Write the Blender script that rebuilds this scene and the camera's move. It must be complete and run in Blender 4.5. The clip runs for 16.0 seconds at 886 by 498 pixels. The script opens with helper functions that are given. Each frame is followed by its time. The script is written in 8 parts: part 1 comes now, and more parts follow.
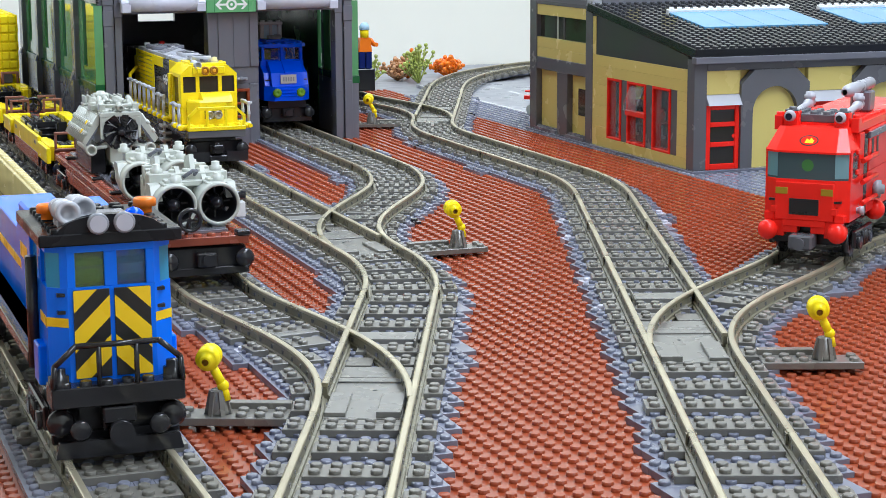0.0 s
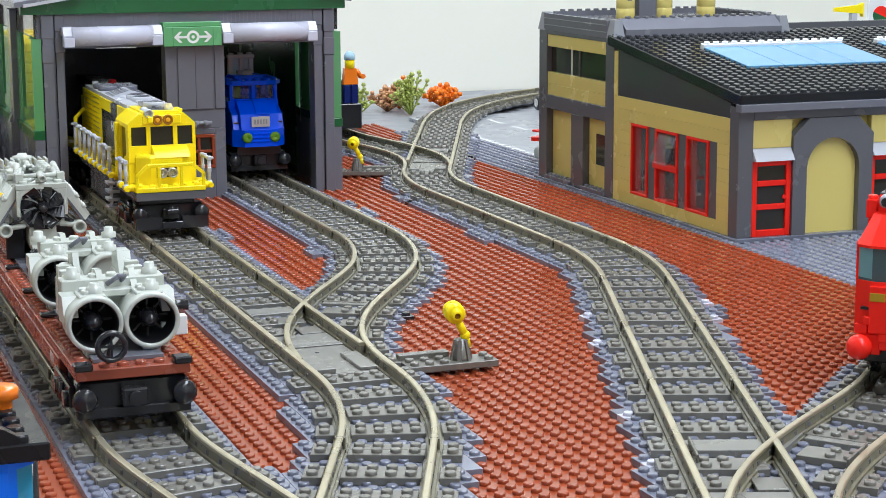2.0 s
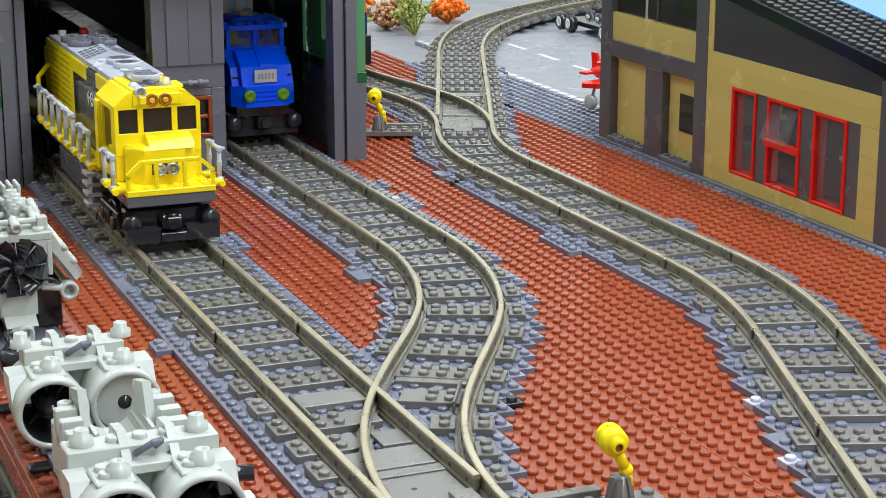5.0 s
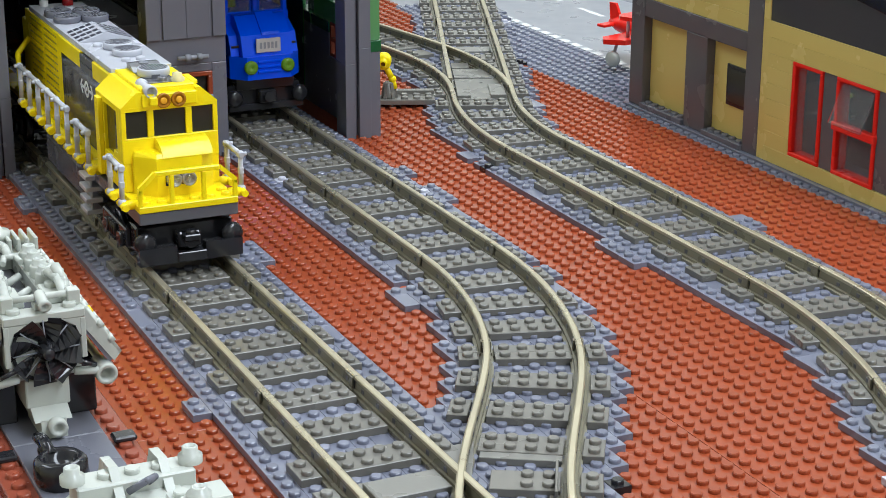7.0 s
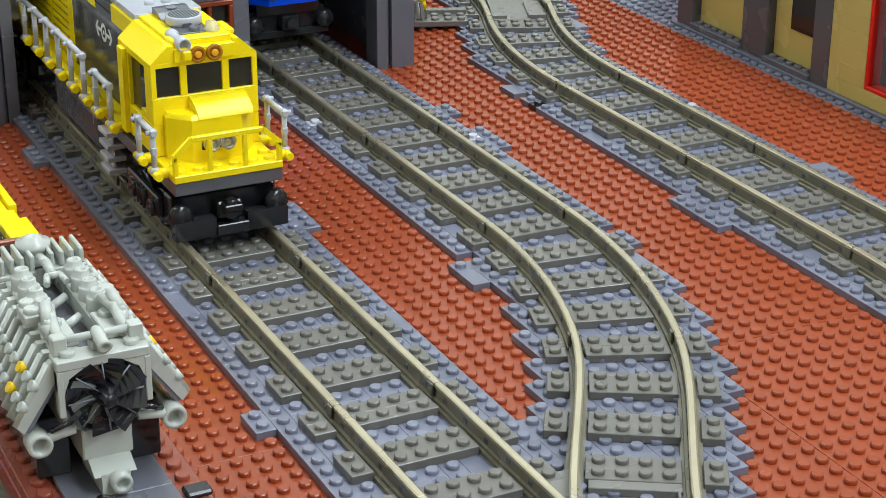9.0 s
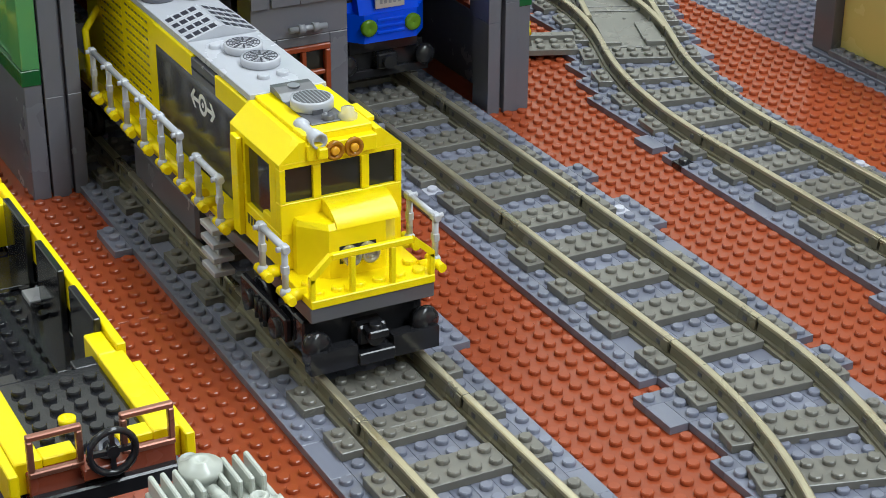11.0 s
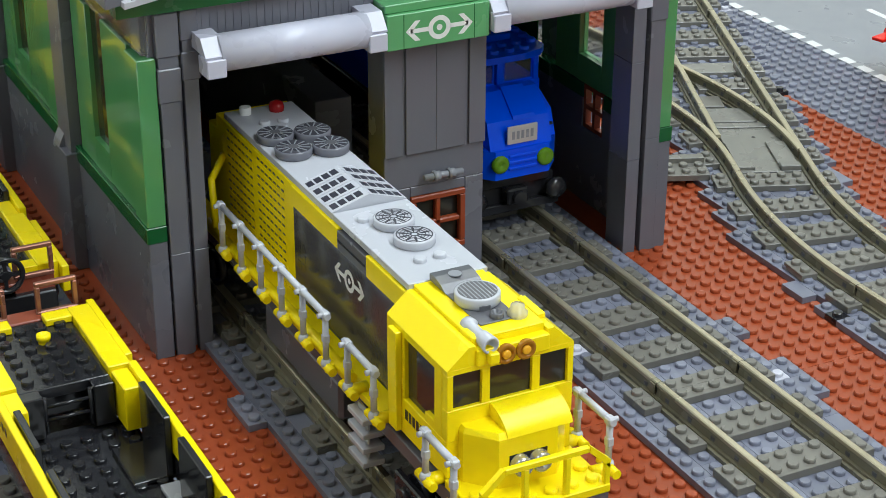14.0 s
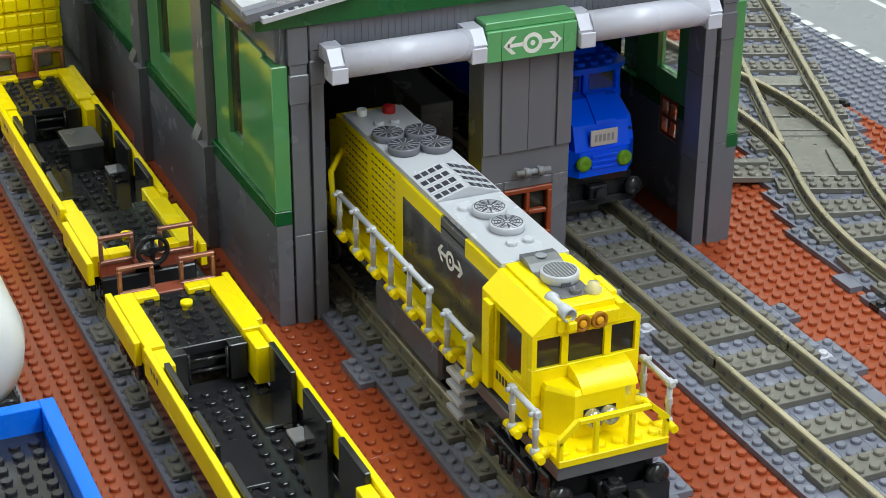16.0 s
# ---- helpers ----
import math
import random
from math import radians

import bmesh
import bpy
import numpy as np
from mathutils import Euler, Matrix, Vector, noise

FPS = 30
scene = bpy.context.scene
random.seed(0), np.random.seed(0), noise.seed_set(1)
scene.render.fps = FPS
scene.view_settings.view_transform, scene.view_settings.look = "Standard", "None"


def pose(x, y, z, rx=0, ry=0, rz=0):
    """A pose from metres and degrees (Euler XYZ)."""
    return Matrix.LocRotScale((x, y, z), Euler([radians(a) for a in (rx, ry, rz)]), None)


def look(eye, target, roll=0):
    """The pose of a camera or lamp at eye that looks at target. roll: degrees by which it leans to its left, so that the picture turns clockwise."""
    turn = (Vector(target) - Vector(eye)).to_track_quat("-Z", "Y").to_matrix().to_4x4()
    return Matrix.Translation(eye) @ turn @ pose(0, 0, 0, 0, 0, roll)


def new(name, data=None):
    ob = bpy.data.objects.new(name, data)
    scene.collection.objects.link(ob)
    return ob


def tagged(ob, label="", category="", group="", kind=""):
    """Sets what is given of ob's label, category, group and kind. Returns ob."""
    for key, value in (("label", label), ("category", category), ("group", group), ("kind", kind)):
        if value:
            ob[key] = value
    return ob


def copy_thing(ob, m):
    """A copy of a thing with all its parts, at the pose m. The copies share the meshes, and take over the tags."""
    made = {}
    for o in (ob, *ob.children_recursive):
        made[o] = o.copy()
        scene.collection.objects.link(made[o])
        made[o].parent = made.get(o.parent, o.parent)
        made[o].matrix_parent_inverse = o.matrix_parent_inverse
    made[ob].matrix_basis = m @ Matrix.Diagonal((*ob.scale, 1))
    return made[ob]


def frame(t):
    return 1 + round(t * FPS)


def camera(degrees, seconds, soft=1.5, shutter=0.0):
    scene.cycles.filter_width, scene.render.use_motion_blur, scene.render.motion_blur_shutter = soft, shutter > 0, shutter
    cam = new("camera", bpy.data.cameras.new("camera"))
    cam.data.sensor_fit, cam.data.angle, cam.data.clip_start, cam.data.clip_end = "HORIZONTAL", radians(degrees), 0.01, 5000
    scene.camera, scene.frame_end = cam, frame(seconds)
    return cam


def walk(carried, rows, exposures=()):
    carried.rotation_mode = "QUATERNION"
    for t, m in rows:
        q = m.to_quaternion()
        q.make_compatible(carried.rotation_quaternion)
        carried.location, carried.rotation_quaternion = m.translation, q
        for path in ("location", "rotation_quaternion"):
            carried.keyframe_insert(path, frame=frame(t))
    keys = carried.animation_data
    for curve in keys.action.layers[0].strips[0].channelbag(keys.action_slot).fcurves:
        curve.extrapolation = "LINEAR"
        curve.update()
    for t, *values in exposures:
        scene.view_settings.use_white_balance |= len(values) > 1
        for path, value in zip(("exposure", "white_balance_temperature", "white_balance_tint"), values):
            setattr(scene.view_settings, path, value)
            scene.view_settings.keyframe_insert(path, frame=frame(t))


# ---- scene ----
cam = camera(27.17, 16.0, soft=0.85)
walk(cam, [
    (0.0, look((-0.34336, -1.32193, 0.21640), (-0.20829, -0.95237, 0.14442), -0.29)),
    (0.5, look((-0.31854, -1.24554, 0.20973), (-0.18363, -0.87590, 0.13787), -0.27)),
    (1.0, look((-0.29465, -1.19287, 0.20987), (-0.15994, -0.82307, 0.13839), -0.31)),
    (1.5, look((-0.27596, -1.14535, 0.22572), (-0.14039, -0.77591, 0.15410), -0.30)),
    (2.0, look((-0.26111, -1.08804, 0.22834), (-0.12444, -0.71897, 0.15689), -0.27)),
    (2.5, look((-0.26457, -1.02412, 0.22299), (-0.12695, -0.65534, 0.15185), -0.23)),
    (3.0, look((-0.26437, -0.96802, 0.22604), (-0.12515, -0.59993, 0.15446), -0.06)),
    (3.5, look((-0.25429, -0.91484, 0.22657), (-0.11332, -0.54739, 0.15513), 0.04)),
    (4.0, look((-0.24601, -0.86452, 0.23148), (-0.10327, -0.49788, 0.15936), 0.09)),
    (4.2, look((-0.24363, -0.85414, 0.23392), (-0.10090, -0.48843, 0.15720), -0.01)),
    (6.3, look((-0.22438, -0.67245, 0.31526), (-0.06749, -0.32730, 0.18778), 0.06)),
    (6.5, look((-0.22713, -0.66455, 0.31181), (-0.06954, -0.31982, 0.18403), 0.08)),
    (7.0, look((-0.24193, -0.64599, 0.30055), (-0.08201, -0.30217, 0.17320), 0.16)),
    (7.5, look((-0.24803, -0.63022, 0.30124), (-0.08607, -0.28742, 0.17372), 0.05)),
    (8.0, look((-0.24946, -0.60866, 0.30262), (-0.08709, -0.26881, 0.16794), -0.07)),
    (8.2, look((-0.24837, -0.59859, 0.30501), (-0.08600, -0.26049, 0.16601), -0.11)),
    (10.3, look((-0.24015, -0.40374, 0.33746), (-0.07418, -0.08451, 0.16268), 0.46)),
    (10.5, look((-0.24177, -0.38836, 0.33774), (-0.07505, -0.06931, 0.16335), 0.40)),
    (11.0, look((-0.24941, -0.36293, 0.33909), (-0.08092, -0.04454, 0.16519), 0.40)),
    (11.5, look((-0.25113, -0.35006, 0.34767), (-0.08219, -0.03184, 0.17389), 0.30)),
    (12.0, look((-0.25080, -0.33350, 0.35969), (-0.08237, -0.01522, 0.18555), 0.29)),
    (12.5, look((-0.24839, -0.30368, 0.36824), (-0.08145, 0.01513, 0.19363), 0.32)),
    (13.0, look((-0.24869, -0.28523, 0.38163), (-0.08325, 0.03429, 0.20688), 0.29)),
    (13.5, look((-0.25015, -0.27760, 0.38517), (-0.08566, 0.04246, 0.21052), 0.25)),
    (14.0, look((-0.26138, -0.27748, 0.38259), (-0.09834, 0.04353, 0.20831), 0.25)),
    (14.5, look((-0.26988, -0.29243, 0.38601), (-0.10866, 0.02948, 0.21171), 0.24)),
    (15.0, look((-0.28174, -0.32243, 0.40067), (-0.12238, 0.00061, 0.22675), 0.23)),
    (15.5, look((-0.29844, -0.34829, 0.41510), (-0.14345, -0.02334, 0.24078), 0.25)),
    (16.0, look((-0.30840, -0.37002, 0.42603), (-0.16272, -0.04090, 0.25151), 0.29)),
], exposures=((0.0, 0.36, 5720, 10), (2.0, 0.34, 5880, 10), (4.0, 0.33, 5960, 10), (7.0, 0.21, 5930, 9), (11.0, 0.04, 6080, 5), (13.0, 0.05, 6010, 5), (16.0, 0.04, 6220, 3)))
# world: a closed, plain white hobby room with unseen cool overhead lights; a weak neutral ambient
world = bpy.data.worlds.new("room_world")
scene.world = world
world.use_nodes = True
world.node_tree.nodes["Background"].inputs[0].default_value = (0.9, 0.95, 1.0, 1)
world.node_tree.nodes["Background"].inputs[1].default_value = 0.15


def overhead_lamp(x, y, z, sx, sy, watts, colour, target=None):
    data = bpy.data.lights.new("unseen_overhead_light", "AREA")
    data.shape, data.size, data.size_y, data.energy, data.color = "RECTANGLE", sx, sy, watts, colour
    ob = new("unseen_overhead_light", data)
    ob.matrix_world = look((x, y, z), target or (x, y + 0.001, 0))
    return ob


# Unseen lamps; second and fourth are fills added to brighten fronts and west.
for lx, ly, length, w in ((0.54, -0.70, 1.6, 27), (0.30, -2.00, 1.2, 11), (0.58, 0.75, 1.15, 13), (-0.9, 0.7, 1.15, 9)):
    overhead_lamp(lx, ly, 1.55, 0.5, length, w, (0.93, 0.97, 1.0))

# ------------------------------------------------------------------ helpers
U = 0.008          # one stud pitch in metres; all plans below are in studs
PL = 0.4           # a plate's height, in studs


class Shape:
    """Collects boxes, cylinders and prisms in studs; one mesh a part."""

    def __init__(self):
        self.v, self.f, self.s = [], [], []

    def add(self, verts, faces, smooth=False):
        n = len(self.v)
        self.v.extend(verts)
        for k, f in enumerate(faces):
            self.f.append(tuple(i + n for i in f))
            self.s.append(smooth if isinstance(smooth, bool) else smooth[k])
        return self

    def box(self, x0, y0, z0, x1, y1, z1):
        v = [(x, y, z) for z in (z0, z1) for y in (y0, y1) for x in (x0, x1)]
        return self.add(v, [(0, 2, 3, 1), (4, 5, 7, 6), (0, 1, 5, 4), (2, 6, 7, 3), (0, 4, 6, 2), (1, 3, 7, 5)])

    def cbox(self, x0, y0, z0, x1, y1, z1, b=0.06):
        """A box with chamfered edges."""
        b = min(b, (x1 - x0) / 3, (y1 - y0) / 3, (z1 - z0) / 3)
        lo, hi = (x0, y0, z0), (x1, y1, z1)
        v, at = [], {}
        for cx in (0, 1):
            for cy in (0, 1):
                for cz in (0, 1):
                    c = (cx, cy, cz)
                    for ax in range(3):
                        p = []
                        for k in range(3):
                            e = hi[k] if c[k] else lo[k]
                            if k != ax:
                                e += -b if c[k] else b
                            p.append(e)
                        at[(c, ax)] = len(v)
                        v.append(tuple(p))
        f = []
        for ax in range(3):
            a, c = (ax + 1) % 3, (ax + 2) % 3
            for side in (0, 1):
                loop = []
                for p, q in ((0, 0), (1, 0), (1, 1), (0, 1)):
                    k = [0, 0, 0]
                    k[ax], k[a], k[c] = side, p, q
                    loop.append(at[(tuple(k), ax)])
                f.append(tuple(loop) if side else tuple(loop[::-1]))
            for p in (0, 1):
                for q in (0, 1):
                    k0, k1 = [0, 0, 0], [0, 0, 0]
                    k0[a], k0[c], k1[a], k1[c], k1[ax] = p, q, p, q, 1
                    loop = [at[(tuple(k0), a)], at[(tuple(k1), a)], at[(tuple(k1), c)], at[(tuple(k0), c)]]
                    f.append(tuple(loop[::-1]) if (p == q) else tuple(loop))
        for cx in (0, 1):
            for cy in (0, 1):
                for cz in (0, 1):
                    loop = [at[((cx, cy, cz), k)] for k in range(3)]
                    f.append(tuple(loop) if (cx + cy + cz) % 2 else tuple(loop[::-1]))
        return self.add(v, f)

    def prism(self, pts, axis, a, b):
        """Extrudes a polygon along axis 'x', 'y' or 'z' from a to b; pts are the two other coordinates in order."""
        n, put = len(pts), {"x": lambda p, q: (q, p[0], p[1]), "y": lambda p, q: (p[0], q, p[1]), "z": lambda p, q: (p[0], p[1], q)}[axis]
        v = [put(p, a) for p in pts] + [put(p, b) for p in pts]
        area = sum(pts[i][0] * pts[(i + 1) % n][1] - pts[(i + 1) % n][0] * pts[i][1] for i in range(n))
        f = [tuple(range(n))[::-1], tuple(range(n, 2 * n))] + [(i, (i + 1) % n, n + (i + 1) % n, n + i) for i in range(n)]
        if (area < 0) != (axis == "y"):
            f = [t[::-1] for t in f]
        return self.add(v, f)

    def cyl(self, p, q, r0, r1=None, n=16, caps=True):
        r1 = r0 if r1 is None else r1
        p, q = Vector(p), Vector(q)
        d = (q - p).normalized()
        e = d.orthogonal().normalized()
        g = d.cross(e)
        ring = [e * math.cos(2 * math.pi * k / n) + g * math.sin(2 * math.pi * k / n) for k in range(n)]
        v = [tuple(p + r0 * w) for w in ring] + [tuple(q + r1 * w) for w in ring]
        f = [(k, (k + 1) % n, n + (k + 1) % n, n + k) for k in range(n)]
        s = [True] * n
        if caps:
            f += [tuple(range(n))[::-1], tuple(range(n, 2 * n))]
            s += [False, False]
        return self.add(v, f, s)

    def lathe(self, p, axis, prof, n=20):
        """Turns a profile of (distance along the axis, radius) round the axis from p."""
        p, d = Vector(p), Vector(axis).normalized()
        e = d.orthogonal().normalized()
        g = d.cross(e)
        v, f = [], []
        for a, r in prof:
            for k in range(n):
                w = 2 * math.pi * k / n
                v.append(tuple(p + d * a + (e * math.cos(w) + g * math.sin(w)) * r))
        for i in range(len(prof) - 1):
            for k in range(n):
                f.append((i * n + k, i * n + (k + 1) % n, (i + 1) * n + (k + 1) % n, (i + 1) * n + k))
        return self.add(v, f, [True] * len(f))

    def ball(self, c, r, n=16, m=8, sz=1.0):
        prof = [(-r * sz * math.cos(math.pi * k / m), max(1e-4, r * math.sin(math.pi * k / m))) for k in range(m + 1)]
        return self.lathe(c, (0, 0, 1), prof, n)

    def stud(self, x, y, z, n=12, r=0.3, h=0.21):
        v = [(x + rr * math.cos(2 * math.pi * k / n), y + rr * math.sin(2 * math.pi * k / n), z + zz)
             for rr, zz in ((r, 0), (r, h - 0.04), (r - 0.04, h)) for k in range(n)]
        f = [(j * n + k, j * n + (k + 1) % n, (j + 1) * n + (k + 1) % n, (j + 1) * n + k) for j in (0, 1) for k in range(n)]
        f.append(tuple(range(2 * n, 3 * n)))
        return self.add(v, f, [True] * n + [False] * n + [False])

    def studs(self, x0, y0, x1, y1, z, n=12):
        """Studs on every whole cell of a rectangle."""
        for i in range(int(round(x1 - x0))):
            for j in range(int(round(y1 - y0))):
                self.stud(x0 + i + 0.5, y0 + j + 0.5, z, n)
        return self

    def bar(self, pts, r, n=8):
        for a, b in zip(pts, pts[1:]):
            self.cyl(a, b, r, n=n)
        for p in pts[1:-1]:
            self.ball(p, r, n, 6)
        return self

    def turned(self, m):
        self.v = [tuple(m @ Vector(p)) for p in self.v]
        return self

    def mesh(self, name, mat):
        me = bpy.data.meshes.new(name)
        me.from_pydata([(x * U, y * U, z * U) for x, y, z in self.v], [], self.f)
        me.polygons.foreach_set("use_smooth", self.s)
        me.materials.append(mat)
        me.update()
        return me


def part(name, shape, mat, parent, label="", kind=""):
    ob = new(name, shape.mesh(name, mat) if isinstance(shape, Shape) else shape)
    ob.parent = parent
    return tagged(ob, label=label, kind=kind)


def thing(name, label, category, x=0.0, y=0.0, z=0.0, turn=0.0, group="", kind=""):
    ob = new(name)
    ob.empty_display_size = 0.01
    ob.matrix_basis = pose(x * U, y * U, z * U, 0, 0, turn)
    return tagged(ob, label, category, group, kind)


def solid(name, shape, mat, label, category="", group="", kind="", x=0.0, y=0.0, z=0.0, turn=0.0):
    ob = new(name, shape.mesh(name, mat))
    ob.matrix_basis = pose(x * U, y * U, z * U, 0, 0, turn)
    return tagged(ob, label, category, group, kind)


def at(x, y, z=0.0, turn=0.0):
    return pose(x * U, y * U, z * U, 0, 0, turn)


# ------------------------------------------------------------------ materials
def plastic(name, rgb, rough=0.22, vary=0.06, scuff=0.35, metal=0.0, coat=0.0, alpha=1.0, trans=0.0, bump=0.004, gloss=0.5):
    """Moulded plastic: faint shade change from piece to piece, cloudy handling dust and fine scratches in the gloss."""
    m = bpy.data.materials.new(name)
    m.use_nodes = True
    t = m.node_tree
    n, l = t.nodes, t.links
    b = n["Principled BSDF"]
    b.inputs["Metallic"].default_value = metal
    b.inputs["Transmission Weight"].default_value = trans
    b.inputs["Coat Weight"].default_value = coat
    b.inputs["IOR"].default_value = 1.5
    b.inputs["Specular IOR Level"].default_value = gloss
    geo = n.new("ShaderNodeNewGeometry")
    tc = n.new("ShaderNodeTexCoord")
    oi = n.new("ShaderNodeObjectInfo")
    cloud = n.new("ShaderNodeTexNoise")
    cloud.inputs["Scale"].default_value, cloud.inputs["Detail"].default_value = 38, 4
    fine = n.new("ShaderNodeTexNoise")
    fine.inputs["Scale"].default_value, fine.inputs["Detail"].default_value = 620, 3
    l.new(tc.outputs["Object"], cloud.inputs["Vector"])
    l.new(tc.outputs["Object"], fine.inputs["Vector"])
    mix = n.new("ShaderNodeMath")
    mix.operation = "ADD"
    l.new(geo.outputs["Random Per Island"], mix.inputs[0])
    l.new(oi.outputs["Random"], mix.inputs[1])
    add = n.new("ShaderNodeMath")
    add.operation = "ADD"
    l.new(mix.outputs[0], add.inputs[0])
    l.new(cloud.outputs["Fac"], add.inputs[1])
    span = n.new("ShaderNodeMapRange")
    span.inputs["From Min"].default_value, span.inputs["From Max"].default_value = 0.3, 2.2
    span.inputs["To Min"].default_value, span.inputs["To Max"].default_value = 1 - vary, 1 + vary
    l.new(add.outputs[0], span.inputs["Value"])
    hsv = n.new("ShaderNodeHueSaturation")
    hsv.inputs["Color"].default_value = (*rgb, 1)
    l.new(span.outputs[0], hsv.inputs["Value"])
    l.new(hsv.outputs[0], b.inputs["Base Color"])
    r = n.new("ShaderNodeMapRange")
    r.inputs["From Min"].default_value, r.inputs["From Max"].default_value = 0.3, 0.75
    r.inputs["To Min"].default_value, r.inputs["To Max"].default_value = rough * (1 - scuff), rough * (1 + scuff)
    l.new(cloud.outputs["Fac"], r.inputs["Value"])
    l.new(r.outputs[0], b.inputs["Roughness"])
    if bump:
        bp = n.new("ShaderNodeBump")
        bp.inputs["Strength"].default_value, bp.inputs["Distance"].default_value = 0.12, 0.0002
        l.new(fine.outputs["Fac"], bp.inputs["Height"])
        l.new(bp.outputs[0], b.inputs["Normal"])
    return m


BROWN = plastic("reddish_brown_plastic", (0.296, 0.058, 0.020), 0.22, 0.12, gloss=0.38)
WAGON_BROWN = plastic("wagon_brown_plastic", (0.28, 0.064, 0.033), 0.25)
COPPER = plastic("copper_plastic", (0.30, 0.13, 0.09), 0.3, metal=0.5)
BLUEGREY = plastic("bluish_grey_plastic", (0.170, 0.178, 0.228), 0.22, 0.28)
TIE = plastic("old_grey_plastic", (0.164, 0.155, 0.135), 0.25, 0.14)
RAILBODY = plastic("rail_plastic", (0.17, 0.155, 0.105), 0.32, 0.10)
RAILTOP = plastic("rail_metal", (0.50, 0.45, 0.32), 0.34, 0.12, metal=0.7)
SWITCHGREY = plastic("switch_grey_plastic", (0.20, 0.193, 0.172), 0.28, 0.10)
DARK = plastic("dark_grey_plastic", (0.115, 0.115, 0.128), 0.24, 0.08)
GLOSSDARK = plastic("glossy_dark_panel", (0.060, 0.060, 0.064), 0.10, 0.06)
FANGREY = plastic("mid_grey_plastic", (0.26, 0.27, 0.30), 0.26, 0.05)
SHEDGREY = plastic("shed_grey_plastic", (0.150, 0.152, 0.182), 0.24, 0.07)
LIGHT = plastic("light_grey_plastic", (0.50, 0.51, 0.56), 0.25, 0.05)
OLDLIGHT = plastic("old_light_grey_plastic", (0.50, 0.52, 0.47), 0.25, 0.05)
SILVER = plastic("pearl_silver_plastic", (0.58, 0.58, 0.69), 0.28, 0.03)
BLACK = plastic("black_plastic", (0.019, 0.019, 0.022), 0.12, 0.15)
DULLBLACK = plastic("dull_black_plastic", (0.012, 0.012, 0.014), 0.4, 0.15)
WINDSCREEN = plastic("grey_blue_windscreen", (0.060, 0.098, 0.110), 0.07, 0.04)
ROOFBLACK = plastic("black_roof_plastic", (0.014, 0.015, 0.018), 0.15, 0.2, gloss=0.38)
YELLOW = plastic("yellow_plastic", (1.0, 0.785, 0.0), 0.24, 0.03, gloss=0.28)
TAN = plastic("tan_plastic", (0.66, 0.545, 0.165), 0.24, 0.05)
RED = plastic("red_plastic", (0.85, 0.020, 0.010), 0.22, 0.05, gloss=0.32)
BLUE = plastic("blue_plastic", (0.003, 0.085, 0.90), 0.22, 0.05, gloss=0.3)
LBLUE = plastic("bright_blue_plastic", (0.012, 0.185, 0.95), 0.22, 0.05, gloss=0.3)
GREEN = plastic("medium_green_plastic", (0.10, 0.31, 0.115), 0.06, 0.06, gloss=0.9)
SIGNGREEN = plastic("sign_green_plastic", (0.13, 0.38, 0.155), 0.25, 0.04)
DULLWHITE = plastic("dull_white_plastic", (0.50, 0.50, 0.57), 0.2, 0.05)
FANDARK = plastic("fan_dark_plastic", (0.055, 0.055, 0.068), 0.3, 0.1)
DGREEN = plastic("dark_green_plastic", (0.012, 0.105, 0.03), 0.24, 0.08)
WHITE = plastic("white_plastic", (0.78, 0.79, 0.80), 0.22, 0.04)
ORANGE = plastic("orange_plastic", (0.85, 0.20, 0.01), 0.22, 0.04)
AMBER = plastic("clear_amber_plastic", (0.50, 0.21, 0.012), 0.10, 0.03, trans=0.3)
AMBERCORE = plastic("bright_amber_plastic", (0.85, 0.42, 0.02), 0.2, 0.05)
LAMPSILVER = plastic("lamp_silver_plastic", (0.50, 0.49, 0.46), 0.2, 0.06, metal=0.7)
CLEARRED = plastic("clear_red_plastic", (0.42, 0.008, 0.012), 0.10, 0.03, trans=0.3)
LIME = plastic("clear_lime_plastic", (0.25, 0.55, 0.02), 0.12, 0.03, trans=0.5)
CLEAR = plastic("clear_plastic", (0.92, 0.93, 0.95), 0.05, 0.02, trans=0.95, bump=0)
SKYPANE = plastic("clear_light_blue_plastic", (0.50, 0.74, 0.92), 0.12, 0.05, trans=0.25)
SKYLIGHT = plastic("skylight_blue_plastic", (0.12, 0.31, 0.52), 0.12, 0.14, gloss=0.6)
FROST = plastic("clear_beacon_plastic", (0.95, 0.90, 0.62), 0.08, 0.02, trans=0.55, bump=0)
SMOKE = plastic("smoked_plastic", (0.030, 0.028, 0.022), 0.08, 0.05, bump=0)
ROAD = plastic("road_plate_plastic", (0.27, 0.28, 0.31), 0.35, 0.05)
TABLE = plastic("table_laminate", (0.27, 0.275, 0.30), 0.45, 0.06)
WALLPAINT = plastic("white_wall_paint", (0.90, 0.88, 0.78), 0.8, 0.02)
LEAF = plastic("leaf_green_plastic", (0.37, 0.42, 0.09), 0.35, 0.2)
PRINT = plastic("printed_white", (0.80, 0.80, 0.78), 0.35, 0.03)
# Serves dark prints, and also stands in for shade in gaps and holes.
PRINT_GAP_GREY = plastic("dark_grey_print_and_gap_shade", (0.03, 0.03, 0.045), 0.4, 0.1)
PRINTBLACK = plastic("printed_black", (0.015, 0.015, 0.015), 0.35, 0.03)
PRINTYEL = plastic("printed_yellow", (0.92, 0.62, 0.01), 0.3, 0.03, gloss=0.3)
for glass in (CLEAR,):
    glass.node_tree.nodes["Principled BSDF"].inputs["IOR"].default_value = 1.2

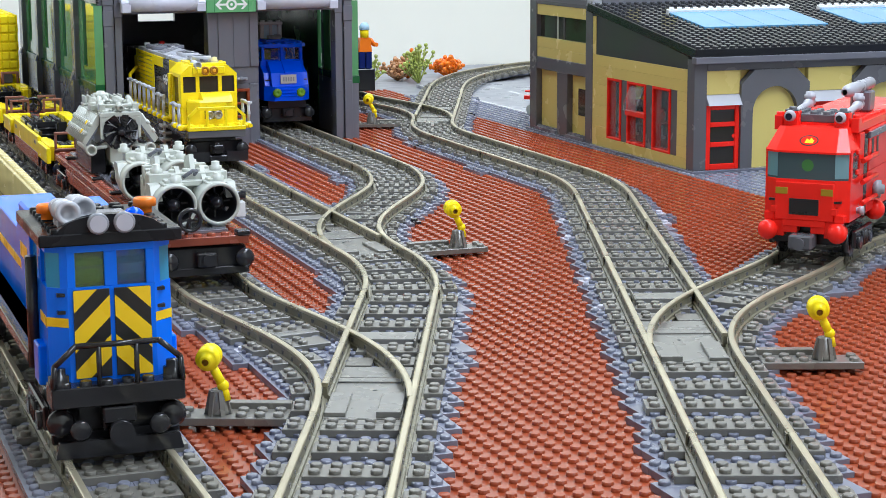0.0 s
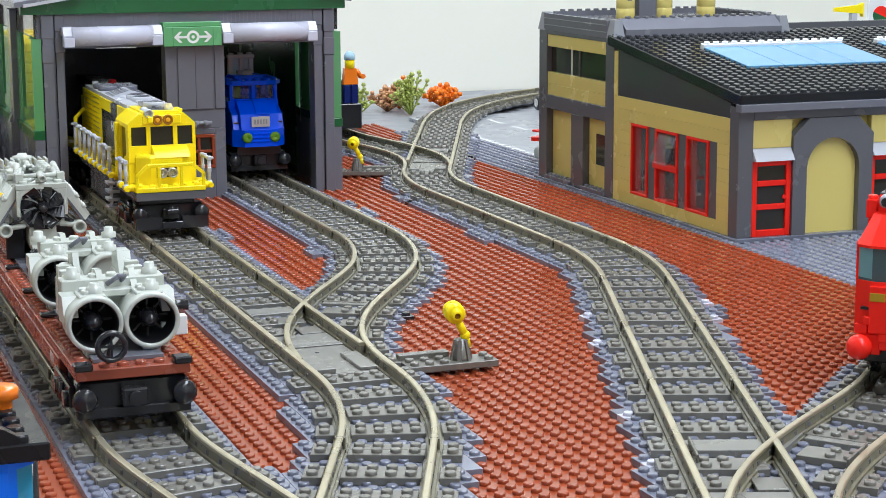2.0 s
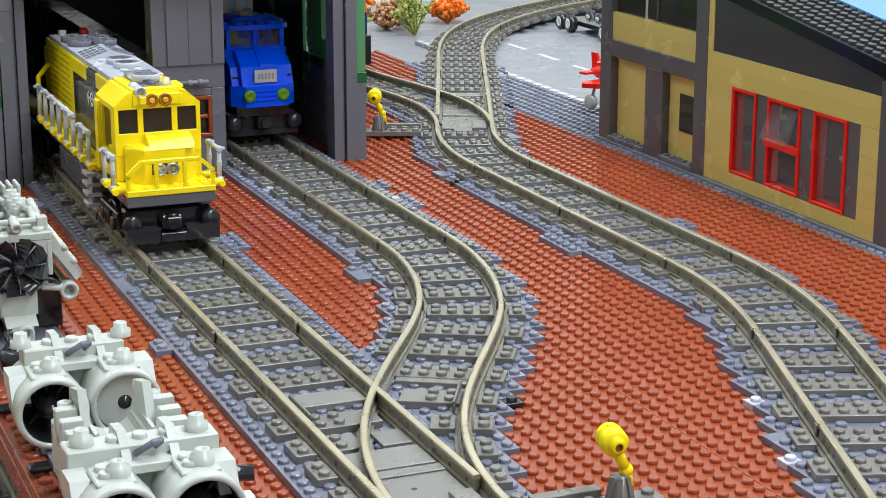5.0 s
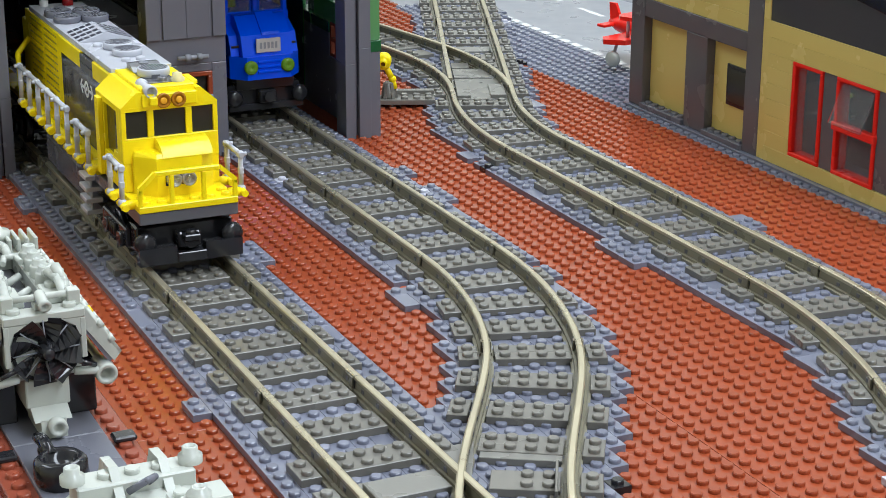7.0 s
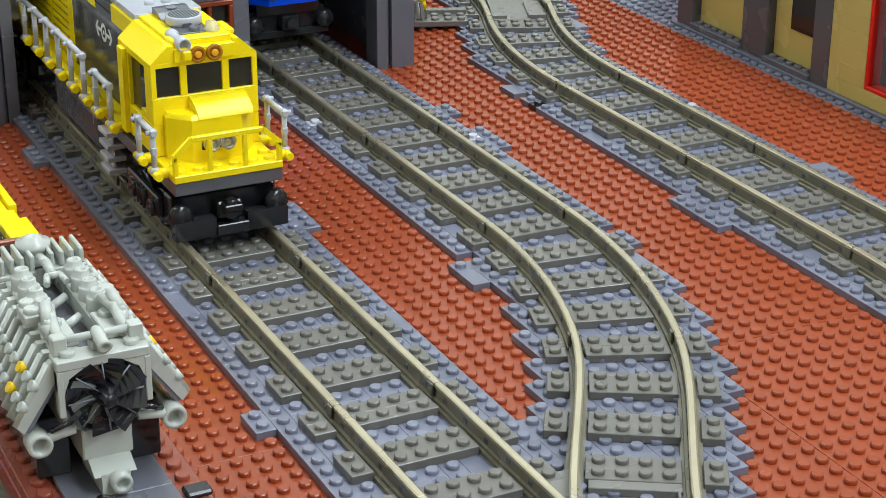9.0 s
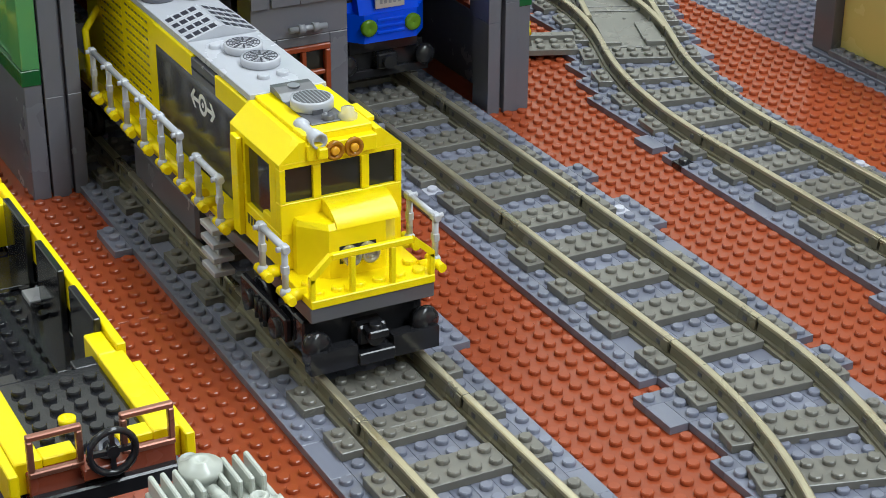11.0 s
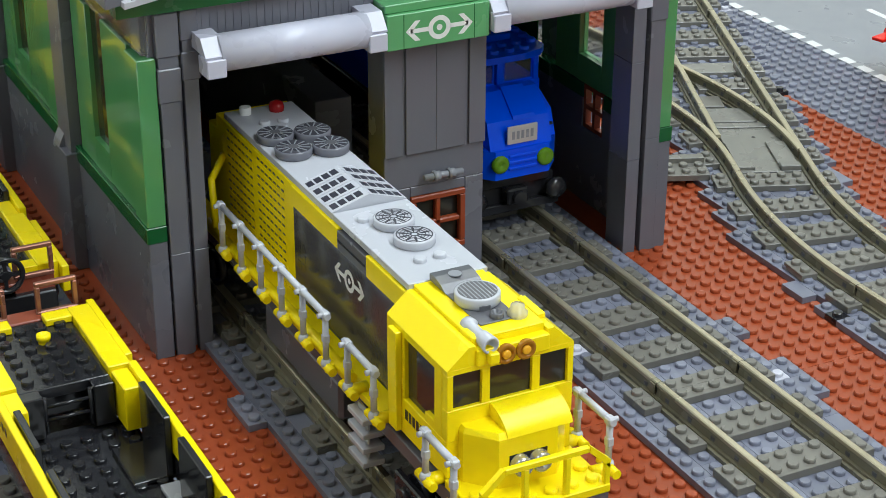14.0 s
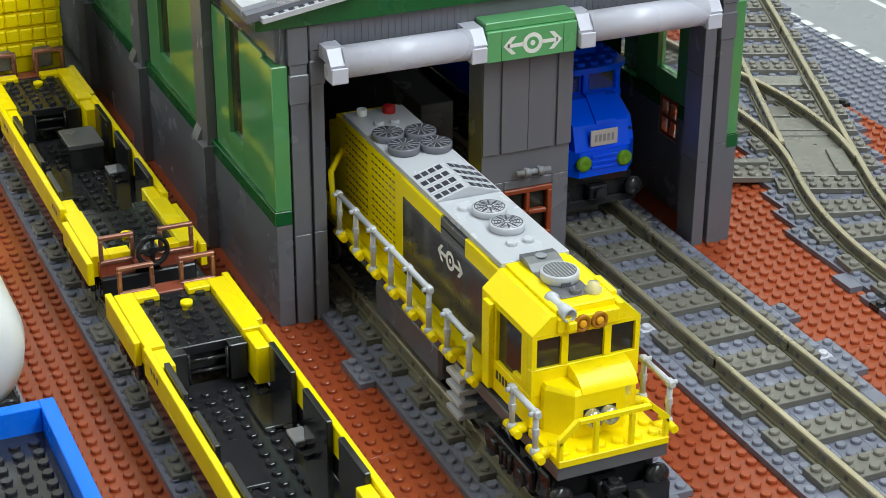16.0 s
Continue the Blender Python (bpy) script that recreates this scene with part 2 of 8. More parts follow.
# ------------------------------------------------------------------ the room and the table
def room():
    w, s, n, e, top, low = -240, -330, 152, 330, 215, -95
    t = 6
    for name, box in (("wall_north", (w - t, n, low, e + t, n + t, top)), ("wall_south", (w - t, s - t, low, e + t, s, top)),
                      ("wall_west", (w - t, s, low, w, n, top)), ("wall_east", (e, s, low, e + t, n, top))):
        solid(name, Shape().box(*box), WALLPAINT, "plain off-white painted room wall", "wall", kind="structure")
    solid("ceiling", Shape().box(w - t, s - t, top, e + t, n + t, top + t), WALLPAINT, "plain white ceiling", "ceiling", kind="structure")
    solid("floor", Shape().box(w - t, s - t, low - t, e + t, n + t, low), TABLE, "plain grey room floor", "floor", kind="structure")
    solid("ground", Shape().box(-150, -210, -6, 230, 151.5, -0.42), TABLE, "grey laminate table top under the layout", "table top", kind="structure")


room()

# ------------------------------------------------------------------ track plan
LADDER = math.radians(22.5)
BRANCH = (0.00590787, 0.000734336, -1.66477e-05)
CLOW = math.radians(20.1)


def straight(x, y, h, length):
    """A line from (x, y) with heading h to the right of +y: points and headings along it."""
    return [(x + math.sin(h) * length * k / 8, y + math.cos(h) * length * k / 8, h) for k in range(9)]


def bend(x0, y0, h0, x1, y1, h1, n=24, pull=1.0):
    """A smooth curve between two places with given headings."""
    d = math.hypot(x1 - x0, y1 - y0) * pull
    out = []
    for k in range(n + 1):
        t = k / n
        a, b, c, e = 2 * t**3 - 3 * t**2 + 1, t**3 - 2 * t**2 + t, -2 * t**3 + 3 * t**2, t**3 - t**2
        da, db, dc, de = 6 * t * t - 6 * t, 3 * t * t - 4 * t + 1, -6 * t * t + 6 * t, 3 * t * t - 2 * t
        px = a * x0 + b * d * math.sin(h0) + c * x1 + e * d * math.sin(h1)
        py = a * y0 + b * d * math.cos(h0) + c * y1 + e * d * math.cos(h1)
        dx = da * x0 + db * d * math.sin(h0) + dc * x1 + de * d * math.sin(h1)
        dy = da * y0 + db * d * math.cos(h0) + dc * y1 + de * d * math.cos(h1)
        out.append((px, py, math.atan2(dx, dy)))
    return out


def branch_line(x, y, h, side):
    """The S-bent branch of a set of points: slow to leave the main line, steep at the frog, 22.5 degrees at its end."""
    a, b, c = BRANCH
    out = []
    for k in range(33):
        v = 32.69 * k / 32
        u, du = side * (a * v**2 + b * v**3 + c * v**4), side * (2 * a * v + 3 * b * v**2 + 4 * c * v**3)
        out.append((x + u * math.cos(h) + v * math.sin(h), y - u * math.sin(h) + v * math.cos(h), h + math.atan(du)))
    return out


def along(line, s):
    """The place and heading at arc length s of a line of points."""
    for (x0, y0, h0), (x1, y1, h1) in zip(line, line[1:]):
        d = math.hypot(x1 - x0, y1 - y0)
        if s <= d + 1e-6:
            k = s / d
            return x0 + (x1 - x0) * k, y0 + (y1 - y0) * k, h0 + (h1 - h0) * k
        s -= d
    return line[-1]


def length_of(line):
    return sum(math.hypot(b[0] - a[0], b[1] - a[1]) for a, b in zip(line, line[1:]))


def turned_box(shape, x, y, h, x0, y0, z0, x1, y1, z1, studs=(), b=0.03):
    """A chamfered box given beside a track's centre line, with studs at local places."""
    s = Shape()
    s.cbox(x0, y0, z0, x1, y1, z1, b)
    for sx, sy in studs:
        s.stud(sx, sy, z1, 10)
    c, n = math.cos(h), math.sin(h)
    shape.add([(x + px * c + py * n, y - px * n + py * c, pz) for px, py, pz in s.v], s.f, s.s)


def sweep(shape, line, off, prof, step=1.4):
    """Sweeps a closed profile of (across, up) along the line at the side offset."""
    total = length_of(line)
    n = max(1, int(total / step)) if abs(line[0][2] - line[-1][2]) > 1e-4 else 1
    v, f, m = [], [], len(prof)
    for k in range(n + 1):
        x, y, h = along(line, total * k / n)
        for a, u in prof:
            v.append((x + (off + a) * math.cos(h), y - (off + a) * math.sin(h), u))
    for k in range(n):
        for j in range(m):
            f.append((k * m + j, k * m + (j + 1) % m, (k + 1) * m + (j + 1) % m, (k + 1) * m + j))
    f = [t[::-1] for t in f]
    f += [tuple(range(m)), tuple(range(n * m, (n + 1) * m))[::-1]]
    shape.add(v, f)


RAIL_WEB = [(-0.5, 0), (0.5, 0), (0.5, 0.2), (0.34, 0.22), (0.33, 0.36), (0.19, 0.4), (0.13, 0.88), (-0.13, 0.88), (-0.19, 0.4), (-0.33, 0.36), (-0.34, 0.22), (-0.5, 0.2)]
RAIL_HEAD = [(-0.16, 0.86), (0.16, 0.86), (0.19, 0.92), (0.19, 1.06), (0.12, 1.1), (-0.12, 1.1), (-0.19, 1.06), (-0.19, 0.92)]


def tie_shape(shape, x, y, h, half=0):
    """A sleeper with its studs; half: -1 or 1 for the half sleeper at a piece's start or end."""
    y0, y1 = (-1 if half <= 0 else -1, 1) if not half else ((0.01, 1) if half < 0 else (-1, -0.01))
    rows = [0.5] if half < 0 else [-0.5] if half > 0 else [-0.5, 0.5]
    for a, b, cells in ((-4, -2.95, (-3.5,)), (-2.05, 2.05, (-1.5, -0.5, 0.5, 1.5)), (2.95, 4, (3.5,))):
        turned_box(shape, x, y, h, a, y0, 0, b, y1, 0.42, [(c, r) for c in cells for r in rows])
    turned_box(shape, x, y, h, -3, y0 + 0.05, 0, 3, y1 - 0.05, 0.2)


CENTRES = []          # samples of all centre lines, for the ballast


def track(name, label, line, x=None, group="toy railway track", ties=True):
    """One track piece along a line: sleepers, two rails with metal heads, dark blocks for the shaded web slots."""
    total = length_of(line)
    ob = thing(name, label, "train track", z=PL, group=group)
    CENTRES.extend(along(line, total * k / max(2, int(total))) for k in range(max(2, int(total)) + 1))
    gaps = max(1, round(total / 4))
    for k in range(gaps + 1):
        px, py, h = along(line, total * k / gaps)
        s = Shape()
        tie_shape(s, px, py, h, -1 if k == 0 else 1 if k == gaps else 0)
        part("sleeper", s, TIE, ob)
    for off in (-2.5, 2.5):
        s = Shape()
        sweep(s, line, off, RAIL_WEB)
        r = part("rail", s, RAILBODY, ob)
        s = Shape()
        sweep(s, line, off, RAIL_HEAD)
        part("rail_head", s, RAILTOP, r, "worn metal rail head")
        # Small dark blocks on the web carry the slots' shade as colour.
        s = Shape()
        for k in range(int(total / 2)):
            px, py, h = along(line, 1 + 2 * k)
            for a in (-0.16, 0.16):
                turned_box(s, px, py, h, off + a - 0.03, -0.16, 0.46, off + a + 0.03, 0.16, 0.7, b=0.01)
        part("web_slot", s, DARK, r, "dark blocks for the shaded slots in the rail web", kind="stuff")
        s = Shape()
        px, py, h = along(line, 0.0)
        turned_box(s, px, py, h, off - 0.195, -0.016, 0.4, off + 0.195, 0.016, 1.104, b=0.004)
        part("rail_gap", s, DULLBLACK, r, "dark gap between two rail ends")
        s = Shape()
        for a in (-1, 1):
            turned_box(s, px, py, h, off + a * 0.24 - 0.05, 0.07, 0.4, off + a * 0.24 + 0.05, 0.5, 1.0, b=0.02)
        part("rail_joint", s, RAILBODY, r)
    return ob


def straight_run(x, y, h, count):
    """Straight pieces in a row; one is built, the others are copies."""
    global STRAIGHT
    for k in range(count):
        px, py = x + math.sin(h) * 16 * k, y + math.cos(h) * 16 * k
        if STRAIGHT is None:
            STRAIGHT = track("straight_track", "straight dark grey track piece with metal rails", straight(0, 0, 0, 16))
            del CENTRES[-17:]
            STRAIGHT.matrix_basis = at(px, py, PL, -math.degrees(h))
        else:
            copy_thing(STRAIGHT, at(px, py, PL, -math.degrees(h)))
        CENTRES.extend((px + math.sin(h) * i, py + math.cos(h) * i, h) for i in range(17))


STRAIGHT = None


def switch(x, y, h, side, lever=1):
    """A set of points at (x, y) with heading h; side: 1 branches to the right, -1 to the left. Returns the ends of both ways."""
    sx, cx = math.sin(h), math.cos(h)

    def w(px, py):
        return x + px * cx + py * sx, y - px * sx + py * cx

    bx, by = w(side * 12.955, 32.69)
    main, branch = straight(x, y, h, 32), branch_line(x, y, h, side)
    ob = thing("points", "dark grey track points with moving blades and a branch", "train track points", z=PL, group="toy railway points")
    CENTRES.extend(along(main, k) for k in range(33))
    total = length_of(branch)
    CENTRES.extend(along(branch, total * k / 34) for k in range(35))
    def bo(k):
        """How far the branch has left the main line after k studs."""
        px, py, _ = min((along(branch, total * i / 80) for i in range(81)), key=lambda p: abs((p[0] - x) * sx + (p[1] - y) * cx - k))
        return abs((px - x) * cx - (py - y) * sx)

    def slab(shape, line, k, lo, hi, y0, y1, cells=(), top=0.42):
        """A sleeper's piece across a line; lo and hi count away from the branch's far side."""
        px, py, hh = along(line, k)
        rows = [r for r in (-0.5, 0.5) if y0 < r < y1]
        turned_box(shape, px, py, hh, min(side * lo, side * hi), y0, 0, max(side * lo, side * hi), y1, top, [(side * c, r) for c in cells for r in rows])

    for k in (0, 4, 7.4, 10.8, 14, 17.2, 20.6, 24, 28, 32):
        s = Shape()
        y0, y1 = (0.01, 1) if k == 0 else (-1, -0.01) if k == 32 else (-1, 1)
        if k == 0:
            tie_shape(s, *along(main, k), -1)
        else:
            slab(s, main, k, -4, -2.95, y0, y1, (-3.5,))
            off = bo(k)
            if k == 14:
                slab(s, main, k, -2.05, off - 2.95, y0, y1, (-1.5,))
                slab(s, main, k, off - 2.05, 2.05, y0, y1, (), 0.36)
            elif k == 17.2:
                slab(s, main, k, -2.05, 1.7, y0, y1, (-1.5, -0.5))
            elif k > 18:
                slab(s, main, k, -2.05, 2.05, y0, y1, () if k == 20.6 else (-1.5, -0.5, 0.5, 1.5))
                if off - 2.95 > 4:
                    slab(s, main, k, 2.95, 4, y0, y1, (3.5,))
        part("sleeper", s, SWITCHGREY if k == 20.6 else TIE, ob)
    for k in range(1, 10):
        s = Shape()
        last = k == 9
        y0, y1 = (-1, -0.01) if last else (-1, 1)
        c = k * total / 9
        slab(s, branch, c, 2.95, 4, y0, y1, (3.5,))
        if k == 4:
            slab(s, branch, c, 0.75, 2.05, y0, y1, (1.5,))
        if k == 5:
            slab(s, branch, c, -1.2, 2.05, y0, y1, (0.5, 1.5))
        if k > 5:
            slab(s, branch, c, -2.05, 2.05, y0, y1, (-1.5, -0.5, 0.5, 1.5))
        if k > 6:
            slab(s, branch, c, -4, -2.95, y0, y1, (-3.5,))
        part("sleeper", s, TIE, ob)
    # check rails opposite the frog and the smooth filler behind it
    for line, c, off in ((main, 19.0, -1.85), (branch, 19.6, 1.85)):
        s = Shape()
        slab(s, line, c, off - 0.07, off + 0.07, -1.7, 1.7, (), 0.86)
        slab(s, line, c, off - 0.3, off + 0.3, -1.7, 1.7, (), 0.2)
        part("check_rail", s, TIE, ob)
    s = Shape().prism([w(side * 2.7, 19.0), w(side * 2.7, 23.6), w(side * (bo(23.6) - 2.8), 23.6)], "z", 0.0, 0.41)
    part("frog_filler", s, SWITCHGREY, ob, "smooth grey plate behind the frog")
    s = Shape()
    slab(s, branch, total * 0.64, -1.9, 2.05, -0.7, 0.7, (), 0.37)
    part("frog_plate", s, SWITCHGREY, ob, "smooth grey plate beside the frog")
    # the flat bed with the throw plate, and the smooth frog plates
    s = Shape()
    px, py, hh = along(main, 4.3)
    turned_box(s, px, py, hh, -2.05, -3.0, 0, 2.05, 5.2, 0.40)
    turned_box(s, px, py, hh, -2.0 if side > 0 else 0.7, -2.1, 0.4, -0.7 if side > 0 else 2.0, 1.6, 0.58)
    turned_box(s, px, py, hh, -2.05, 4.4, 0.4, 2.05, 5.2, 0.5)
    turned_box(s, px, py, hh, -2.0 if side > 0 else 0.7, -2.95, 0.4, -0.7 if side > 0 else 2.0, -2.25, 0.75)
    bed = part("bed_plate", s, SWITCHGREY, ob, "smooth grey plate under the blades")
    s = Shape()
    turned_box(s, px, py, hh, -2.05, 5.7, 0, 2.05, 8.2, 0.40)
    part("bed_strip", s, SWITCHGREY, bed)
    s = Shape()
    turned_box(s, px, py, hh, 0.95 if side > 0 else -2.1, -2.7, 0.4, 2.1 if side > 0 else -0.95, 1.5, 0.62)
    part("slide_plate", s, SWITCHGREY, bed, "smooth sliding plate of the blades")
    part("bolt_hole", Shape().cyl((*w(side * -0.2, 7.1), 0.39), (*w(side * -0.2, 7.1), 0.408), 0.14, n=12), BLACK, bed)
    for line, offs in ((main, (-2.5, 2.5)), (branch, (-2.5, 2.5))):
        tl = length_of(line)
        for off in offs:
            outer = (off * side < 0) == (line is main)
            if outer:
                piece = line
            else:
                # inner rails begin after the blades' hinge
                hinge = 6.0 if line is main else 3.2
                piece = [along(line, hinge + (tl - hinge) * k / 26) for k in range(27)]
            s = Shape()
            sweep(s, piece, off, RAIL_WEB if outer else [(a * 0.8, u) for a, u in RAIL_WEB])
            r = part("rail", s, RAILBODY, ob)
            s = Shape()
            sweep(s, piece, off, RAIL_HEAD if line is main else [(a, u + 0.012) for a, u in RAIL_HEAD])
            part("rail_head", s, RAILTOP, r, "worn metal rail head")
            # The slots' shade is put in as dark blocks along the web.
            s, long = Shape(), length_of(piece)
            for k in range(int(long / 2)):
                px, py, hh = along(piece, 1 + 2 * k)
                for c in (-0.2, 0.2):
                    turned_box(s, px, py, hh, off + c * (0.8 if outer else 0.66) - 0.03, -0.16, 0.46, off + c * (0.8 if outer else 0.66) + 0.03, 0.16, 0.7, b=0.01)
            part("web_slot", s, DARK, r, "dark blocks for the shaded slots in the rail web", kind="stuff")
    # the lever plate beside the blades
    lo, hi = (4, 10) if lever > 0 else (-10, -4)
    px, py, hh = along(main, 2)
    s = Shape()
    turned_box(s, px, py, hh, lo, -1, 0, hi, 1, 0.42, [(lo + 0.5 + c, r) for c in range(6) for r in (-0.5, 0.5) if not (lever * (lo + 0.5 + c) > 6.6 and lever * (lo + 0.5 + c) < 9)])
    part("lever_plate", s, TIE, ob, "dark grey studded lever plate")
    s = Shape()
    turned_box(s, px, py, hh, lo if lever > 0 else hi - 3.4, 1.02, 0, lo + 3.4 if lever > 0 else hi, 1.7, 0.75)
    part("lever_slide", s, TIE, ob)
    lx, ly = px + lever * 7.8 * math.cos(hh), py - lever * 7.8 * math.sin(hh)
    points_lever(lx, ly, h)
    return (main[-1], branch[-1])


def points_lever(x, y, h):
    """The yellow lever with its round knob on a dark cone."""
    ob = thing("points_lever", "yellow points lever with a round knob on a dark ribbed cone", "lever", x, y, PL + 0.42, -math.degrees(h), group="points levers")
    s = Shape()
    s.lathe((0, 0, 0), (0, 0, 1), [(0, 0.001), (0, 0.62), (0.15, 0.6), (1.35, 0.36), (1.35, 0.001)], 12)
    part("cone", s, TIE, ob, "dark grey ribbed cone")
    for k in range(6):
        w = k * math.pi / 3
        q = Shape().prism([(0.3, 0), (0.74, 0), (0.46, 1.3), (0.26, 1.3)], "y", -0.13, 0.13)
        part("rib", q.turned(Matrix.Rotation(w, 3, "Z")), TIE, ob)
    s = Shape()
    s.cyl((0.50, 0.0, 0.75), (0.28, 0.0, 1.6), 0.22)
    s.cyl((0.30, 0.0, 1.5), (-0.32, 0.0, 2.75), 0.27, 0.24)
    s.ball((0.29, 0.0, 1.55), 0.33)
    part("arm", s, YELLOW, ob)
    s = Shape()
    axis = (0.08, 1, 0.12)
    s.lathe((-0.50, -0.75, 2.98), axis, [(-0.02, 0.19), (-0.04, 0.34), (0.28, 0.36), (0.30, 0.52), (0.36, 0.63), (0.9, 0.66), (0.96, 0.6), (1.04, 0.6), (1.1, 0.66), (1.36, 0.62), (1.42, 0.42), (1.62, 0.36), (1.62, 0.001)], 24)
    s.box(-0.6, 0.1, 3.55, -0.36, 0.5, 3.75)
    k = part("knob", s, YELLOW, ob)
    # Amber lining puts the hole's shade into the colour.
    s = Shape()
    s.lathe((-0.50, -0.75, 2.98), axis, [(0.25, 0.001), (0.25, 0.19), (-0.03, 0.19)], 14)
    part("knob_hole", s, AMBER, k, "shaded hole in the knob")


# yard tracks into the shed
main, branch = switch(0, -32, 0, 1, 1)
straight_run(0, 0, 0, 7)
track("curved_track", "curved dark grey track piece with metal rails", bend(branch[0], branch[1], LADDER, 16, 16, 0))
straight_run(16, 16, 0, 6)
# ladder
track("curved_track", "curved dark grey track piece with metal rails", bend(-3.0, -47.3, LADDER, 0, -32, 0))
tx, ty = -3.0 - 32 * math.sin(LADDER), -47.3 - 32 * math.cos(LADDER)
main, branch = switch(tx, ty, LADDER, -1, -1)
straight_run(branch[0], branch[1], 0, 10)
straight_run(tx - 48 * math.sin(LADDER), ty - 48 * math.cos(LADDER), LADDER, 3)
straight_run(-28.4, -112, 0, 14)
# through line on the east side
straight_run(32, 4.3, 0, 2)
track("curved_track", "curved dark grey track piece with metal rails", bend(28.9, -12.2, CLOW, 32, 4.3, 0))
straight_run(28.9 - 32 * math.sin(CLOW), -12.2 - 32 * math.cos(CLOW), CLOW, 2)
cx, cy = 28.9 - 64 * math.sin(CLOW), -12.2 - 64 * math.cos(CLOW)
main, branch = switch(cx, cy, CLOW, 1, 1)
straight_run(cx - 48 * math.sin(CLOW), cy - 48 * math.cos(CLOW), CLOW, 3)
track("curved_track", "curved dark grey track piece with metal rails", bend(*branch, branch[0] + 30, branch[1] + 17.5, math.radians(66), pull=1.05))
straight_run(branch[0] + 30, branch[1] + 17.5, math.radians(66), 3)
track("curved_track", "curved dark grey track piece with metal rails", bend(32, 36.3, 0, 35.0, 51.6, LADDER))
main, branch = switch(35.0, 51.6, LADDER, -1, -1)
straight_run(branch[0], branch[1], 0, 3)
far = bend(main[0], main[1], LADDER, 63.5, 113.5, math.radians(38)) 
track("curved_track", "curved dark grey track piece with metal rails", far)
far = bend(63.5, 113.5, math.radians(38), 87, 132.5, math.radians(62))
track("curved_track", "curved dark grey track piece with metal rails", far)
track("curved_track", "curved dark grey track piece with metal rails", bend(87, 132.5, math.radians(62), 128, 142, math.radians(86)))
def stud_field(name, cells, z, n, mat, parent, bevel, label="", r=0.3, h=0.21):
    """Many studs as one mesh: cells are stud centres."""
    cells = np.asarray(cells, float).reshape(-1, 2)
    w = 2 * np.pi * np.arange(n) / n
    rings = [(r, 0.0), (r, h)] if not bevel else [(r, 0.0), (r, h - 0.045), (r - 0.045, h)]
    tv = np.concatenate([np.stack([rr * np.cos(w), rr * np.sin(w), np.full(n, zz)], 1) for rr, zz in rings])
    k, j = len(rings), np.arange(n)
    quads = np.concatenate([np.stack([q * n + j, q * n + (j + 1) % n, (q + 1) * n + (j + 1) % n, (q + 1) * n + j], 1) for q in range(k - 1)])
    top = (k - 1) * n + np.arange(n)
    m = len(cells)
    verts = tv[None] + np.concatenate([cells, np.full((m, 1), z)], 1)[:, None]
    base = (np.arange(m) * k * n)[:, None]
    loops = np.concatenate([(quads.reshape(1, -1) + base), top[None] + base], 1)
    nf = len(quads) + 1
    sizes = np.tile(np.r_[np.full(len(quads), 4), n], m)
    me = bpy.data.meshes.new(name)
    me.vertices.add(m * k * n)
    me.vertices.foreach_set("co", (verts * U).reshape(-1).astype(np.float32))
    me.loops.add(loops.size)
    me.loops.foreach_set("vertex_index", loops.reshape(-1).astype(np.int32))
    me.polygons.add(m * nf)
    me.polygons.foreach_set("loop_start", np.r_[0, np.cumsum(sizes)[:-1]].astype(np.int32))
    flags = np.tile(np.r_[np.ones(n, bool), np.zeros(nf - n, bool)], m)
    me.polygons.foreach_set("use_smooth", flags)
    me.materials.append(mat)
    me.update(calc_edges=True)
    ob = new(name, me)
    ob.parent = parent
    return tagged(ob, label=label, kind="stuff")


# ------------------------------------------------------------------ the engine shed
COVERED = [(-8, 50, 24, 112), (48, 5, 120, 48), (54, 48, 140, 140)]


def emblem(shape, cx, cz, y, k, axis="y"):
    """The railway emblem: a ring with a dot between two arrows, as thin raised prints facing -y."""
    def ring(r0, r1, n=28):
        for i in range(n):
            a, b = 2 * math.pi * i / n, 2 * math.pi * (i + 1) / n
            pts = [(cx + r * math.cos(w) * k, cz + r * math.sin(w) * k) for r, w in ((r0, a), (r1, a), (r1, b), (r0, b))]
            shape.prism(pts, "y", y - 0.012, y)
    ring(0.40, 0.66)
    ring(0.001, 0.17, 14)
    for s in (-1, 1):
        shape.prism([(cx + s * 0.62 * k, cz - 0.12 * k), (cx + s * 1.7 * k, cz - 0.12 * k), (cx + s * 1.7 * k, cz + 0.12 * k), (cx + s * 0.62 * k, cz + 0.12 * k)], "y", y - 0.012, y)
        for u in (-1, 1):
            shape.prism([(cx + s * 1.98 * k, cz), (cx + s * 1.62 * k, cz), (cx + s * 1.12 * k, cz + u * 0.56 * k), (cx + s * 1.44 * k, cz + u * 0.56 * k)], "y", y - 0.012, y)


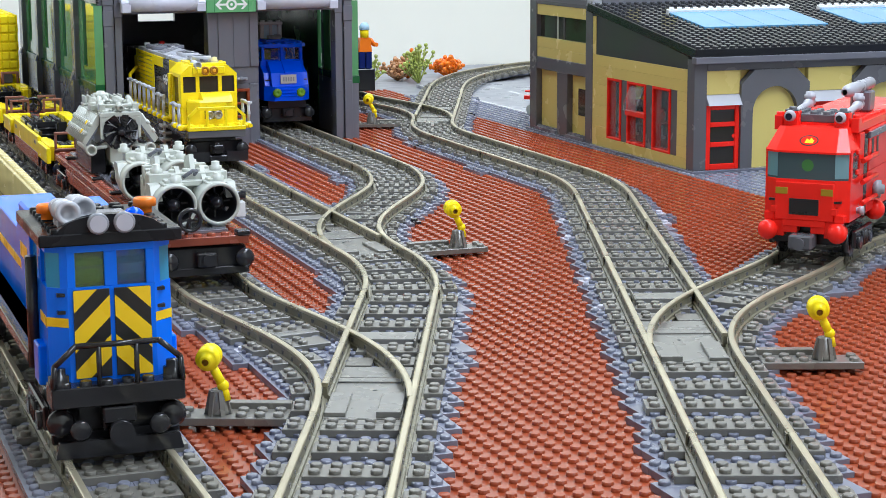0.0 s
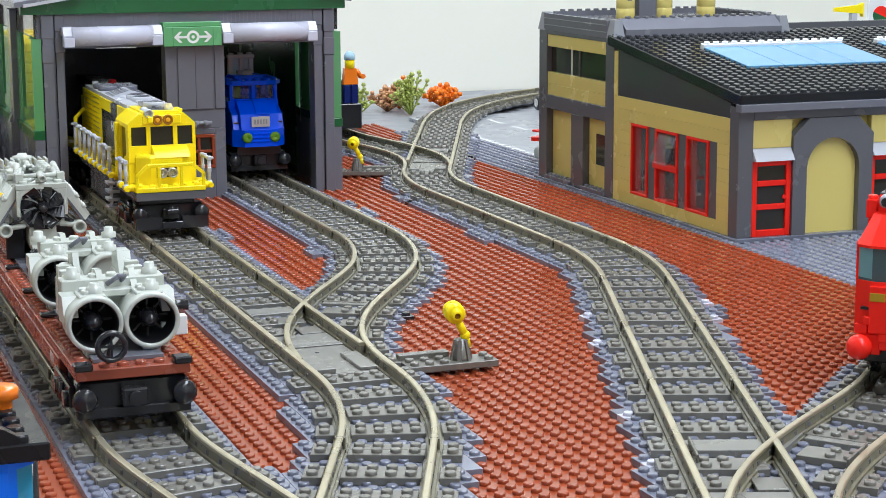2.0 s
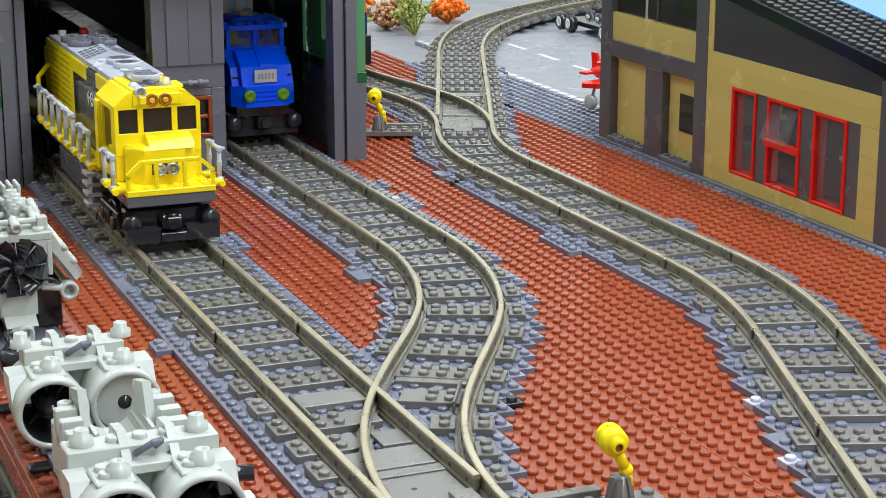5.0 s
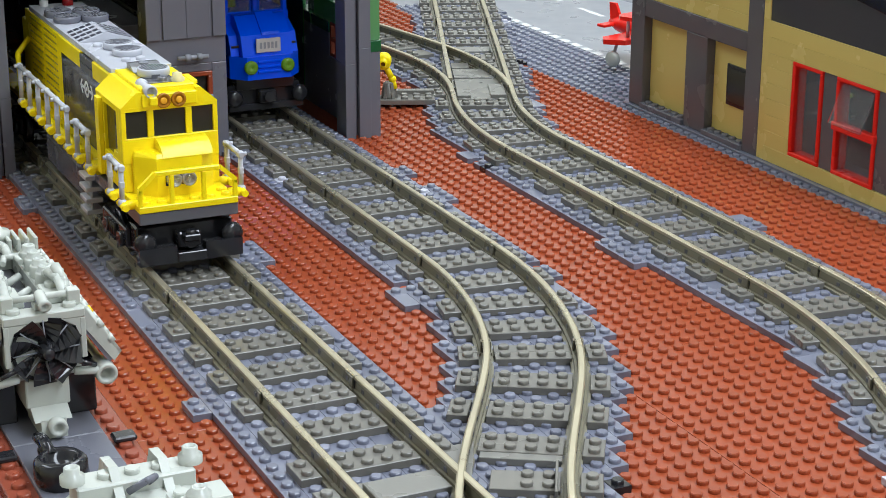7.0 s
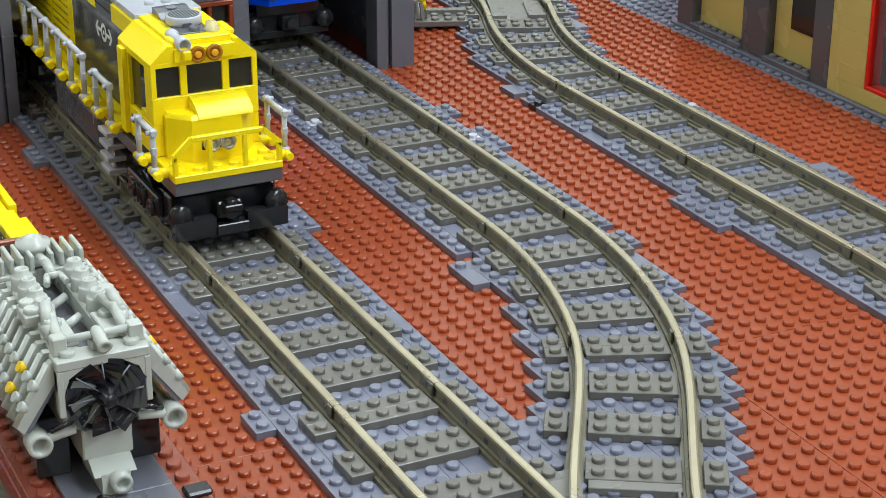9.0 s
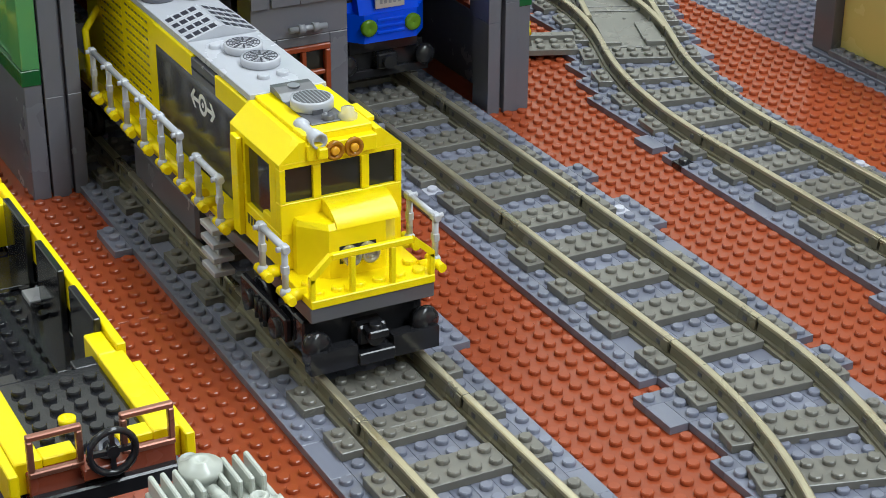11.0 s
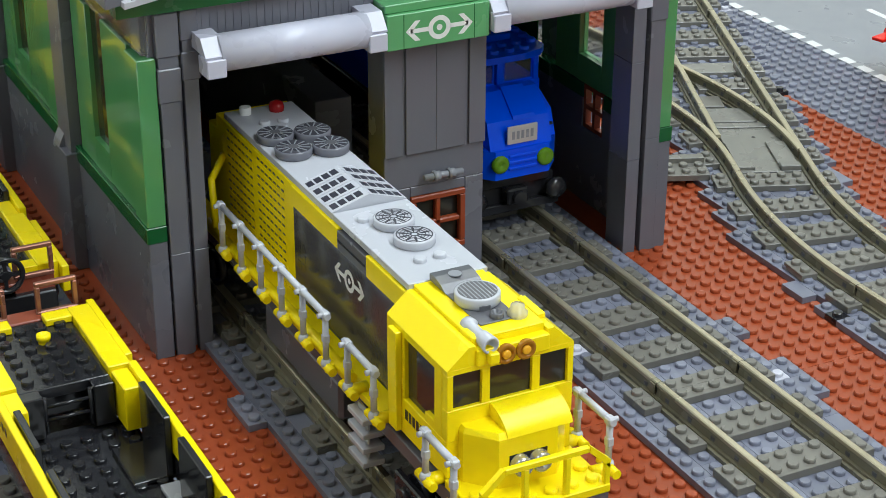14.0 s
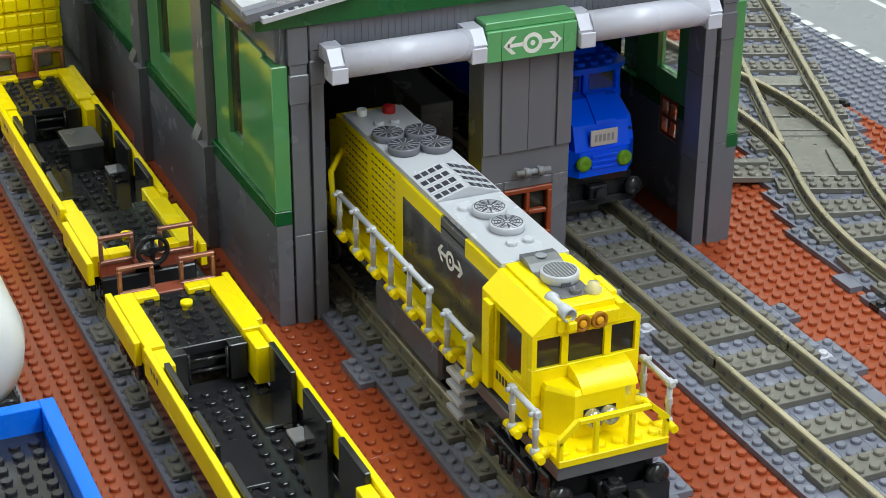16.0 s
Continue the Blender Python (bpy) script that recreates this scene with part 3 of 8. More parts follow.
def engine_shed():
    ob = thing("engine_shed", "grey and green two-road toy engine shed with open doorways", "engine shed")
    # front pillars, built of stacked bricks
    def pillar(name, cols):
        p = new(name)
        p.empty_display_size = 0.01
        p.parent = ob
        for k, (x0, x1, y0, y1) in enumerate(cols):
            z, n = 0.0, 0
            rnd = random.Random(k)
            while z < 19.0:
                h = min(rnd.choice((6.0, 7.2, 9.6)), 19.2 - z)
                part("brick", Shape().cbox(x0 + 0.01, y0, z, x1 - 0.01, y1, z + h - 0.006, 0.025), SHEDGREY, p)
                z += h
    pillar("front_pillar", [(-7.0, -6.55, 48.3, 50), (-6.55, -5.5, 47.9, 50), (-5.5, -5.25, 48.35, 50), (-5.25, -4.45, 48.0, 50)])
    pillar("front_pillar", [(22.4, 23.4, 47.9, 50), (22.15, 22.4, 48.35, 50), (21.3, 22.15, 48.0, 50)])
    for cols in (((-6.55, -5.5, 47.82), (-5.25, -4.45, 47.92)), ((22.4, 23.4, 47.82), (21.3, 22.15, 47.92))):
        for (x0, x1, y0), (z0, z1) in zip(cols, ((14.4, 16.2), (15.4, 16.9))):
            part("pillar_collar", Shape().cbox(x0 - 0.08, y0, z0, x1 + 0.08, 49.0, z1, 0.06), SHEDGREY, ob, "wider grey brick near the pillar's head")
            part("pillar_collar", Shape().cbox(x0 - 0.08, y0, z1 + 0.6, x1 + 0.08, 49.0, 19.1, 0.06), SHEDGREY, ob)
    # middle pier with its panel grooves, bar and little window
    p = part("middle_pier", Shape().cbox(5.55, 47.6, 7.3, 11.6, 49.6, 15.7, 0.05), SHEDGREY, ob)
    for x0, x1 in ((5.55, 6.6), (6.8, 8.58), (8.6, 10.4), (10.6, 11.6)):
        part("pier_panel", Shape().cbox(x0, 47.42, 9.3, x1, 47.6, 15.7, 0.025), SHEDGREY, p)
    part("pier_foot", Shape().cbox(5.55, 47.6, 0, 7.1, 49.6, 7.3, 0.05).cbox(10.45, 47.6, 0, 11.6, 49.6, 7.3, 0.05).cbox(7.1, 47.6, 0, 10.45, 49.6, 3.2, 0.05).cbox(7.1, 47.6, 6.7, 10.45, 49.6, 7.3, 0.05), SHEDGREY, ob)
    w = part("small_window_frame", Shape().cbox(7.1, 47.45, 6.35, 10.45, 47.9, 6.7).cbox(7.1, 47.45, 3.2, 10.45, 47.9, 3.55).cbox(7.1, 47.45, 3.55, 7.45, 47.9, 6.35).cbox(10.1, 47.45, 3.55, 10.45, 47.9, 6.35)
             .cbox(8.62, 47.5, 3.55, 8.92, 47.9, 6.35).cbox(7.45, 47.5, 4.8, 10.1, 47.9, 5.1), BROWN, ob, "reddish brown four-pane window frame")
    part("pane", Shape().box(7.4, 47.95, 3.5, 10.15, 48.0, 6.4), SMOKE, w)
    s = Shape()
    s.cyl((7.75, 47.2, 7.9), (10.1, 47.2, 7.9), 0.18)
    s.cyl((8.3, 47.2, 7.9), (8.7, 47.2, 7.9), 0.26).cyl((9.2, 47.2, 7.9), (9.6, 47.2, 7.9), 0.26)
    s.box(8.4, 47.2, 7.75, 8.6, 47.6, 8.05).box(9.3, 47.2, 7.75, 9.5, 47.6, 8.05)
    part("door_bar", s, FANGREY, ob, "grey bar in two clips")
    # header beam
    s = Shape().cbox(-4.6, 48.05, 15.75, 21.4, 49.8, 19.2, 0.05)
    part("header", s, SHEDGREY, ob)
    for k in range(62):
        x = -4.8 + k * 0.42
        if not 5 < x < 11.3:
            part("rib", RIBMESH, SHEDGREY, ob).location = (x * U, 47.93 * U, 17.6 * U)
    # the silver rolls over the doorways with their end blocks
    for x0, x1 in ((-4.75, 5.1), (11.2, 21.15)):
        s = Shape().cyl((x0 + 0.9, 46.9, 17.0), (x1 - 0.9, 46.9, 17.0), 0.96, n=36)
        part("door_roll", s, SILVER, ob, "pearl silver rolled-up door")
        for a, b in ((x0, x0 + 1.1), (x1 - 1.1, x1)):
            part("roll_bracket", Shape().cbox(a + 0.04, 45.9, 16.02, b - 0.04, 47.2, 16.98, 0.05).cbox(a - 0.02, 46.05, 16.98, b + 0.02, 46.6, 17.12, 0.03)
                 .prism([(46.0, 17.12), (48.04, 17.12), (48.04, 17.95), (46.7, 17.95)], "x", a + 0.02, b - 0.02), SILVER, ob)
    # the sign
    g = part("sign_board", Shape().cbox(5.2, 46.3, 15.8, 11.15, 47.55, 17.72, 0.04), SIGNGREEN, ob, "green board with the white arrow emblem")
    for x in (6.15, 10.25):
        part("sign_seam", Shape().box(x - 0.02, 46.29, 15.82, x + 0.02, 46.31, 17.7), DGREEN, g)
    part("sign_cap", Shape().cbox(5.2, 46.55, 17.74, 11.15, 48.0, 18.2, 0.04), SIGNGREEN, g)
    s = Shape()
    emblem(s, 8.2, 16.72, 46.3, 0.98)
    part("emblem", s, PRINT, g, "white printed arrow emblem")
    # fascia and roof
    part("fascia", Shape().prism([(-8.6, 19.2), (24.6, 19.2), (24.6, 20.2), (16, 21.6), (8, 22.2), (0, 21.6), (-8.6, 20.2)], "y", 47.6, 48.6), DGREEN, ob, "dark green fascia board")
    for sx in (-1, 1):
        a, b = (-9.2, 8) if sx < 0 else (8, 25.2)
        za, zb = (19.9, 22.6) if sx < 0 else (22.6, 19.9)
        r = part("roof", Shape().prism([(a, za), (b, zb), (b, zb + 0.5), (a, za + 0.5)], "y", 47.2, 112), SHEDGREY, ob)
        for k in range(13):
            y = 48 + k * 5
            part("roof_tile", Shape().prism([(a, za + 0.5), (a + sx * -0.0 + 2, za + 0.5 + 2 * (zb - za) / (b - a)), (a + 2, za + 0.75 + 2 * (zb - za) / (b - a)), (a, za + 0.75)] if sx < 0 else
                 [(b, zb + 0.5), (b - 2, zb + 0.5 - 2 * (zb - za) / (b - a)), (b - 2, zb + 0.75 - 2 * (zb - za) / (b - a)), (b, zb + 0.75)], "y", y, y + 4.9), LIGHT, r)
    g = part("roof_grille", Shape().prism([(-8.4, 19.95), (-2.6, 20.85), (-2.6, 21.15), (-8.4, 20.25)], "y", 46.7, 47.55), LIGHT, ob, "light grey slotted slope at the roof edge")
    # Dark strips on the slope put the slots' shade in as colour.
    for k in range(9):
        x, z = -8.0 + k * 0.6, 20.31 + k * 0.6 * 0.155
        part("grille_slot", Shape().prism([(x, z), (x + 0.34, z + 0.053), (x + 0.34, z + 0.073), (x, z + 0.02)], "y", 46.85, 47.4), PRINT_GAP_GREY, g)
    # side walls
    for sx, x0, x1 in ((-1, -7.65, -6.65), (1, 23.2, 24.2)):
        out = x0 if sx < 0 else x1
        q = Shape().cbox(x0, 48.0, 0, x1, 111.0, 6.8, 0.05) if sx < 0 else Shape().box(x0, 48.0, 0, x1, 53.9, 6.8).box(x0, 56.3, 0, x1, 111.0, 6.8).box(x0, 53.9, 0, x1, 56.3, 4.9)
        w = part("side_wall", q, SHEDGREY, ob)
        for ya, yb in ((47.95, 111),) if sx < 0 else ((47.95, 53.9), (56.3, 111)):
            part("green_band", Shape().cbox(x0 - (0.1 if sx < 0 else 0), ya, 6.8, x1 + (0.1 if sx > 0 else 0), yb, 7.7, 0.04), DGREEN, ob, "dark green sill band")
        for k in range(4):
            y = 48.0 + 16 * k
            part("green_post", Shape().cbox(x0, y, 7.7, x1, y + 2.0, 16.8, 0.05), GREEN, w, "medium green corner post")
            part("green_panel", Shape().cbox(x0 + 0.15, y + 2.1, 7.7, x1 - 0.15, y + 6.5, 17.0, 0.04).cbox(x0 + 0.15, y + 9.2, 7.7, x1 - 0.15, y + 12.0, 17.0, 0.04).box(x0 + 0.15, y + 6.5, 7.7, x1 - 0.15, y + 9.2, 9.4), GREEN, w)
            # Past the first bay opaque dark panes block light, so the inside stays dark.
            part("tall_pane", Shape().box(x0 + 0.45, y + 6.5, 9.4, x1 - 0.45, y + 9.2, 17.0), CLEAR if sx > 0 and k == 0 else SMOKE, w, "tall window pane")
            part("clear_pane", Shape().box(x0 + 0.3, y + 0.1, 17.0, x1 - 0.3, y + 12, 19.2), CLEAR if k == 0 else SMOKE, w, "top window pane")
            o0, o1 = (out - 0.75, out + 0.3) if sx < 0 else (out - 0.3, out + 0.75)
            q = part("pilaster", Shape().cbox(o0, y + 12.3, 0, o1, y + 15.0, 7.3, 0.05).cbox(out - 0.4 if sx < 0 else out - 0.3, y + 12.5, 7.3, out + 0.3 if sx < 0 else out + 0.4, y + 14.8, 19.2, 0.05), SHEDGREY, ob)
            part("pilaster_cap", Shape().prism([(o0, 7.3), (out - 0.4, 7.3), (out - 0.4, 8.1), (o0 + 0.1, 7.6)] if sx < 0 else [(out + 0.4, 7.3), (o1, 7.3), (o1 - 0.1, 7.6), (out + 0.4, 8.1)], "y", y + 13.6, y + 14.8), SHEDGREY, q)
        # Added dark green sheets put the shed's inner shade into the wall colour.
        part("inner_lining", Shape().box(x1, 62.0, 0.1, x1 + 0.06, 110.9, 19.1) if sx < 0 else Shape().box(x0 - 0.06, 62.0, 0.1, x0, 110.9, 19.1), DGREEN, w, "dark green sheet standing in for shade on the inner wall")
    # brown grid window and clear window inside the right wall
    s = Shape().box(23.3, 53.9, 4.9, 23.7, 54.15, 7.7).box(23.3, 56.05, 4.9, 23.7, 56.3, 7.7).box(23.3, 54.95, 4.9, 23.7, 55.25, 7.7)
    s.box(23.3, 54.15, 4.9, 23.7, 54.95, 5.15).box(23.3, 55.25, 4.9, 23.7, 56.05, 5.15).box(23.3, 54.15, 6.15, 23.7, 54.95, 6.45).box(23.3, 55.25, 6.15, 23.7, 56.05, 6.45)
    s.box(23.3, 54.15, 7.45, 23.7, 54.95, 7.7).box(23.3, 55.25, 7.45, 23.7, 56.05, 7.7)
    part("lattice_window", s, WAGON_BROWN, ob, "brown four-pane lattice in the side wall")
    part("back_wall", Shape().box(-8, 111, 0, 24.2, 112, 11.3).box(-8, 111, 13.4, 24.2, 112, 20).box(-8, 111, 11.3, 9.4, 112, 13.4).box(15.0, 111, 11.3, 24.2, 112, 13.4), SHEDGREY, ob)
    part("shed_floor", Shape().box(-7, 50, -0.3, 23, 111, 0.02), BROWN, ob)
    # inner green far doors seen through the left road
    part("inner_wall", Shape().cbox(6.8, 60, 0, 9.2, 111, 8, 0.05), SHEDGREY, ob)
    return ob


RIBMESH = Shape().box(-0.18, 0.09, 0, 0.18, 0.14, 1.5).mesh("rib", SHEDGREY)
engine_shed()


# ------------------------------------------------------------------ the brown-and-tan station building
def tilted_studs(name, x0, x1, length, y0, z0, tilt, mat, parent, skip=()):
    cells = [(i + 0.5, j + 0.5) for i in range(int(x1 - x0)) for j in range(int(length)) if not any(a <= i + x0 < c and b <= j < d for a, b, c, d in skip)]
    o = stud_field(name, cells, 0.0, 10, mat, parent, False)
    o.matrix_basis = pose(x0 * U, y0 * U, z0 * U, math.degrees(tilt), 0, 0)
    return o


def station_building():
    ob = thing("station_building", "dark grey and tan toy building with a black lean-to roof", "building")
    X, Y0, Y1 = 47.0, 4.5, 48.4
    base = part("base_strip", Shape().cbox(46.6, 4.0, 0, 118, 48.8, 0.4, 0.04), BLUEGREY, ob, "blue-grey foundation plates")
    # west wall, lean-to part: pieces butt end to end
    core = Shape().box(X + 0.5, Y0 + 0.6, 0.4, X + 1.0, 29.6, 1.5).box(X + 0.5, Y0 + 0.6, 8.5, X + 1.0, 29.6, 11.4)
    part("wall_core", core, DARK, ob)
    part("corner_pillar", Shape().cbox(X, Y0, 0.4, X + 1.5, Y0 + 1.6, 12.0, 0.05), DARK, ob)
    def course(y0, y1, z0, z1, mat, name, parent):
        z = z0
        while z < z1 - 0.05:
            h = min(1.2, z1 - z)
            part(name, Shape().cbox(X, y0, z + 0.005, X + 0.6, y1, z + h - 0.005, 0.02), mat, parent)
            z += h
    w = part("tan_wall", Shape().cbox(X + 0.02, 28.9, 0.4, X + 0.6, 29.7, 15.3, 0.03), TAN, ob, "tan brick wall round the red windows")
    course(6.1, 28.9, 0.4, 1.5, TAN, "brick", w)
    course(6.1, 28.9, 8.5, 10.9, TAN, "brick", w)
    course(25.8, 28.9, 1.5, 8.5, TAN, "brick", w)
    course(6.1, 8.3, 1.5, 8.5, TAN, "brick", w)
    part("gable_panel", Shape().prism([(6.1, 10.9), (28.9, 10.9), (28.9, 15.85), (6.1, 12.2)], "x", X + 0.1, X + 0.6), GLOSSDARK, ob, "dark grey gable panel")
    for a, b in ((8.3, 10.0), (14.3, 16.0), (20.6, 22.2)):
        part("window_post", Shape().cbox(X + 0.15, a, 1.5, X + 0.8, b, 8.5, 0.04), DARK, ob)
    for k, (a, b) in enumerate(((10.0, 14.3), (16.0, 20.6), (22.2, 25.8))):
        f = part("red_window", Shape().cbox(X, a, 1.5, X + 1.1, b, 1.8).cbox(X, a, 8.2, X + 1.1, b, 8.5).cbox(X, a, 1.8, X + 1.1, a + 0.34, 8.2).cbox(X, b - 0.34, 1.8, X + 1.1, b, 8.2), RED, ob, "deep red window frame")
        if k == 1:
            part("transom", Shape().cbox(X - 0.15, a - 0.1, 4.7, X + 0.5, b + 0.1, 5.3, 0.06), RED, f)
            part("tilted_pane", Shape().prism([(X - 0.9, 5.4), (X - 0.8, 5.4), (X + 0.3, 8.0), (X + 0.2, 8.0)], "y", a + 0.5, b - 0.5), CLEAR, f, "clear pane tilted open")
        part("pane", Shape().box(X + 0.35, a + 0.3, 1.8, X + 0.41, b - 0.3, 8.2), CLEAR, f).visible_shadow = False
    # shelves and things dimly seen behind the panes
    part("back_panel", Shape().box(X + 5.2, 7, 0.4, X + 5.5, 29, 11), DARK, ob)
    for y, z, m in ((12, 4.0, OLDLIGHT), (12.6, 6.2, LIGHT), (18, 2.5, SILVER), (23.6, 6.4, PRINTYEL), (24, 3.4, SHEDGREY), (11.5, 2.6, FANGREY), (23.2, 4.9, BLACK), (13.2, 5.0, OLDLIGHT), (24.6, 2.2, LIGHT), (17.4, 4.2, RED)):
        part("stored_piece", Shape().cyl((X + 2.8, y, z), (X + 2.8, y, z + 1.1), 0.5).cyl((X + 2.8, y, z + 1.1), (X + 2.8, y, z + 1.4), 0.3).cbox(X + 2.2, y - 0.7, z - 0.3, X + 3.4, y + 0.7, z), m, ob)
    # two-storey block
    part("pillar", Shape().cbox(X - 0.05, 29.7, 0.4, X + 1.2, 31.6, 16.4, 0.05), DARK, ob)
    part("pillar", Shape().cbox(X - 0.05, 46.4, 0.4, X + 1.2, Y1, 16.4, 0.05), DARK, ob)
    part("pillar", Shape().cbox(X, 37.0, 0.4, X + 1.2, 40.0, 8.0, 0.05), DARK, ob)
    part("beam", Shape().cbox(X, 31.6, 8.0, X + 1.0, 46.4, 9.5, 0.05), DARK, ob)
    t = part("tan_band", Shape().cbox(X + 0.1, 31.6, 9.5, X + 0.8, 46.4, 10.7, 0.03), TAN, ob, "tan bands above and below the dark window")
    part("brick", Shape().cbox(X + 0.1, 31.6, 10.71, X + 0.8, 46.4, 11.95, 0.03), TAN, t)
    part("brick", Shape().cbox(X + 0.1, 31.6, 14.7, X + 0.8, 46.4, 16.0, 0.03), TAN, t)
    part("cornice", Shape().cbox(X, 31.6, 16.0, X + 1.0, 46.4, 16.4, 0.04), DARK, ob)
    u = part("upper_window", Shape().box(X + 0.55, 31.6, 11.95, X + 0.65, 38.9, 14.7), SMOKE, ob, "long dark upper window")
    part("pane", Shape().box(X + 0.55, 39.1, 11.95, X + 0.65, 46.4, 14.7), SMOKE, u)
    part("mullion", Shape().cbox(X + 0.4, 38.9, 11.95, X + 0.7, 39.1, 14.7), DARK, u)
    # Light grey strip just in front of the dark pane.
    part("inner_post", Shape().cbox(X + 0.5, 40.8, 11.95, X + 0.54, 41.2, 14.7, 0.01), OLDLIGHT, u, "light grey upright strip on the dark pane")
    for a, b in ((31.6, 37.0), (40.0, 46.4)):
        q = part("recess_panel", Shape().cbox(X + 0.75, a, 0.81, X + 1.2, b, 8.0, 0.03), TAN, ob, "recessed tan panel")
        part("sill_plate", Shape().cbox(X - 0.25, a, 0.4, X + 0.75, b, 0.8, 0.03).studs(X - 0.25, a + 0.2, X + 0.75, b - 0.2, 0.8), SHEDGREY, q)
        if a < 32:
            f = part("small_window", Shape().cbox(X + 0.6, 31.7, 3.2, X + 0.8, 35.0, 6.4, 0.03), BLACK, q, "small dark window")
            part("pane", Shape().box(X + 0.56, 32.0, 3.5, X + 0.6, 34.7, 6.1), SMOKE, f)
    # north and rear faces close the block
    part("north_wall", Shape().box(X + 0.2, Y1 - 0.9, 0.4, 118, Y1 - 0.1, 16.4), DARK, ob)
    # flat roof with a sloped parapet
    E = 66.6
    part("flat_roof", Shape().box(X + 0.6, 31.2, 16.4, E, 48.0, 17.7).studs(X + 2, 33, X + 19, 46, 17.7, 10), DARK, ob)
    for prof, axis, p, q in (([(X, 16.4), (X + 1.3, 16.4), (X + 1.3, 17.2), (X + 0.45, 18.2), (X, 18.2)], "y", 31.5, 47.3),
                             ([(29.7, 16.4), (31.8, 16.4), (31.8, 18.35), (31.3, 18.35), (29.7, 17.3)], "x", X + 1.3, E - 0.6),
                             ([(48.7, 16.4), (47.2, 16.4), (47.2, 18.35), (47.7, 18.35), (48.7, 17.0)], "x", X + 1.3, E - 0.6),
                             ([(E + 0.6, 16.4), (E - 0.6, 16.4), (E - 0.6, 18.35), (E - 0.2, 18.35), (E + 0.6, 17.0)], "y", 31.5, 47.3)):
        part("parapet", Shape().prism(prof, axis, p, q), SHEDGREY, ob)
    for x, y in ((X + 0.5, 30.7), (X + 0.5, 47.9), (E, 30.7), (E, 47.9)):
        v = [(x + (0.1 if x < 60 else -0.1) + i * 0.62, y + j * 0.95, 16.41) for j in (-1, 1) for i in (-1, 1)] + [(x + (0.15 if x < 60 else -0.15) + i * 0.4, y + j * 0.5, 18.3) for j in (-1, 1) for i in (-1, 1)]
        part("parapet_corner", Shape().add(v, [(0, 2, 3, 1), (4, 5, 7, 6), (0, 1, 5, 4), (2, 6, 7, 3), (0, 4, 6, 2), (1, 3, 7, 5)]), FANGREY, ob, "grey sloped corner stone")
    for z in (16.95, 17.65):
        part("parapet_line", Shape().cbox(X - 0.06, 31.6, z, X, 47.2, z + 0.1, 0.02), FANGREY, ob, "thin light ledge on the parapet")
    part("parapet_studs", Shape().studs(X + 1.8, 47.0, E - 1, 48.0, 18.35, 10).studs(X + 1.8, 30.95, E - 1, 31.95, 18.35, 10).studs(E - 1.05, 32, E - 0.05, 47, 18.35, 10), DARK, ob, kind="stuff")
    for x, y in ((53.2, 40), (57.6, 40), (62.75, 40)):
        s = Shape()
        for k in range(5):
            s.lathe((x, y, 17.7 + k * 1.2), (0, 0, 1), [(0, 0.985), (0.02, 1.0), (1.18, 1.0), (1.2, 0.985)], 26)
        c = part("chimney", s, TAN, ob, "round tan chimney")
        part("chimney_mark", Shape().box(x - 0.25, y - 1.01, 19.7, x + 0.25, y - 0.98, 19.78).box(x - 0.2, y - 1.01, 17.72, x + 0.2, y - 0.98, 17.95), DARK, c)
    part("flue", Shape().cbox(54.6, 39.6, 17.7, 56.7, 41.9, 23.5, 0.06), SHEDGREY, ob, "square dark grey flue")
    # lean-to roof
    tilt = math.atan2(3.75, 27.5)
    y0, z0 = 3.9, 13.12
    r = part("lean_to_roof", Shape().cbox(0.5, 0, -1.0, 72, 27.2, 0.0, 0.08), ROOFBLACK, ob, "black studded lean-to roof")
    r.matrix_basis = pose((X - 0.7) * U, y0 * U, z0 * U, math.degrees(tilt), 0, 0)
    lights = ((53, 9.9, 68.6, 18.6), (72.6, 9.9, 88.2, 18.6), (92.2, 9.9, 107.8, 18.6))
    o = tilted_studs("roof_studs", X - 0.2, X + 71, 27, y0, z0, tilt, ROOFBLACK, ob, [(a, b, c, d) for a, b, c, d in lights])
    for a, b, c, d in lights:
        s = part("skylight", Shape().cbox(a, d, 0.0, c, d + 0.7, 0.55, 0.05), WHITE, ob, "white ridge over four light blue panes")
        s.matrix_basis = pose(0, y0 * U, z0 * U, math.degrees(tilt), 0, 0)
        for k in range(4):
            part("pane", Shape().cbox(a + k * 3.9 + 0.06, b, 0.02, a + k * 3.9 + 3.84, d, 0.3, 0.04), SKYLIGHT, s)
        part("ridge_studs", Shape().studs(a, d - 0.15, c, d + 0.85, 0.55, 10), WHITE, s, kind="stuff")
    part("eave", Shape().cbox(X - 0.3, 3.6, 11.6, 118, 4.6, 12.3, 0.05), SHEDGREY, ob)
    # south face: grey arches, tan infill, red door and windows
    part("lintel_beam", Shape().cbox(48.5, 4.45, 10.8, 118, 5.4, 11.6, 0.05), DARK, ob)
    def arch(x0, x1):
        n, cx, r = 14, (x0 + x1) / 2, (x1 - x0) / 2 - 1.4
        pts = [(x0, 0.4), (x0, 9.3), (x0 + 1.6, 10.8), (x1 - 1.6, 10.8), (x1, 9.3), (x1, 0.4), (cx + r, 0.4)]
        pts += [(cx + r * math.cos(math.pi * k / n), 6.3 + r * math.sin(math.pi * k / n)) for k in range(n + 1)] + [(cx - r, 0.4)]
        s = Shape().prism(pts, "y", 4.2, 5.2)
        part("arch", s, DARK, ob, "dark grey arch surround")
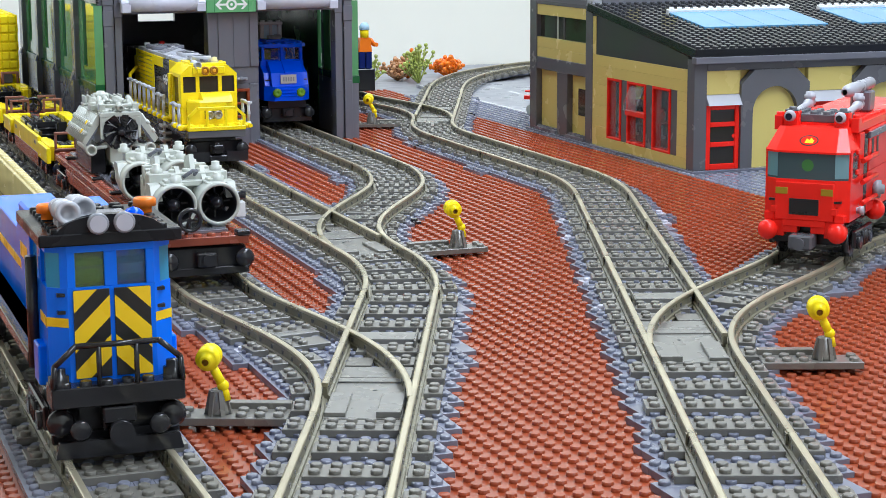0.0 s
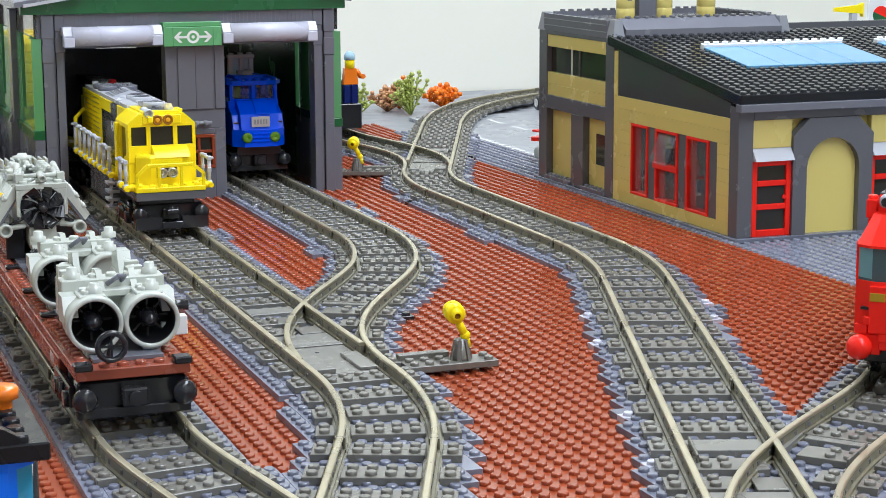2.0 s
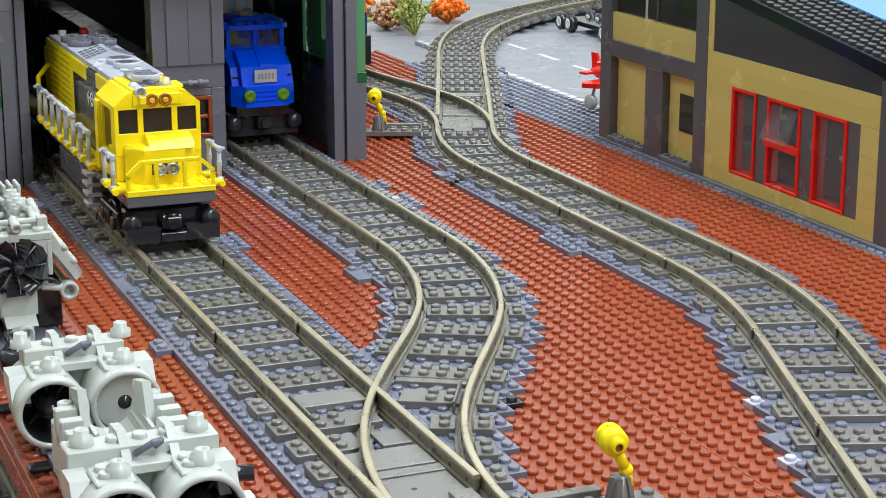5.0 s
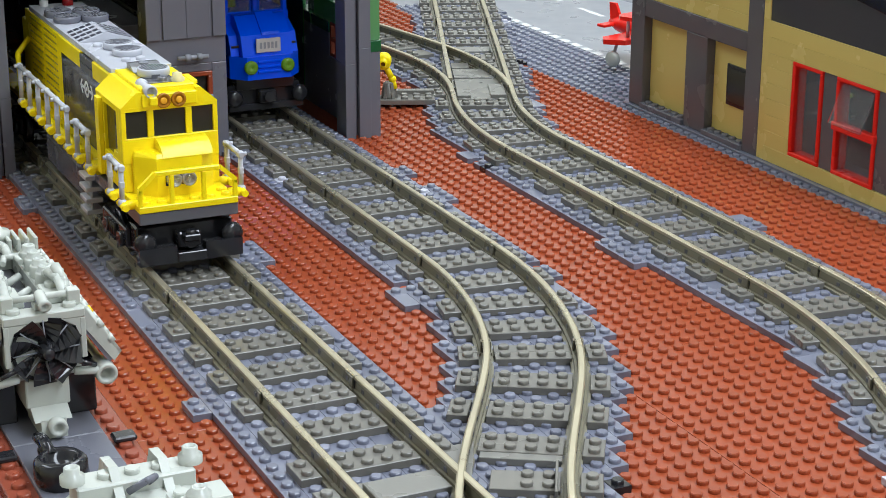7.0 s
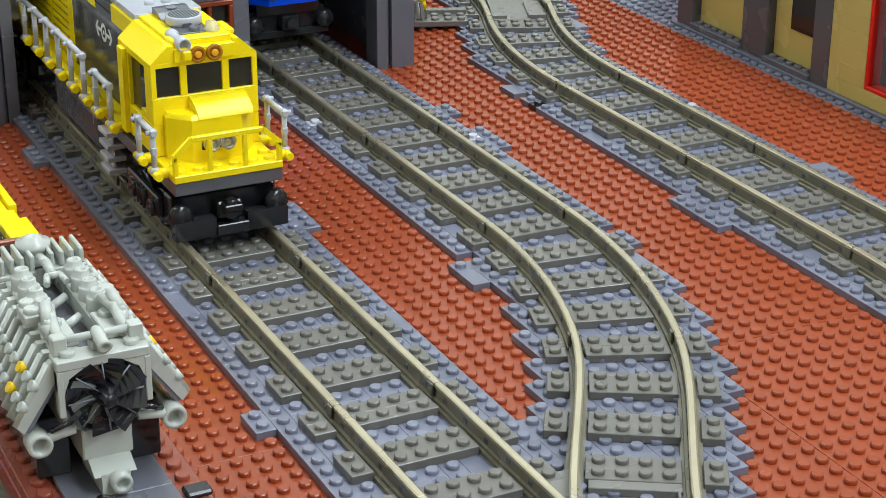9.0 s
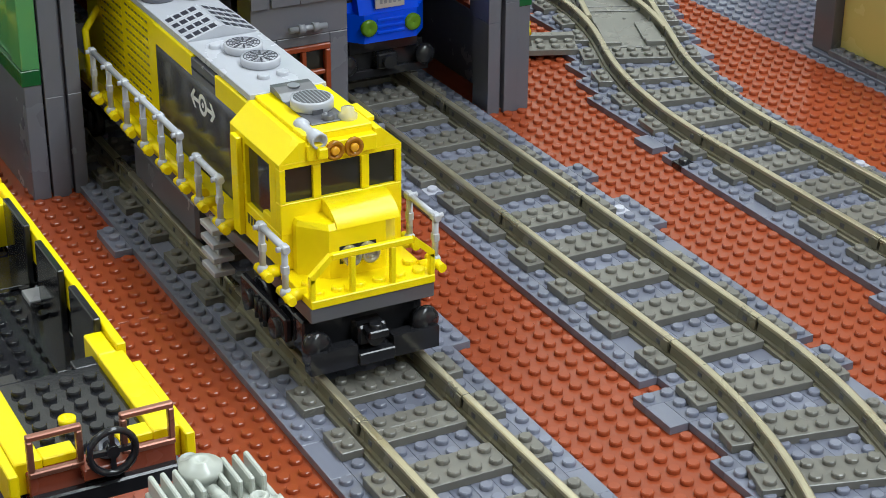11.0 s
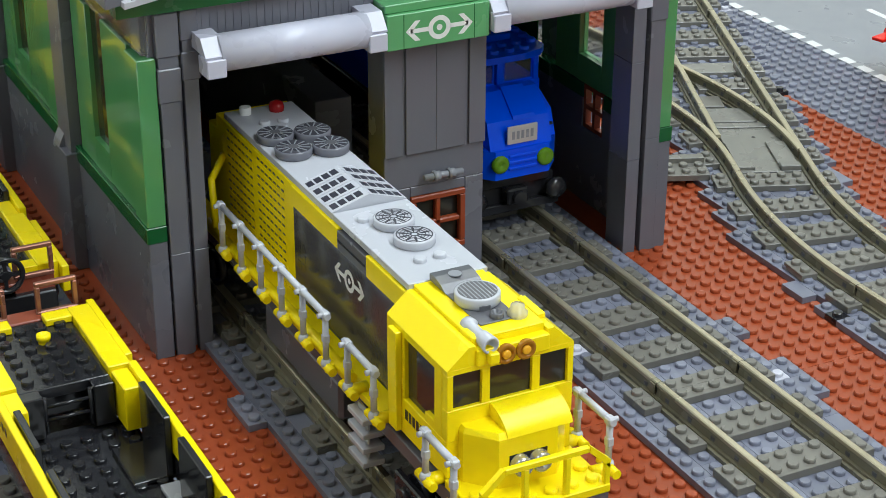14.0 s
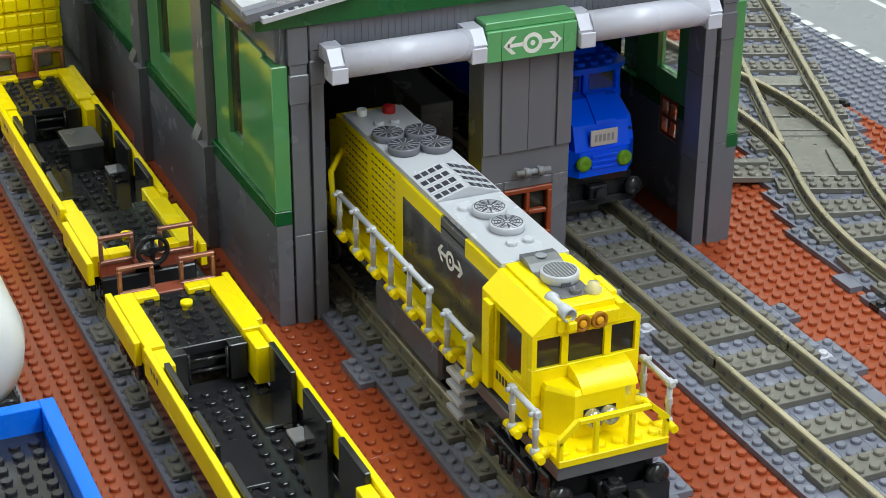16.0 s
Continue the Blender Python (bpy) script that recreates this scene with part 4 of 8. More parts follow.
        m = [(cx + r * math.cos(math.pi * k / n), 6.3 + r * math.sin(math.pi * k / n)) for k in range(n + 1)]
        part("arch_infill", Shape().prism([(cx - r, 0.4), (cx + r, 0.4)] + m, "y", 4.9, 5.3), TAN, ob, "tan arch infill")
    def bay(x0, x1, door):
        part("tan_panel", Shape().cbox(x0, 4.6, 8.3, x1, 5.3, 10.8, 0.04), TAN, ob)
        part("lintel_slope", Shape().prism([(3.9, 7.2), (5.2, 7.2), (5.2, 8.3), (4.7, 8.3)], "x", x0, x1), LIGHT, ob, "grey sloped lintel")
        f = part("red_door" if door else "red_window", Shape().cbox(x0, 4.5, 0.4, x0 + 0.5, 5.0, 7.2).cbox(x1 - 0.5, 4.5, 0.4, x1, 5.0, 7.2).cbox(x0 + 0.5, 4.5, 0.4, x1 - 0.5, 5.0, 1.0)
                 .cbox(x0 + 0.5, 4.5, 2.8, x1 - 0.5, 5.0, 3.3).cbox(x0 + 0.5, 4.5, 4.9, x1 - 0.5, 5.0, 5.4).cbox(x0 + 0.5, 4.5, 6.7, x1 - 0.5, 5.0, 7.2), RED, ob, "red glazed door" if door else "red barred window")
        part("pane", Shape().box(x0 + 0.4, 4.75, 0.8, x1 - 0.4, 4.82, 7.0), SMOKE, f)
        part("handle", Shape().cyl((x1 - 0.7, 4.4, 3.9), (x1 - 0.7, 4.5, 3.9), 0.2), RED, f)
    bay(48.5, 52.4, True)
    arch(52.4, 60.6)
    bay(60.6, 66.0, False)
    arch(66.0, 74.2)
    bay(74.2, 79.6, False)
    arch(79.6, 87.8)
    part("south_wall", Shape().box(87.8, 4.6, 0.4, 118, 5.3, 10.8).box(X + 0.5, 5.4, 0.4, 118, 5.6, 11.6), TAN, ob)
    part("interior_floor", Shape().box(X + 0.6, 5.6, 0.4, 117, 47.4, 0.5), SHEDGREY, ob)
    return ob


station_building()
# ------------------------------------------------------------------ rolling stock
def wheelset(parent, y, z=2.5, half=2.6, r=1.05):
    """A black bogie: two axles, side frames and a beam."""
    b = part("bogie", Shape().cbox(-2.0, y - 2.6, 2.6, 2.0, y + 2.6, 3.9, 0.06), BLACK, parent, "black bogie")
    for dy in (-1.6, 1.6):
        s = Shape()
        for x in (-2.5, 2.5):
            s.cyl((x - 0.25, y + dy, z), (x + 0.25, y + dy, z), r, n=20)
            s.cyl((x - 0.32, y + dy, z), (x + 0.32, y + dy, z), r * 0.55, n=14)
        s.cyl((-2.4, y + dy, z), (2.4, y + dy, z), 0.16, n=8)
        part("wheelset", s, BLACK, b)
    for x in (-1, 1):
        s = Shape().cbox(min(x * 2.95, x * 3.3), y - 2.7, 2.3, max(x * 2.95, x * 3.3), y + 2.7, 3.5, 0.08)
        for dy in (-1.6, 1.6):
            s.cyl((x * 3.2, y + dy, 2.6), (x * 3.5, y + dy, 2.6), 0.5, n=14)
        for dy in (-0.5, 0, 0.5):
            s.cyl((x * 3.36, y + dy, 2.2), (x * 3.36, y + dy, 3.3), 0.14, n=8)
        part("side_frame", s, BLACK, b)
    return b


def coupling(parent, y, d):
    """A buffer beam with round buffers and a magnet; d: -1 faces -y."""
    s = Shape().cbox(-3.0, min(y, y - d * 1.2), 2.2, 3.0, max(y, y - d * 1.2), 3.9, 0.1)
    s.cbox(-3.1, min(y + d * 0.05, y + d * 0.5), 1.95, 3.1, max(y + d * 0.05, y + d * 0.5), 2.5, 0.05)
    b = part("buffer_beam", s, BLACK, parent, "glossy black buffer beam")
    for x in (-2.7, 2.7):
        part("buffer", Shape().lathe((x, y, 3.1), (0, d, 0), [(0, 0.3), (0.55, 0.3), (0.6, 0.6), (0.72, 0.7), (0.95, 0.66), (1.1, 0.45), (1.16, 0.001)], 18), BLACK, b)
    part("magnet", Shape().cbox(-0.7, min(y, y + d * 1.0), 2.6, 0.7, max(y, y + d * 1.0), 3.6, 0.1).cyl((0, y + d * 0.9, 3.1), (0, y + d * 1.35, 3.1), 0.42, n=16), BLACK, b)
    return b


def handrail(parent, x, y0, y1, posts, low=5.6, top=8.3, knuckle=True):
    """A light grey clip-on handrail along y at the side x, on yellow studs."""
    s = Shape().cyl((x, y0, top), (x, y1, top), 0.17, n=10)
    r = part("handrail", s, LIGHT, parent, "light grey handrail")
    side = 1 if x > 0 else -1
    for k in range(posts):
        y = y0 + (y1 - y0) * (k + 0.12) / (posts - 0.76) if posts > 1 else (y0 + y1) / 2
        q = Shape().cyl((x, y, low + 0.2), (x, y, top), 0.16, n=8).ball((x, y, low + 0.15), 0.28, 12, 6).cbox(x - 0.2, y - 0.24, top - 0.2, x + 0.2, y + 0.24, top + 0.2, 0.08).cbox(x - 0.16, y - 0.18, (low + top) / 2 - 0.1, x + 0.16, y + 0.18, (low + top) / 2 + 0.35, 0.05)
        q.cyl((x + side * 0.05, y, top), (x + side * 0.38, y, top), 0.13, n=8)
        part("rail_post", q, LIGHT, r)
        part("rail_clip", Shape().cyl((x - side * 0.9, y - 0.1, low), (x + side * 0.1, y - 0.1, low), 0.3, n=12).cyl((x, y - 0.75, low), (x, y + 0.65, low), 0.22, n=10), YELLOW, parent, "yellow clip holding the handrail")


def round_tile(x, y, z, r, h=0.4):
    return Shape().lathe((x, y, z), (0, 0, 1), [(0, r * 0.94), (0.06, r), (h - 0.05, r), (h, r - 0.05), (h, 0.001)], 28)




def yellow_locomotive():
    """Front at y = 20, on the west shed road."""
    ob = thing("yellow_diesel_locomotive", "yellow and dark grey toy diesel locomotive with grey handrails", "locomotive", 0, 20, 0)
    part("frame", Shape().cbox(-3.05, 0.1, 4.35, 3.05, 42, 5.1, 0.05), DARK, ob, "dark grey frame strip")
    part("under_frame", Shape().cbox(-2.4, 2.0, 3.7, 2.4, 40, 4.35, 0.05), BLACK, ob)
    part("fuel_tank", Shape().cbox(-3.0, 14.5, 2.2, 3.0, 24, 4.35, 0.2), DARK, ob)
    wheelset(ob, 5.2)
    wheelset(ob, 34.0)
    coupling(ob, 1.2, -1)
    part("plough", Shape().prism([(-0.1, 1.85), (0.6, 1.85), (0.6, 2.9), (-0.1, 2.9)], "x", -3.2, -0.9).prism([(-0.1, 1.85), (0.6, 1.85), (0.6, 2.9), (-0.1, 2.9)], "x", 0.9, 3.2)
         .cbox(-0.9, -0.3, 1.9, 0.9, 0.6, 2.5, 0.05), BLACK, ob, "glossy black plough")
    part("beam_stud", Shape().stud(0, -0.05, 3.6, 14).cbox(-0.5, -0.5, 3.2, 0.5, 0.5, 3.6, 0.06), BLACK, ob)
    # walkway and front platform
    part("platform", Shape().cbox(-3.05, 0.0, 5.1, 3.05, 3.4, 5.5, 0.04).studs(-3, 0.1, 3, 1.1, 5.5, 14).stud(-2.5, 1.6, 5.5, 14).stud(2.5, 1.6, 5.5, 14), YELLOW, ob)
    for sx in (-1, 1):
        a, b = sorted((sx * 2.0, sx * 3.2))
        part("walkway", Shape().cbox(a, 9.2, 5.1, b, 42, 5.5, 0.04), YELLOW, ob)
        part("walkway_pipe", Shape().cyl((sx * 3.2, 12.5, 5.75), (sx * 3.2, 31.5, 5.75), 0.27, n=10), YELLOW, ob, "yellow knuckled pipe")
    # nose: chamfered plan, rounded top
    nose = [(-2.45, 3.34), (-2.45, 2.9), (-1.4, 1.7), (1.4, 1.7), (2.45, 2.9), (2.45, 3.34)]
    top = [(x * 0.955, 1.7 + (y - 1.7) * 0.86 + 0.2) for x, y in nose]
    q = Shape().prism(nose, "z", 5.5, 7.85)
    q.add([(*p, 7.85) for p in nose] + [(*p, 8.1) for p in top], [(i, (i + 1) % 6, 6 + (i + 1) % 6, 6 + i)[::-1] for i in range(6)] + [tuple(range(6, 12))[::-1]])
    curve = [(1.66 + 1.68 * (k / 8) ** 1.25, 7.86 + 0.89 * math.sin(k * math.pi / 16) ** 0.8) for k in range(9)]
    for sx in (-1.0, 2.1):
        v = [(sx, *p) for p in curve] + [(sx, 3.34, 7.55)]
        q.add(v, [tuple(range(10)) if sx > 0 else tuple(range(10))[::-1]])
    q.add([(-1.0, *p) for p in curve] + [(2.1, *p) for p in curve], [(i, i + 9, i + 10, i + 1) for i in range(8)], True)
    n = part("nose", q, YELLOW, ob)
    # Thin black sheet on the flat nose stands in for the recess's shade.
    part("lamp_recess", Shape().box(-0.9, 1.675, 6.15, 0.9, 1.71, 7.0), BLACK, n)
    for x in (-0.45, 0.45):
        part("headlight", Shape().lathe((x, 1.72, 6.57), (0, -1, 0), [(0, 0.42), (0.12, 0.46), (0.18, 0.40), (0.34, 0.45), (0.52, 0.45), (0.58, 0.36), (0.46, 0.28), (0.44, 0.001)], 20), LAMPSILVER, n, "silver round headlight")
        part("headlight_lens", Shape().lathe((x, 1.30, 6.57), (0, -1, 0), [(0, 0.3), (0.06, 0.26), (0.12, 0.14), (0.13, 0.001)], 16), CLEAR, n)
    # front railing
    y = 0.06
    s = Shape().cbox(-2.0, y, 7.25, 2.0, y + 0.28, 7.55, 0.05)
    for sx in (-1, 1):
        s.prism([(sx * 2.0, 7.25), (sx * 3.0, 6.3), (sx * 3.05, 6.65), (sx * 2.05, 7.55)], "y", y, y + 0.28)
        s.cbox(min(sx * 2.78, sx * 3.06), y, 5.1, max(sx * 2.78, sx * 3.06), y + 0.28, 6.55, 0.05)
        s.cbox(min(sx * 0.85, sx * 1.13), y, 5.1, max(sx * 0.85, sx * 1.13), y + 0.28, 7.3, 0.05)
    part("front_railing", s, YELLOW, ob)
    # cab
    c = part("cab", Shape().cbox(-3, 3.35, 5.5, 3, 9.1, 7.3, 0.04), YELLOW, ob)
    part("cab_front_panel", Shape().cbox(-3, 3.3, 7.3, 3, 3.8, 8.8, 0.03), YELLOW, c)
    for x0, x1 in ((-3.0, -2.72), (-1.38, -1.0), (1.0, 1.38), (2.72, 3.0)):
        part("window_post", Shape().cbox(x0, 3.3, 8.8, x1, 3.75, 10.45, 0.02), YELLOW, c)
    part("window_head", Shape().cbox(-3, 3.3, 10.45, 3, 3.8, 10.7, 0.015), YELLOW, c)
    for x0, x1 in ((-2.72, -1.38), (-1.0, 1.0), (1.38, 2.72)):
        part("front_pane", Shape().box(x0, 3.5, 8.8, x1, 3.56, 10.45), SMOKE, c, "dark front pane")
    for sx in (-1, 1):
        a, b = sorted((sx * 2.6, sx * 3.0))
        w = part("cab_side", Shape().cbox(a, 3.8, 7.3, b, 4.5, 10.7, 0.03).cbox(a, 7.4, 7.3, b, 9.1, 10.7, 0.03).cbox(a, 4.5, 10.3, b, 7.4, 10.7, 0.03).cbox(a, 4.5, 7.3, b, 5.4, 7.75, 0.03), YELLOW, c)
        part("side_pane", Shape().box(sx * 2.75 - 0.03, 4.5, 7.3, sx * 2.75 + 0.03, 7.4, 10.3), SMOKE, w, "dark side pane")
        a, b = sorted((sx * 3.0, sx * 3.3))
        part("door_post", Shape().cbox(a, 7.6, 5.6, b, 8.4, 10.5, 0.04), YELLOW, w)
        s = Shape()
        for k in range(7):
            yk = 7.3 - k * 0.36
            s.box(sx * 3.0 - 0.012, yk - 0.26, 6.35, sx * 3.0 + 0.012, yk, 6.85)
        part("number_bars", s, PRINTBLACK, w, "row of black bars printed on the cab side")
        # sloped roof sides
        part("roof_slope", Shape().prism([(sx * 3.0, 10.7), (sx * 1.7, 10.7), (sx * 1.7, 11.6), (sx * 2.0, 11.6)], "y", 3.3, 9.1), YELLOW, c)
    part("cab_roof", Shape().cbox(-1.7, 3.6, 10.7, 1.7, 9.1, 11.8, 0.04).cbox(-1.7, 3.1, 10.7, 1.7, 3.6, 11.45, 0.04), YELLOW, c)
    part("roof_step", Shape().cbox(1.7, 4.2, 11.6, 2.1, 6.0, 11.85, 0.04), YELLOW, c)
    part("lamp_bracket", Shape().cbox(-1.3, 2.75, 10.85, -0.85, 3.3, 11.35, 0.05), YELLOW, c)
    part("roof_inlay", Shape().cbox(-0.9, 4.4, 11.8, 0.9, 8.2, 11.87, 0.02), DARK, c, "dark grey roof plate")
    part("exhaust_wedge", Shape().prism([(7.5, 11.87), (9.05, 11.87), (9.05, 12.2), (8.6, 12.22), (8.0, 12.1)], "x", -0.95, 0.95), DARK, c, "dark grey curved wedge")
    part("wedge_print", Shape().cyl((0, 8.5, 12.18), (0, 8.5, 12.24), 0.3, n=18), FANGREY, c)
    g = part("round_vent", round_tile(0, 6.4, 11.87, 1.0, 0.5), LIGHT, c, "round light grey grille tile")
    part("vent_face", Shape().cyl((0, 6.4, 12.36), (0, 6.4, 12.378), 0.86, n=30), DARK, g, "dark slotted face")
    for k in range(9):
        x = -0.72 + k * 0.18
        l = math.sqrt(0.82**2 - x * x)
        part("vent_bar", Shape().box(x - 0.028, 6.4 - l, 12.376, x + 0.028, 6.4 + l, 12.386), FANGREY, g)
    part("tile_notch", Shape().box(-0.4, 5.385, 11.87, 0.1, 5.45, 12.1), DARK, g)
    part("pipe_stub", Shape().lathe((0.05, 4.75, 11.87), (0, 0, 1), [(0, 0.3), (0.22, 0.3), (0.24, 0.22), (0.1, 0.2), (0.1, 0.001)], 16), DARK, c)
    part("clear_dome", Shape().lathe((0.95, 4.6, 11.8), (0, 0, 1), [(0, 0.44), (0.2, 0.46), (0.28, 0.32), (0.5, 0.3), (0.58, 0.001)], 18), FROST, c, "clear round beacon")
    part("horn", Shape().lathe((-1.25, 5.0, 11.75), (0.05, -1, -0.06), [(0, 0.001), (0, 0.34), (0.35, 0.38), (0.5, 0.26), (1.1, 0.26), (1.25, 0.34), (2.0, 0.40), (2.05, 0.30), (1.6, 0.26), (1.6, 0.001)], 18), LIGHT, c, "light grey horn")
    for x in (-0.42, 0.52):
        part("amber_lamp", Shape().lathe((x, 3.15, 11.05), (0, -1, 0), [(0, 0.001), (0, 0.46), (0.16, 0.46), (0.20, 0.42), (0.20, 0.3), (0.12, 0.28), (0.12, 0.001)], 20), AMBER, c, "clear amber marker lamp")
        part("lamp_core", Shape().lathe((x, 3.03, 11.05), (0, -1, 0), [(0, 0.2), (0.10, 0.2), (0.13, 0.15), (0.13, 0.001)], 16), AMBERCORE, c)
    # long hood
    h = part("hood", Shape().cbox(-2.0, 9.1, 5.5, 2.0, 10.6, 11.5, 0.03).box(-1.9, 10.6, 5.5, 1.9, 22, 11.0), YELLOW, ob)
    part("hood_rear", Shape().cbox(-2.05, 22.0, 5.5, 2.05, 32.6, 11.5, 0.04), YELLOW, h)
    for sx in (-1, 1):
        a, b = sorted((sx * 1.9, sx * 2.02))
        p = part("grey_panel", Shape().cbox(a, 9.4, 5.55, b, 22.0, 10.4, 0.02), GLOSSDARK, h, "dark grey glossy side panel")
        s = Shape()
        k = Shape()
        emblem(k, 15.3, 9.2, 0, 0.85)
        s.add([(sx * 2.02 + sx * q[1] * -1.0, q[0], q[2]) for q in k.v], [f if sx > 0 else f[::-1] for f in k.f])
        part("emblem", s, PRINT, p, "white arrow emblem")
        for z in (7.2, 7.75, 8.3):
            for yk in (20.6, 21.2):
                part("hatch_print", Shape().box(sx * 2.02 - 0.01, yk, z, sx * 2.02 + 0.01, yk + 0.4, z + 0.4), BLACK, p)
        a, b = sorted((sx * 1.8, sx * 2.12))
        part("top_strip", Shape().cbox(a, 9.2, 10.4, b, 13.2, 11.5, 0.04), YELLOW, h, "yellow cornice brick")
        part("top_strip", Shape().cbox(a, 16.4, 10.4, b, 22.0, 11.5, 0.04), YELLOW, h, "yellow cornice brick")
        d = part("dark_strip", Shape().cbox(a, 13.2, 10.4, b, 16.4, 11.4, 0.03), DARK, h, "dark grey ribbed cornice")
        part("rib", Shape().box(sx * 2.12 - 0.02, 13.25, 10.85, sx * 2.12 + 0.03, 16.35, 10.95), BLACK, d)
        # Dark dashes stand in for the shade between the louvres.
        for r in range(11):
            for q in range(2):
                part("louvre_gap", GAPS, PRINT_GAP_GREY, h).location = ((sx * 2.055) * U, (23.0 + q * 4.3) * U, (6.0 + r * 0.48) * U)
                part("louvre", LOUVRE, YELLOW, h).location = ((sx * 2.07) * U, (23.0 + q * 4.3) * U, (6.0 + r * 0.48) * U)
    part("grey_roof", Shape().cbox(-1.95, 9.1, 11.5, 1.95, 17.3, 11.85, 0.03).cbox(-1.95, 21.2, 11.5, 1.95, 31.6, 11.85, 0.03).cbox(-1.95, 17.3, 11.3, 1.95, 21.2, 11.5, 0.03), LIGHT, h, "light grey smooth roof")
    for x, yy in ((-0.95, 26.8), (0.95, 26.4), (-0.85, 24.6), (1.05, 24.3)):
        f = part("roof_fan", round_tile(x, yy, 11.85, 0.96, 0.45), SHEDGREY, h, "dark grey round fan tile")
        part("fan_face", Shape().cyl((x, yy, 12.29), (x, yy, 12.31), 0.88, n=26), FANDARK, f)
        for k in range(12):
            w = k * math.pi / 6
            q = Shape().prism([(0.26, -0.02), (0.85, -0.07), (0.85, 0.02), (0.26, 0.02)], "z", 12.3, 12.33)
            q.v = [(x + a * math.cos(w) - b * math.sin(w), yy + a * math.sin(w) + b * math.cos(w), z) for a, b, z in q.v]
            part("fan_blade", q, FANGREY, f)
        part("fan_hub", Shape().cyl((x, yy, 12.3), (x, yy, 12.34), 0.26, n=14), DARK, f)
    # pitched lattice grilles
    for k in range(4):
        yk = 17.35 + k * 0.96
        for sx in (-1, 1):
            g = part("lattice_grille", Shape().prism([(sx * 1.95, 11.5), (0, 11.5), (0, 12.45), (sx * 1.95, 11.85)], "y", yk, yk + 0.92), LIGHT, h)
            # Flat dark patches take the place of shaded openings in the grille.
            for q in range(4):
                x0, x1 = sx * (0.22 + q * 0.42), sx * (0.54 + q * 0.42)
                z0, z1 = 12.45 - abs(x0) * 0.3077, 12.45 - abs(x1) * 0.3077
                part("grille_hole", Shape().prism([(x0, z0 + 0.004), (x1, z1 + 0.004), (x1, z1 + 0.02), (x0, z0 + 0.02)], "y", yk + 0.2, yk + 0.7), PRINT_GAP_GREY, g)
    for x, yy in ((0.1, 14.9), (0.12, 12.75)):
        d = part("printed_tile", round_tile(x, yy, 11.85, 0.97, 0.42), LIGHT, h, "light grey round tile with dark radial print")
        for r0, r1 in ((0.80, 0.85), (0.66, 0.69), (0.5, 0.54), (0.34, 0.37), (0.14, 0.22)):
            s = Shape()
            for k in range(24):
                a, b = k * math.pi / 12, (k + 1) * math.pi / 12
                s.prism([(x + r * math.cos(w), yy + r * math.sin(w)) for r, w in ((r0, a), (r1, a), (r1, b), (r0, b))], "z", 12.272, 12.282)
            part("print_ring", s, PRINT_GAP_GREY, d)
        for k in range(10):
            w = k * math.pi / 5
            q = Shape().prism([(0.22, -0.02), (0.5, -0.07), (0.8, -0.03), (0.8, 0.03), (0.5, 0.07), (0.22, 0.02)], "z", 12.272, 12.285)
            q.v = [(x + a * math.cos(w) - b * math.sin(w), yy + a * math.sin(w) + b * math.cos(w), z) for a, b, z in q.v]
            part("print_ray", q, PRINT_GAP_GREY, d)
    for x, yy in ((-0.5, 10.9), (0.5, 10.95), (-1.0, 15.9), (0.4, 29.0), (-0.6, 29.1), (0.0, 28.2)):
        part("roof_stud", Shape().stud(x, yy, 11.85, 14), LIGHT, h)
    part("tail_beacon", Shape().lathe((0.7, 30.7, 11.85), (0, 0, 1), [(0, 0.40), (0.25, 0.42), (0.5, 0.32), (0.58, 0.001)], 18), CLEARRED, h, "clear red dome beacon")
    part("roof_pipe", Shape().lathe((-1.0, 30.9, 11.85), (0, 0, 1), [(0, 0.32), (0.4, 0.32), (0.4, 0.2), (0.2, 0.001)], 14), WHITE, h)
    part("rear_end", Shape().cbox(-2.0, 32.6, 5.5, 2.0, 34, 10.6, 0.05), YELLOW, h)
    s = Shape().bar([(-3.2, 30.2, 5.6), (-3.2, 30.6, 8.6), (-2.4, 31.2, 9.3), (-1.9, 32, 9.4)], 0.2)
    part("end_rail", s, YELLOW, ob)
    for sx in (-1, 1):
        handrail(ob, sx * 3.7, 14.0, 28.2, 6)
        handrail(ob, sx * 3.7, 8.7, 12.2, 2, 5.6, 8.0)
        handrail(ob, sx * 3.7, 1.0, 4.2, 2, 5.4, 7.7)
        s = Shape()
        for k in range(4):
            s.cbox(min(sx * 2.6, sx * 3.7), 10.3, 2.2 + k * 0.75, max(sx * 2.6, sx * 3.7), 12.0, 2.5 + k * 0.75, 0.04)
        s.box(min(sx * 3.2, sx * 3.3), 10.6, 2.2, max(sx * 3.2, sx * 3.3), 11.7, 5.0)
        part("steps", s, LIGHT, ob, "light grey ladder steps")
    part("side_lamp", Shape().cyl((3.0, 7.2, 9.9), (4.0, 7.2, 9.9), 0.18, n=10).cyl((3.4, 7.2, 9.9), (3.6, 7.2, 9.9), 0.3, n=12), SHEDGREY, ob)
    part("red_marker", Shape().cbox(-2.25, 9.2, 6.4, -2.05, 9.5, 7.4), RED, ob, "small red marker")
    return ob


GAPS = Shape()
for gap in range(7):
    GAPS.box(-0.01, 0.1 + gap * 0.54, 0.3, 0.012, 0.42 + gap * 0.54, 0.4)
GAPS = GAPS.mesh("louvre_gap", PRINT_GAP_GREY)
LOUVRE = Shape().prism([(0, 0), (0.09, 0.0), (0.02, 0.2), (0, 0.2)], "y", 0, 3.8).mesh("louvre", YELLOW)
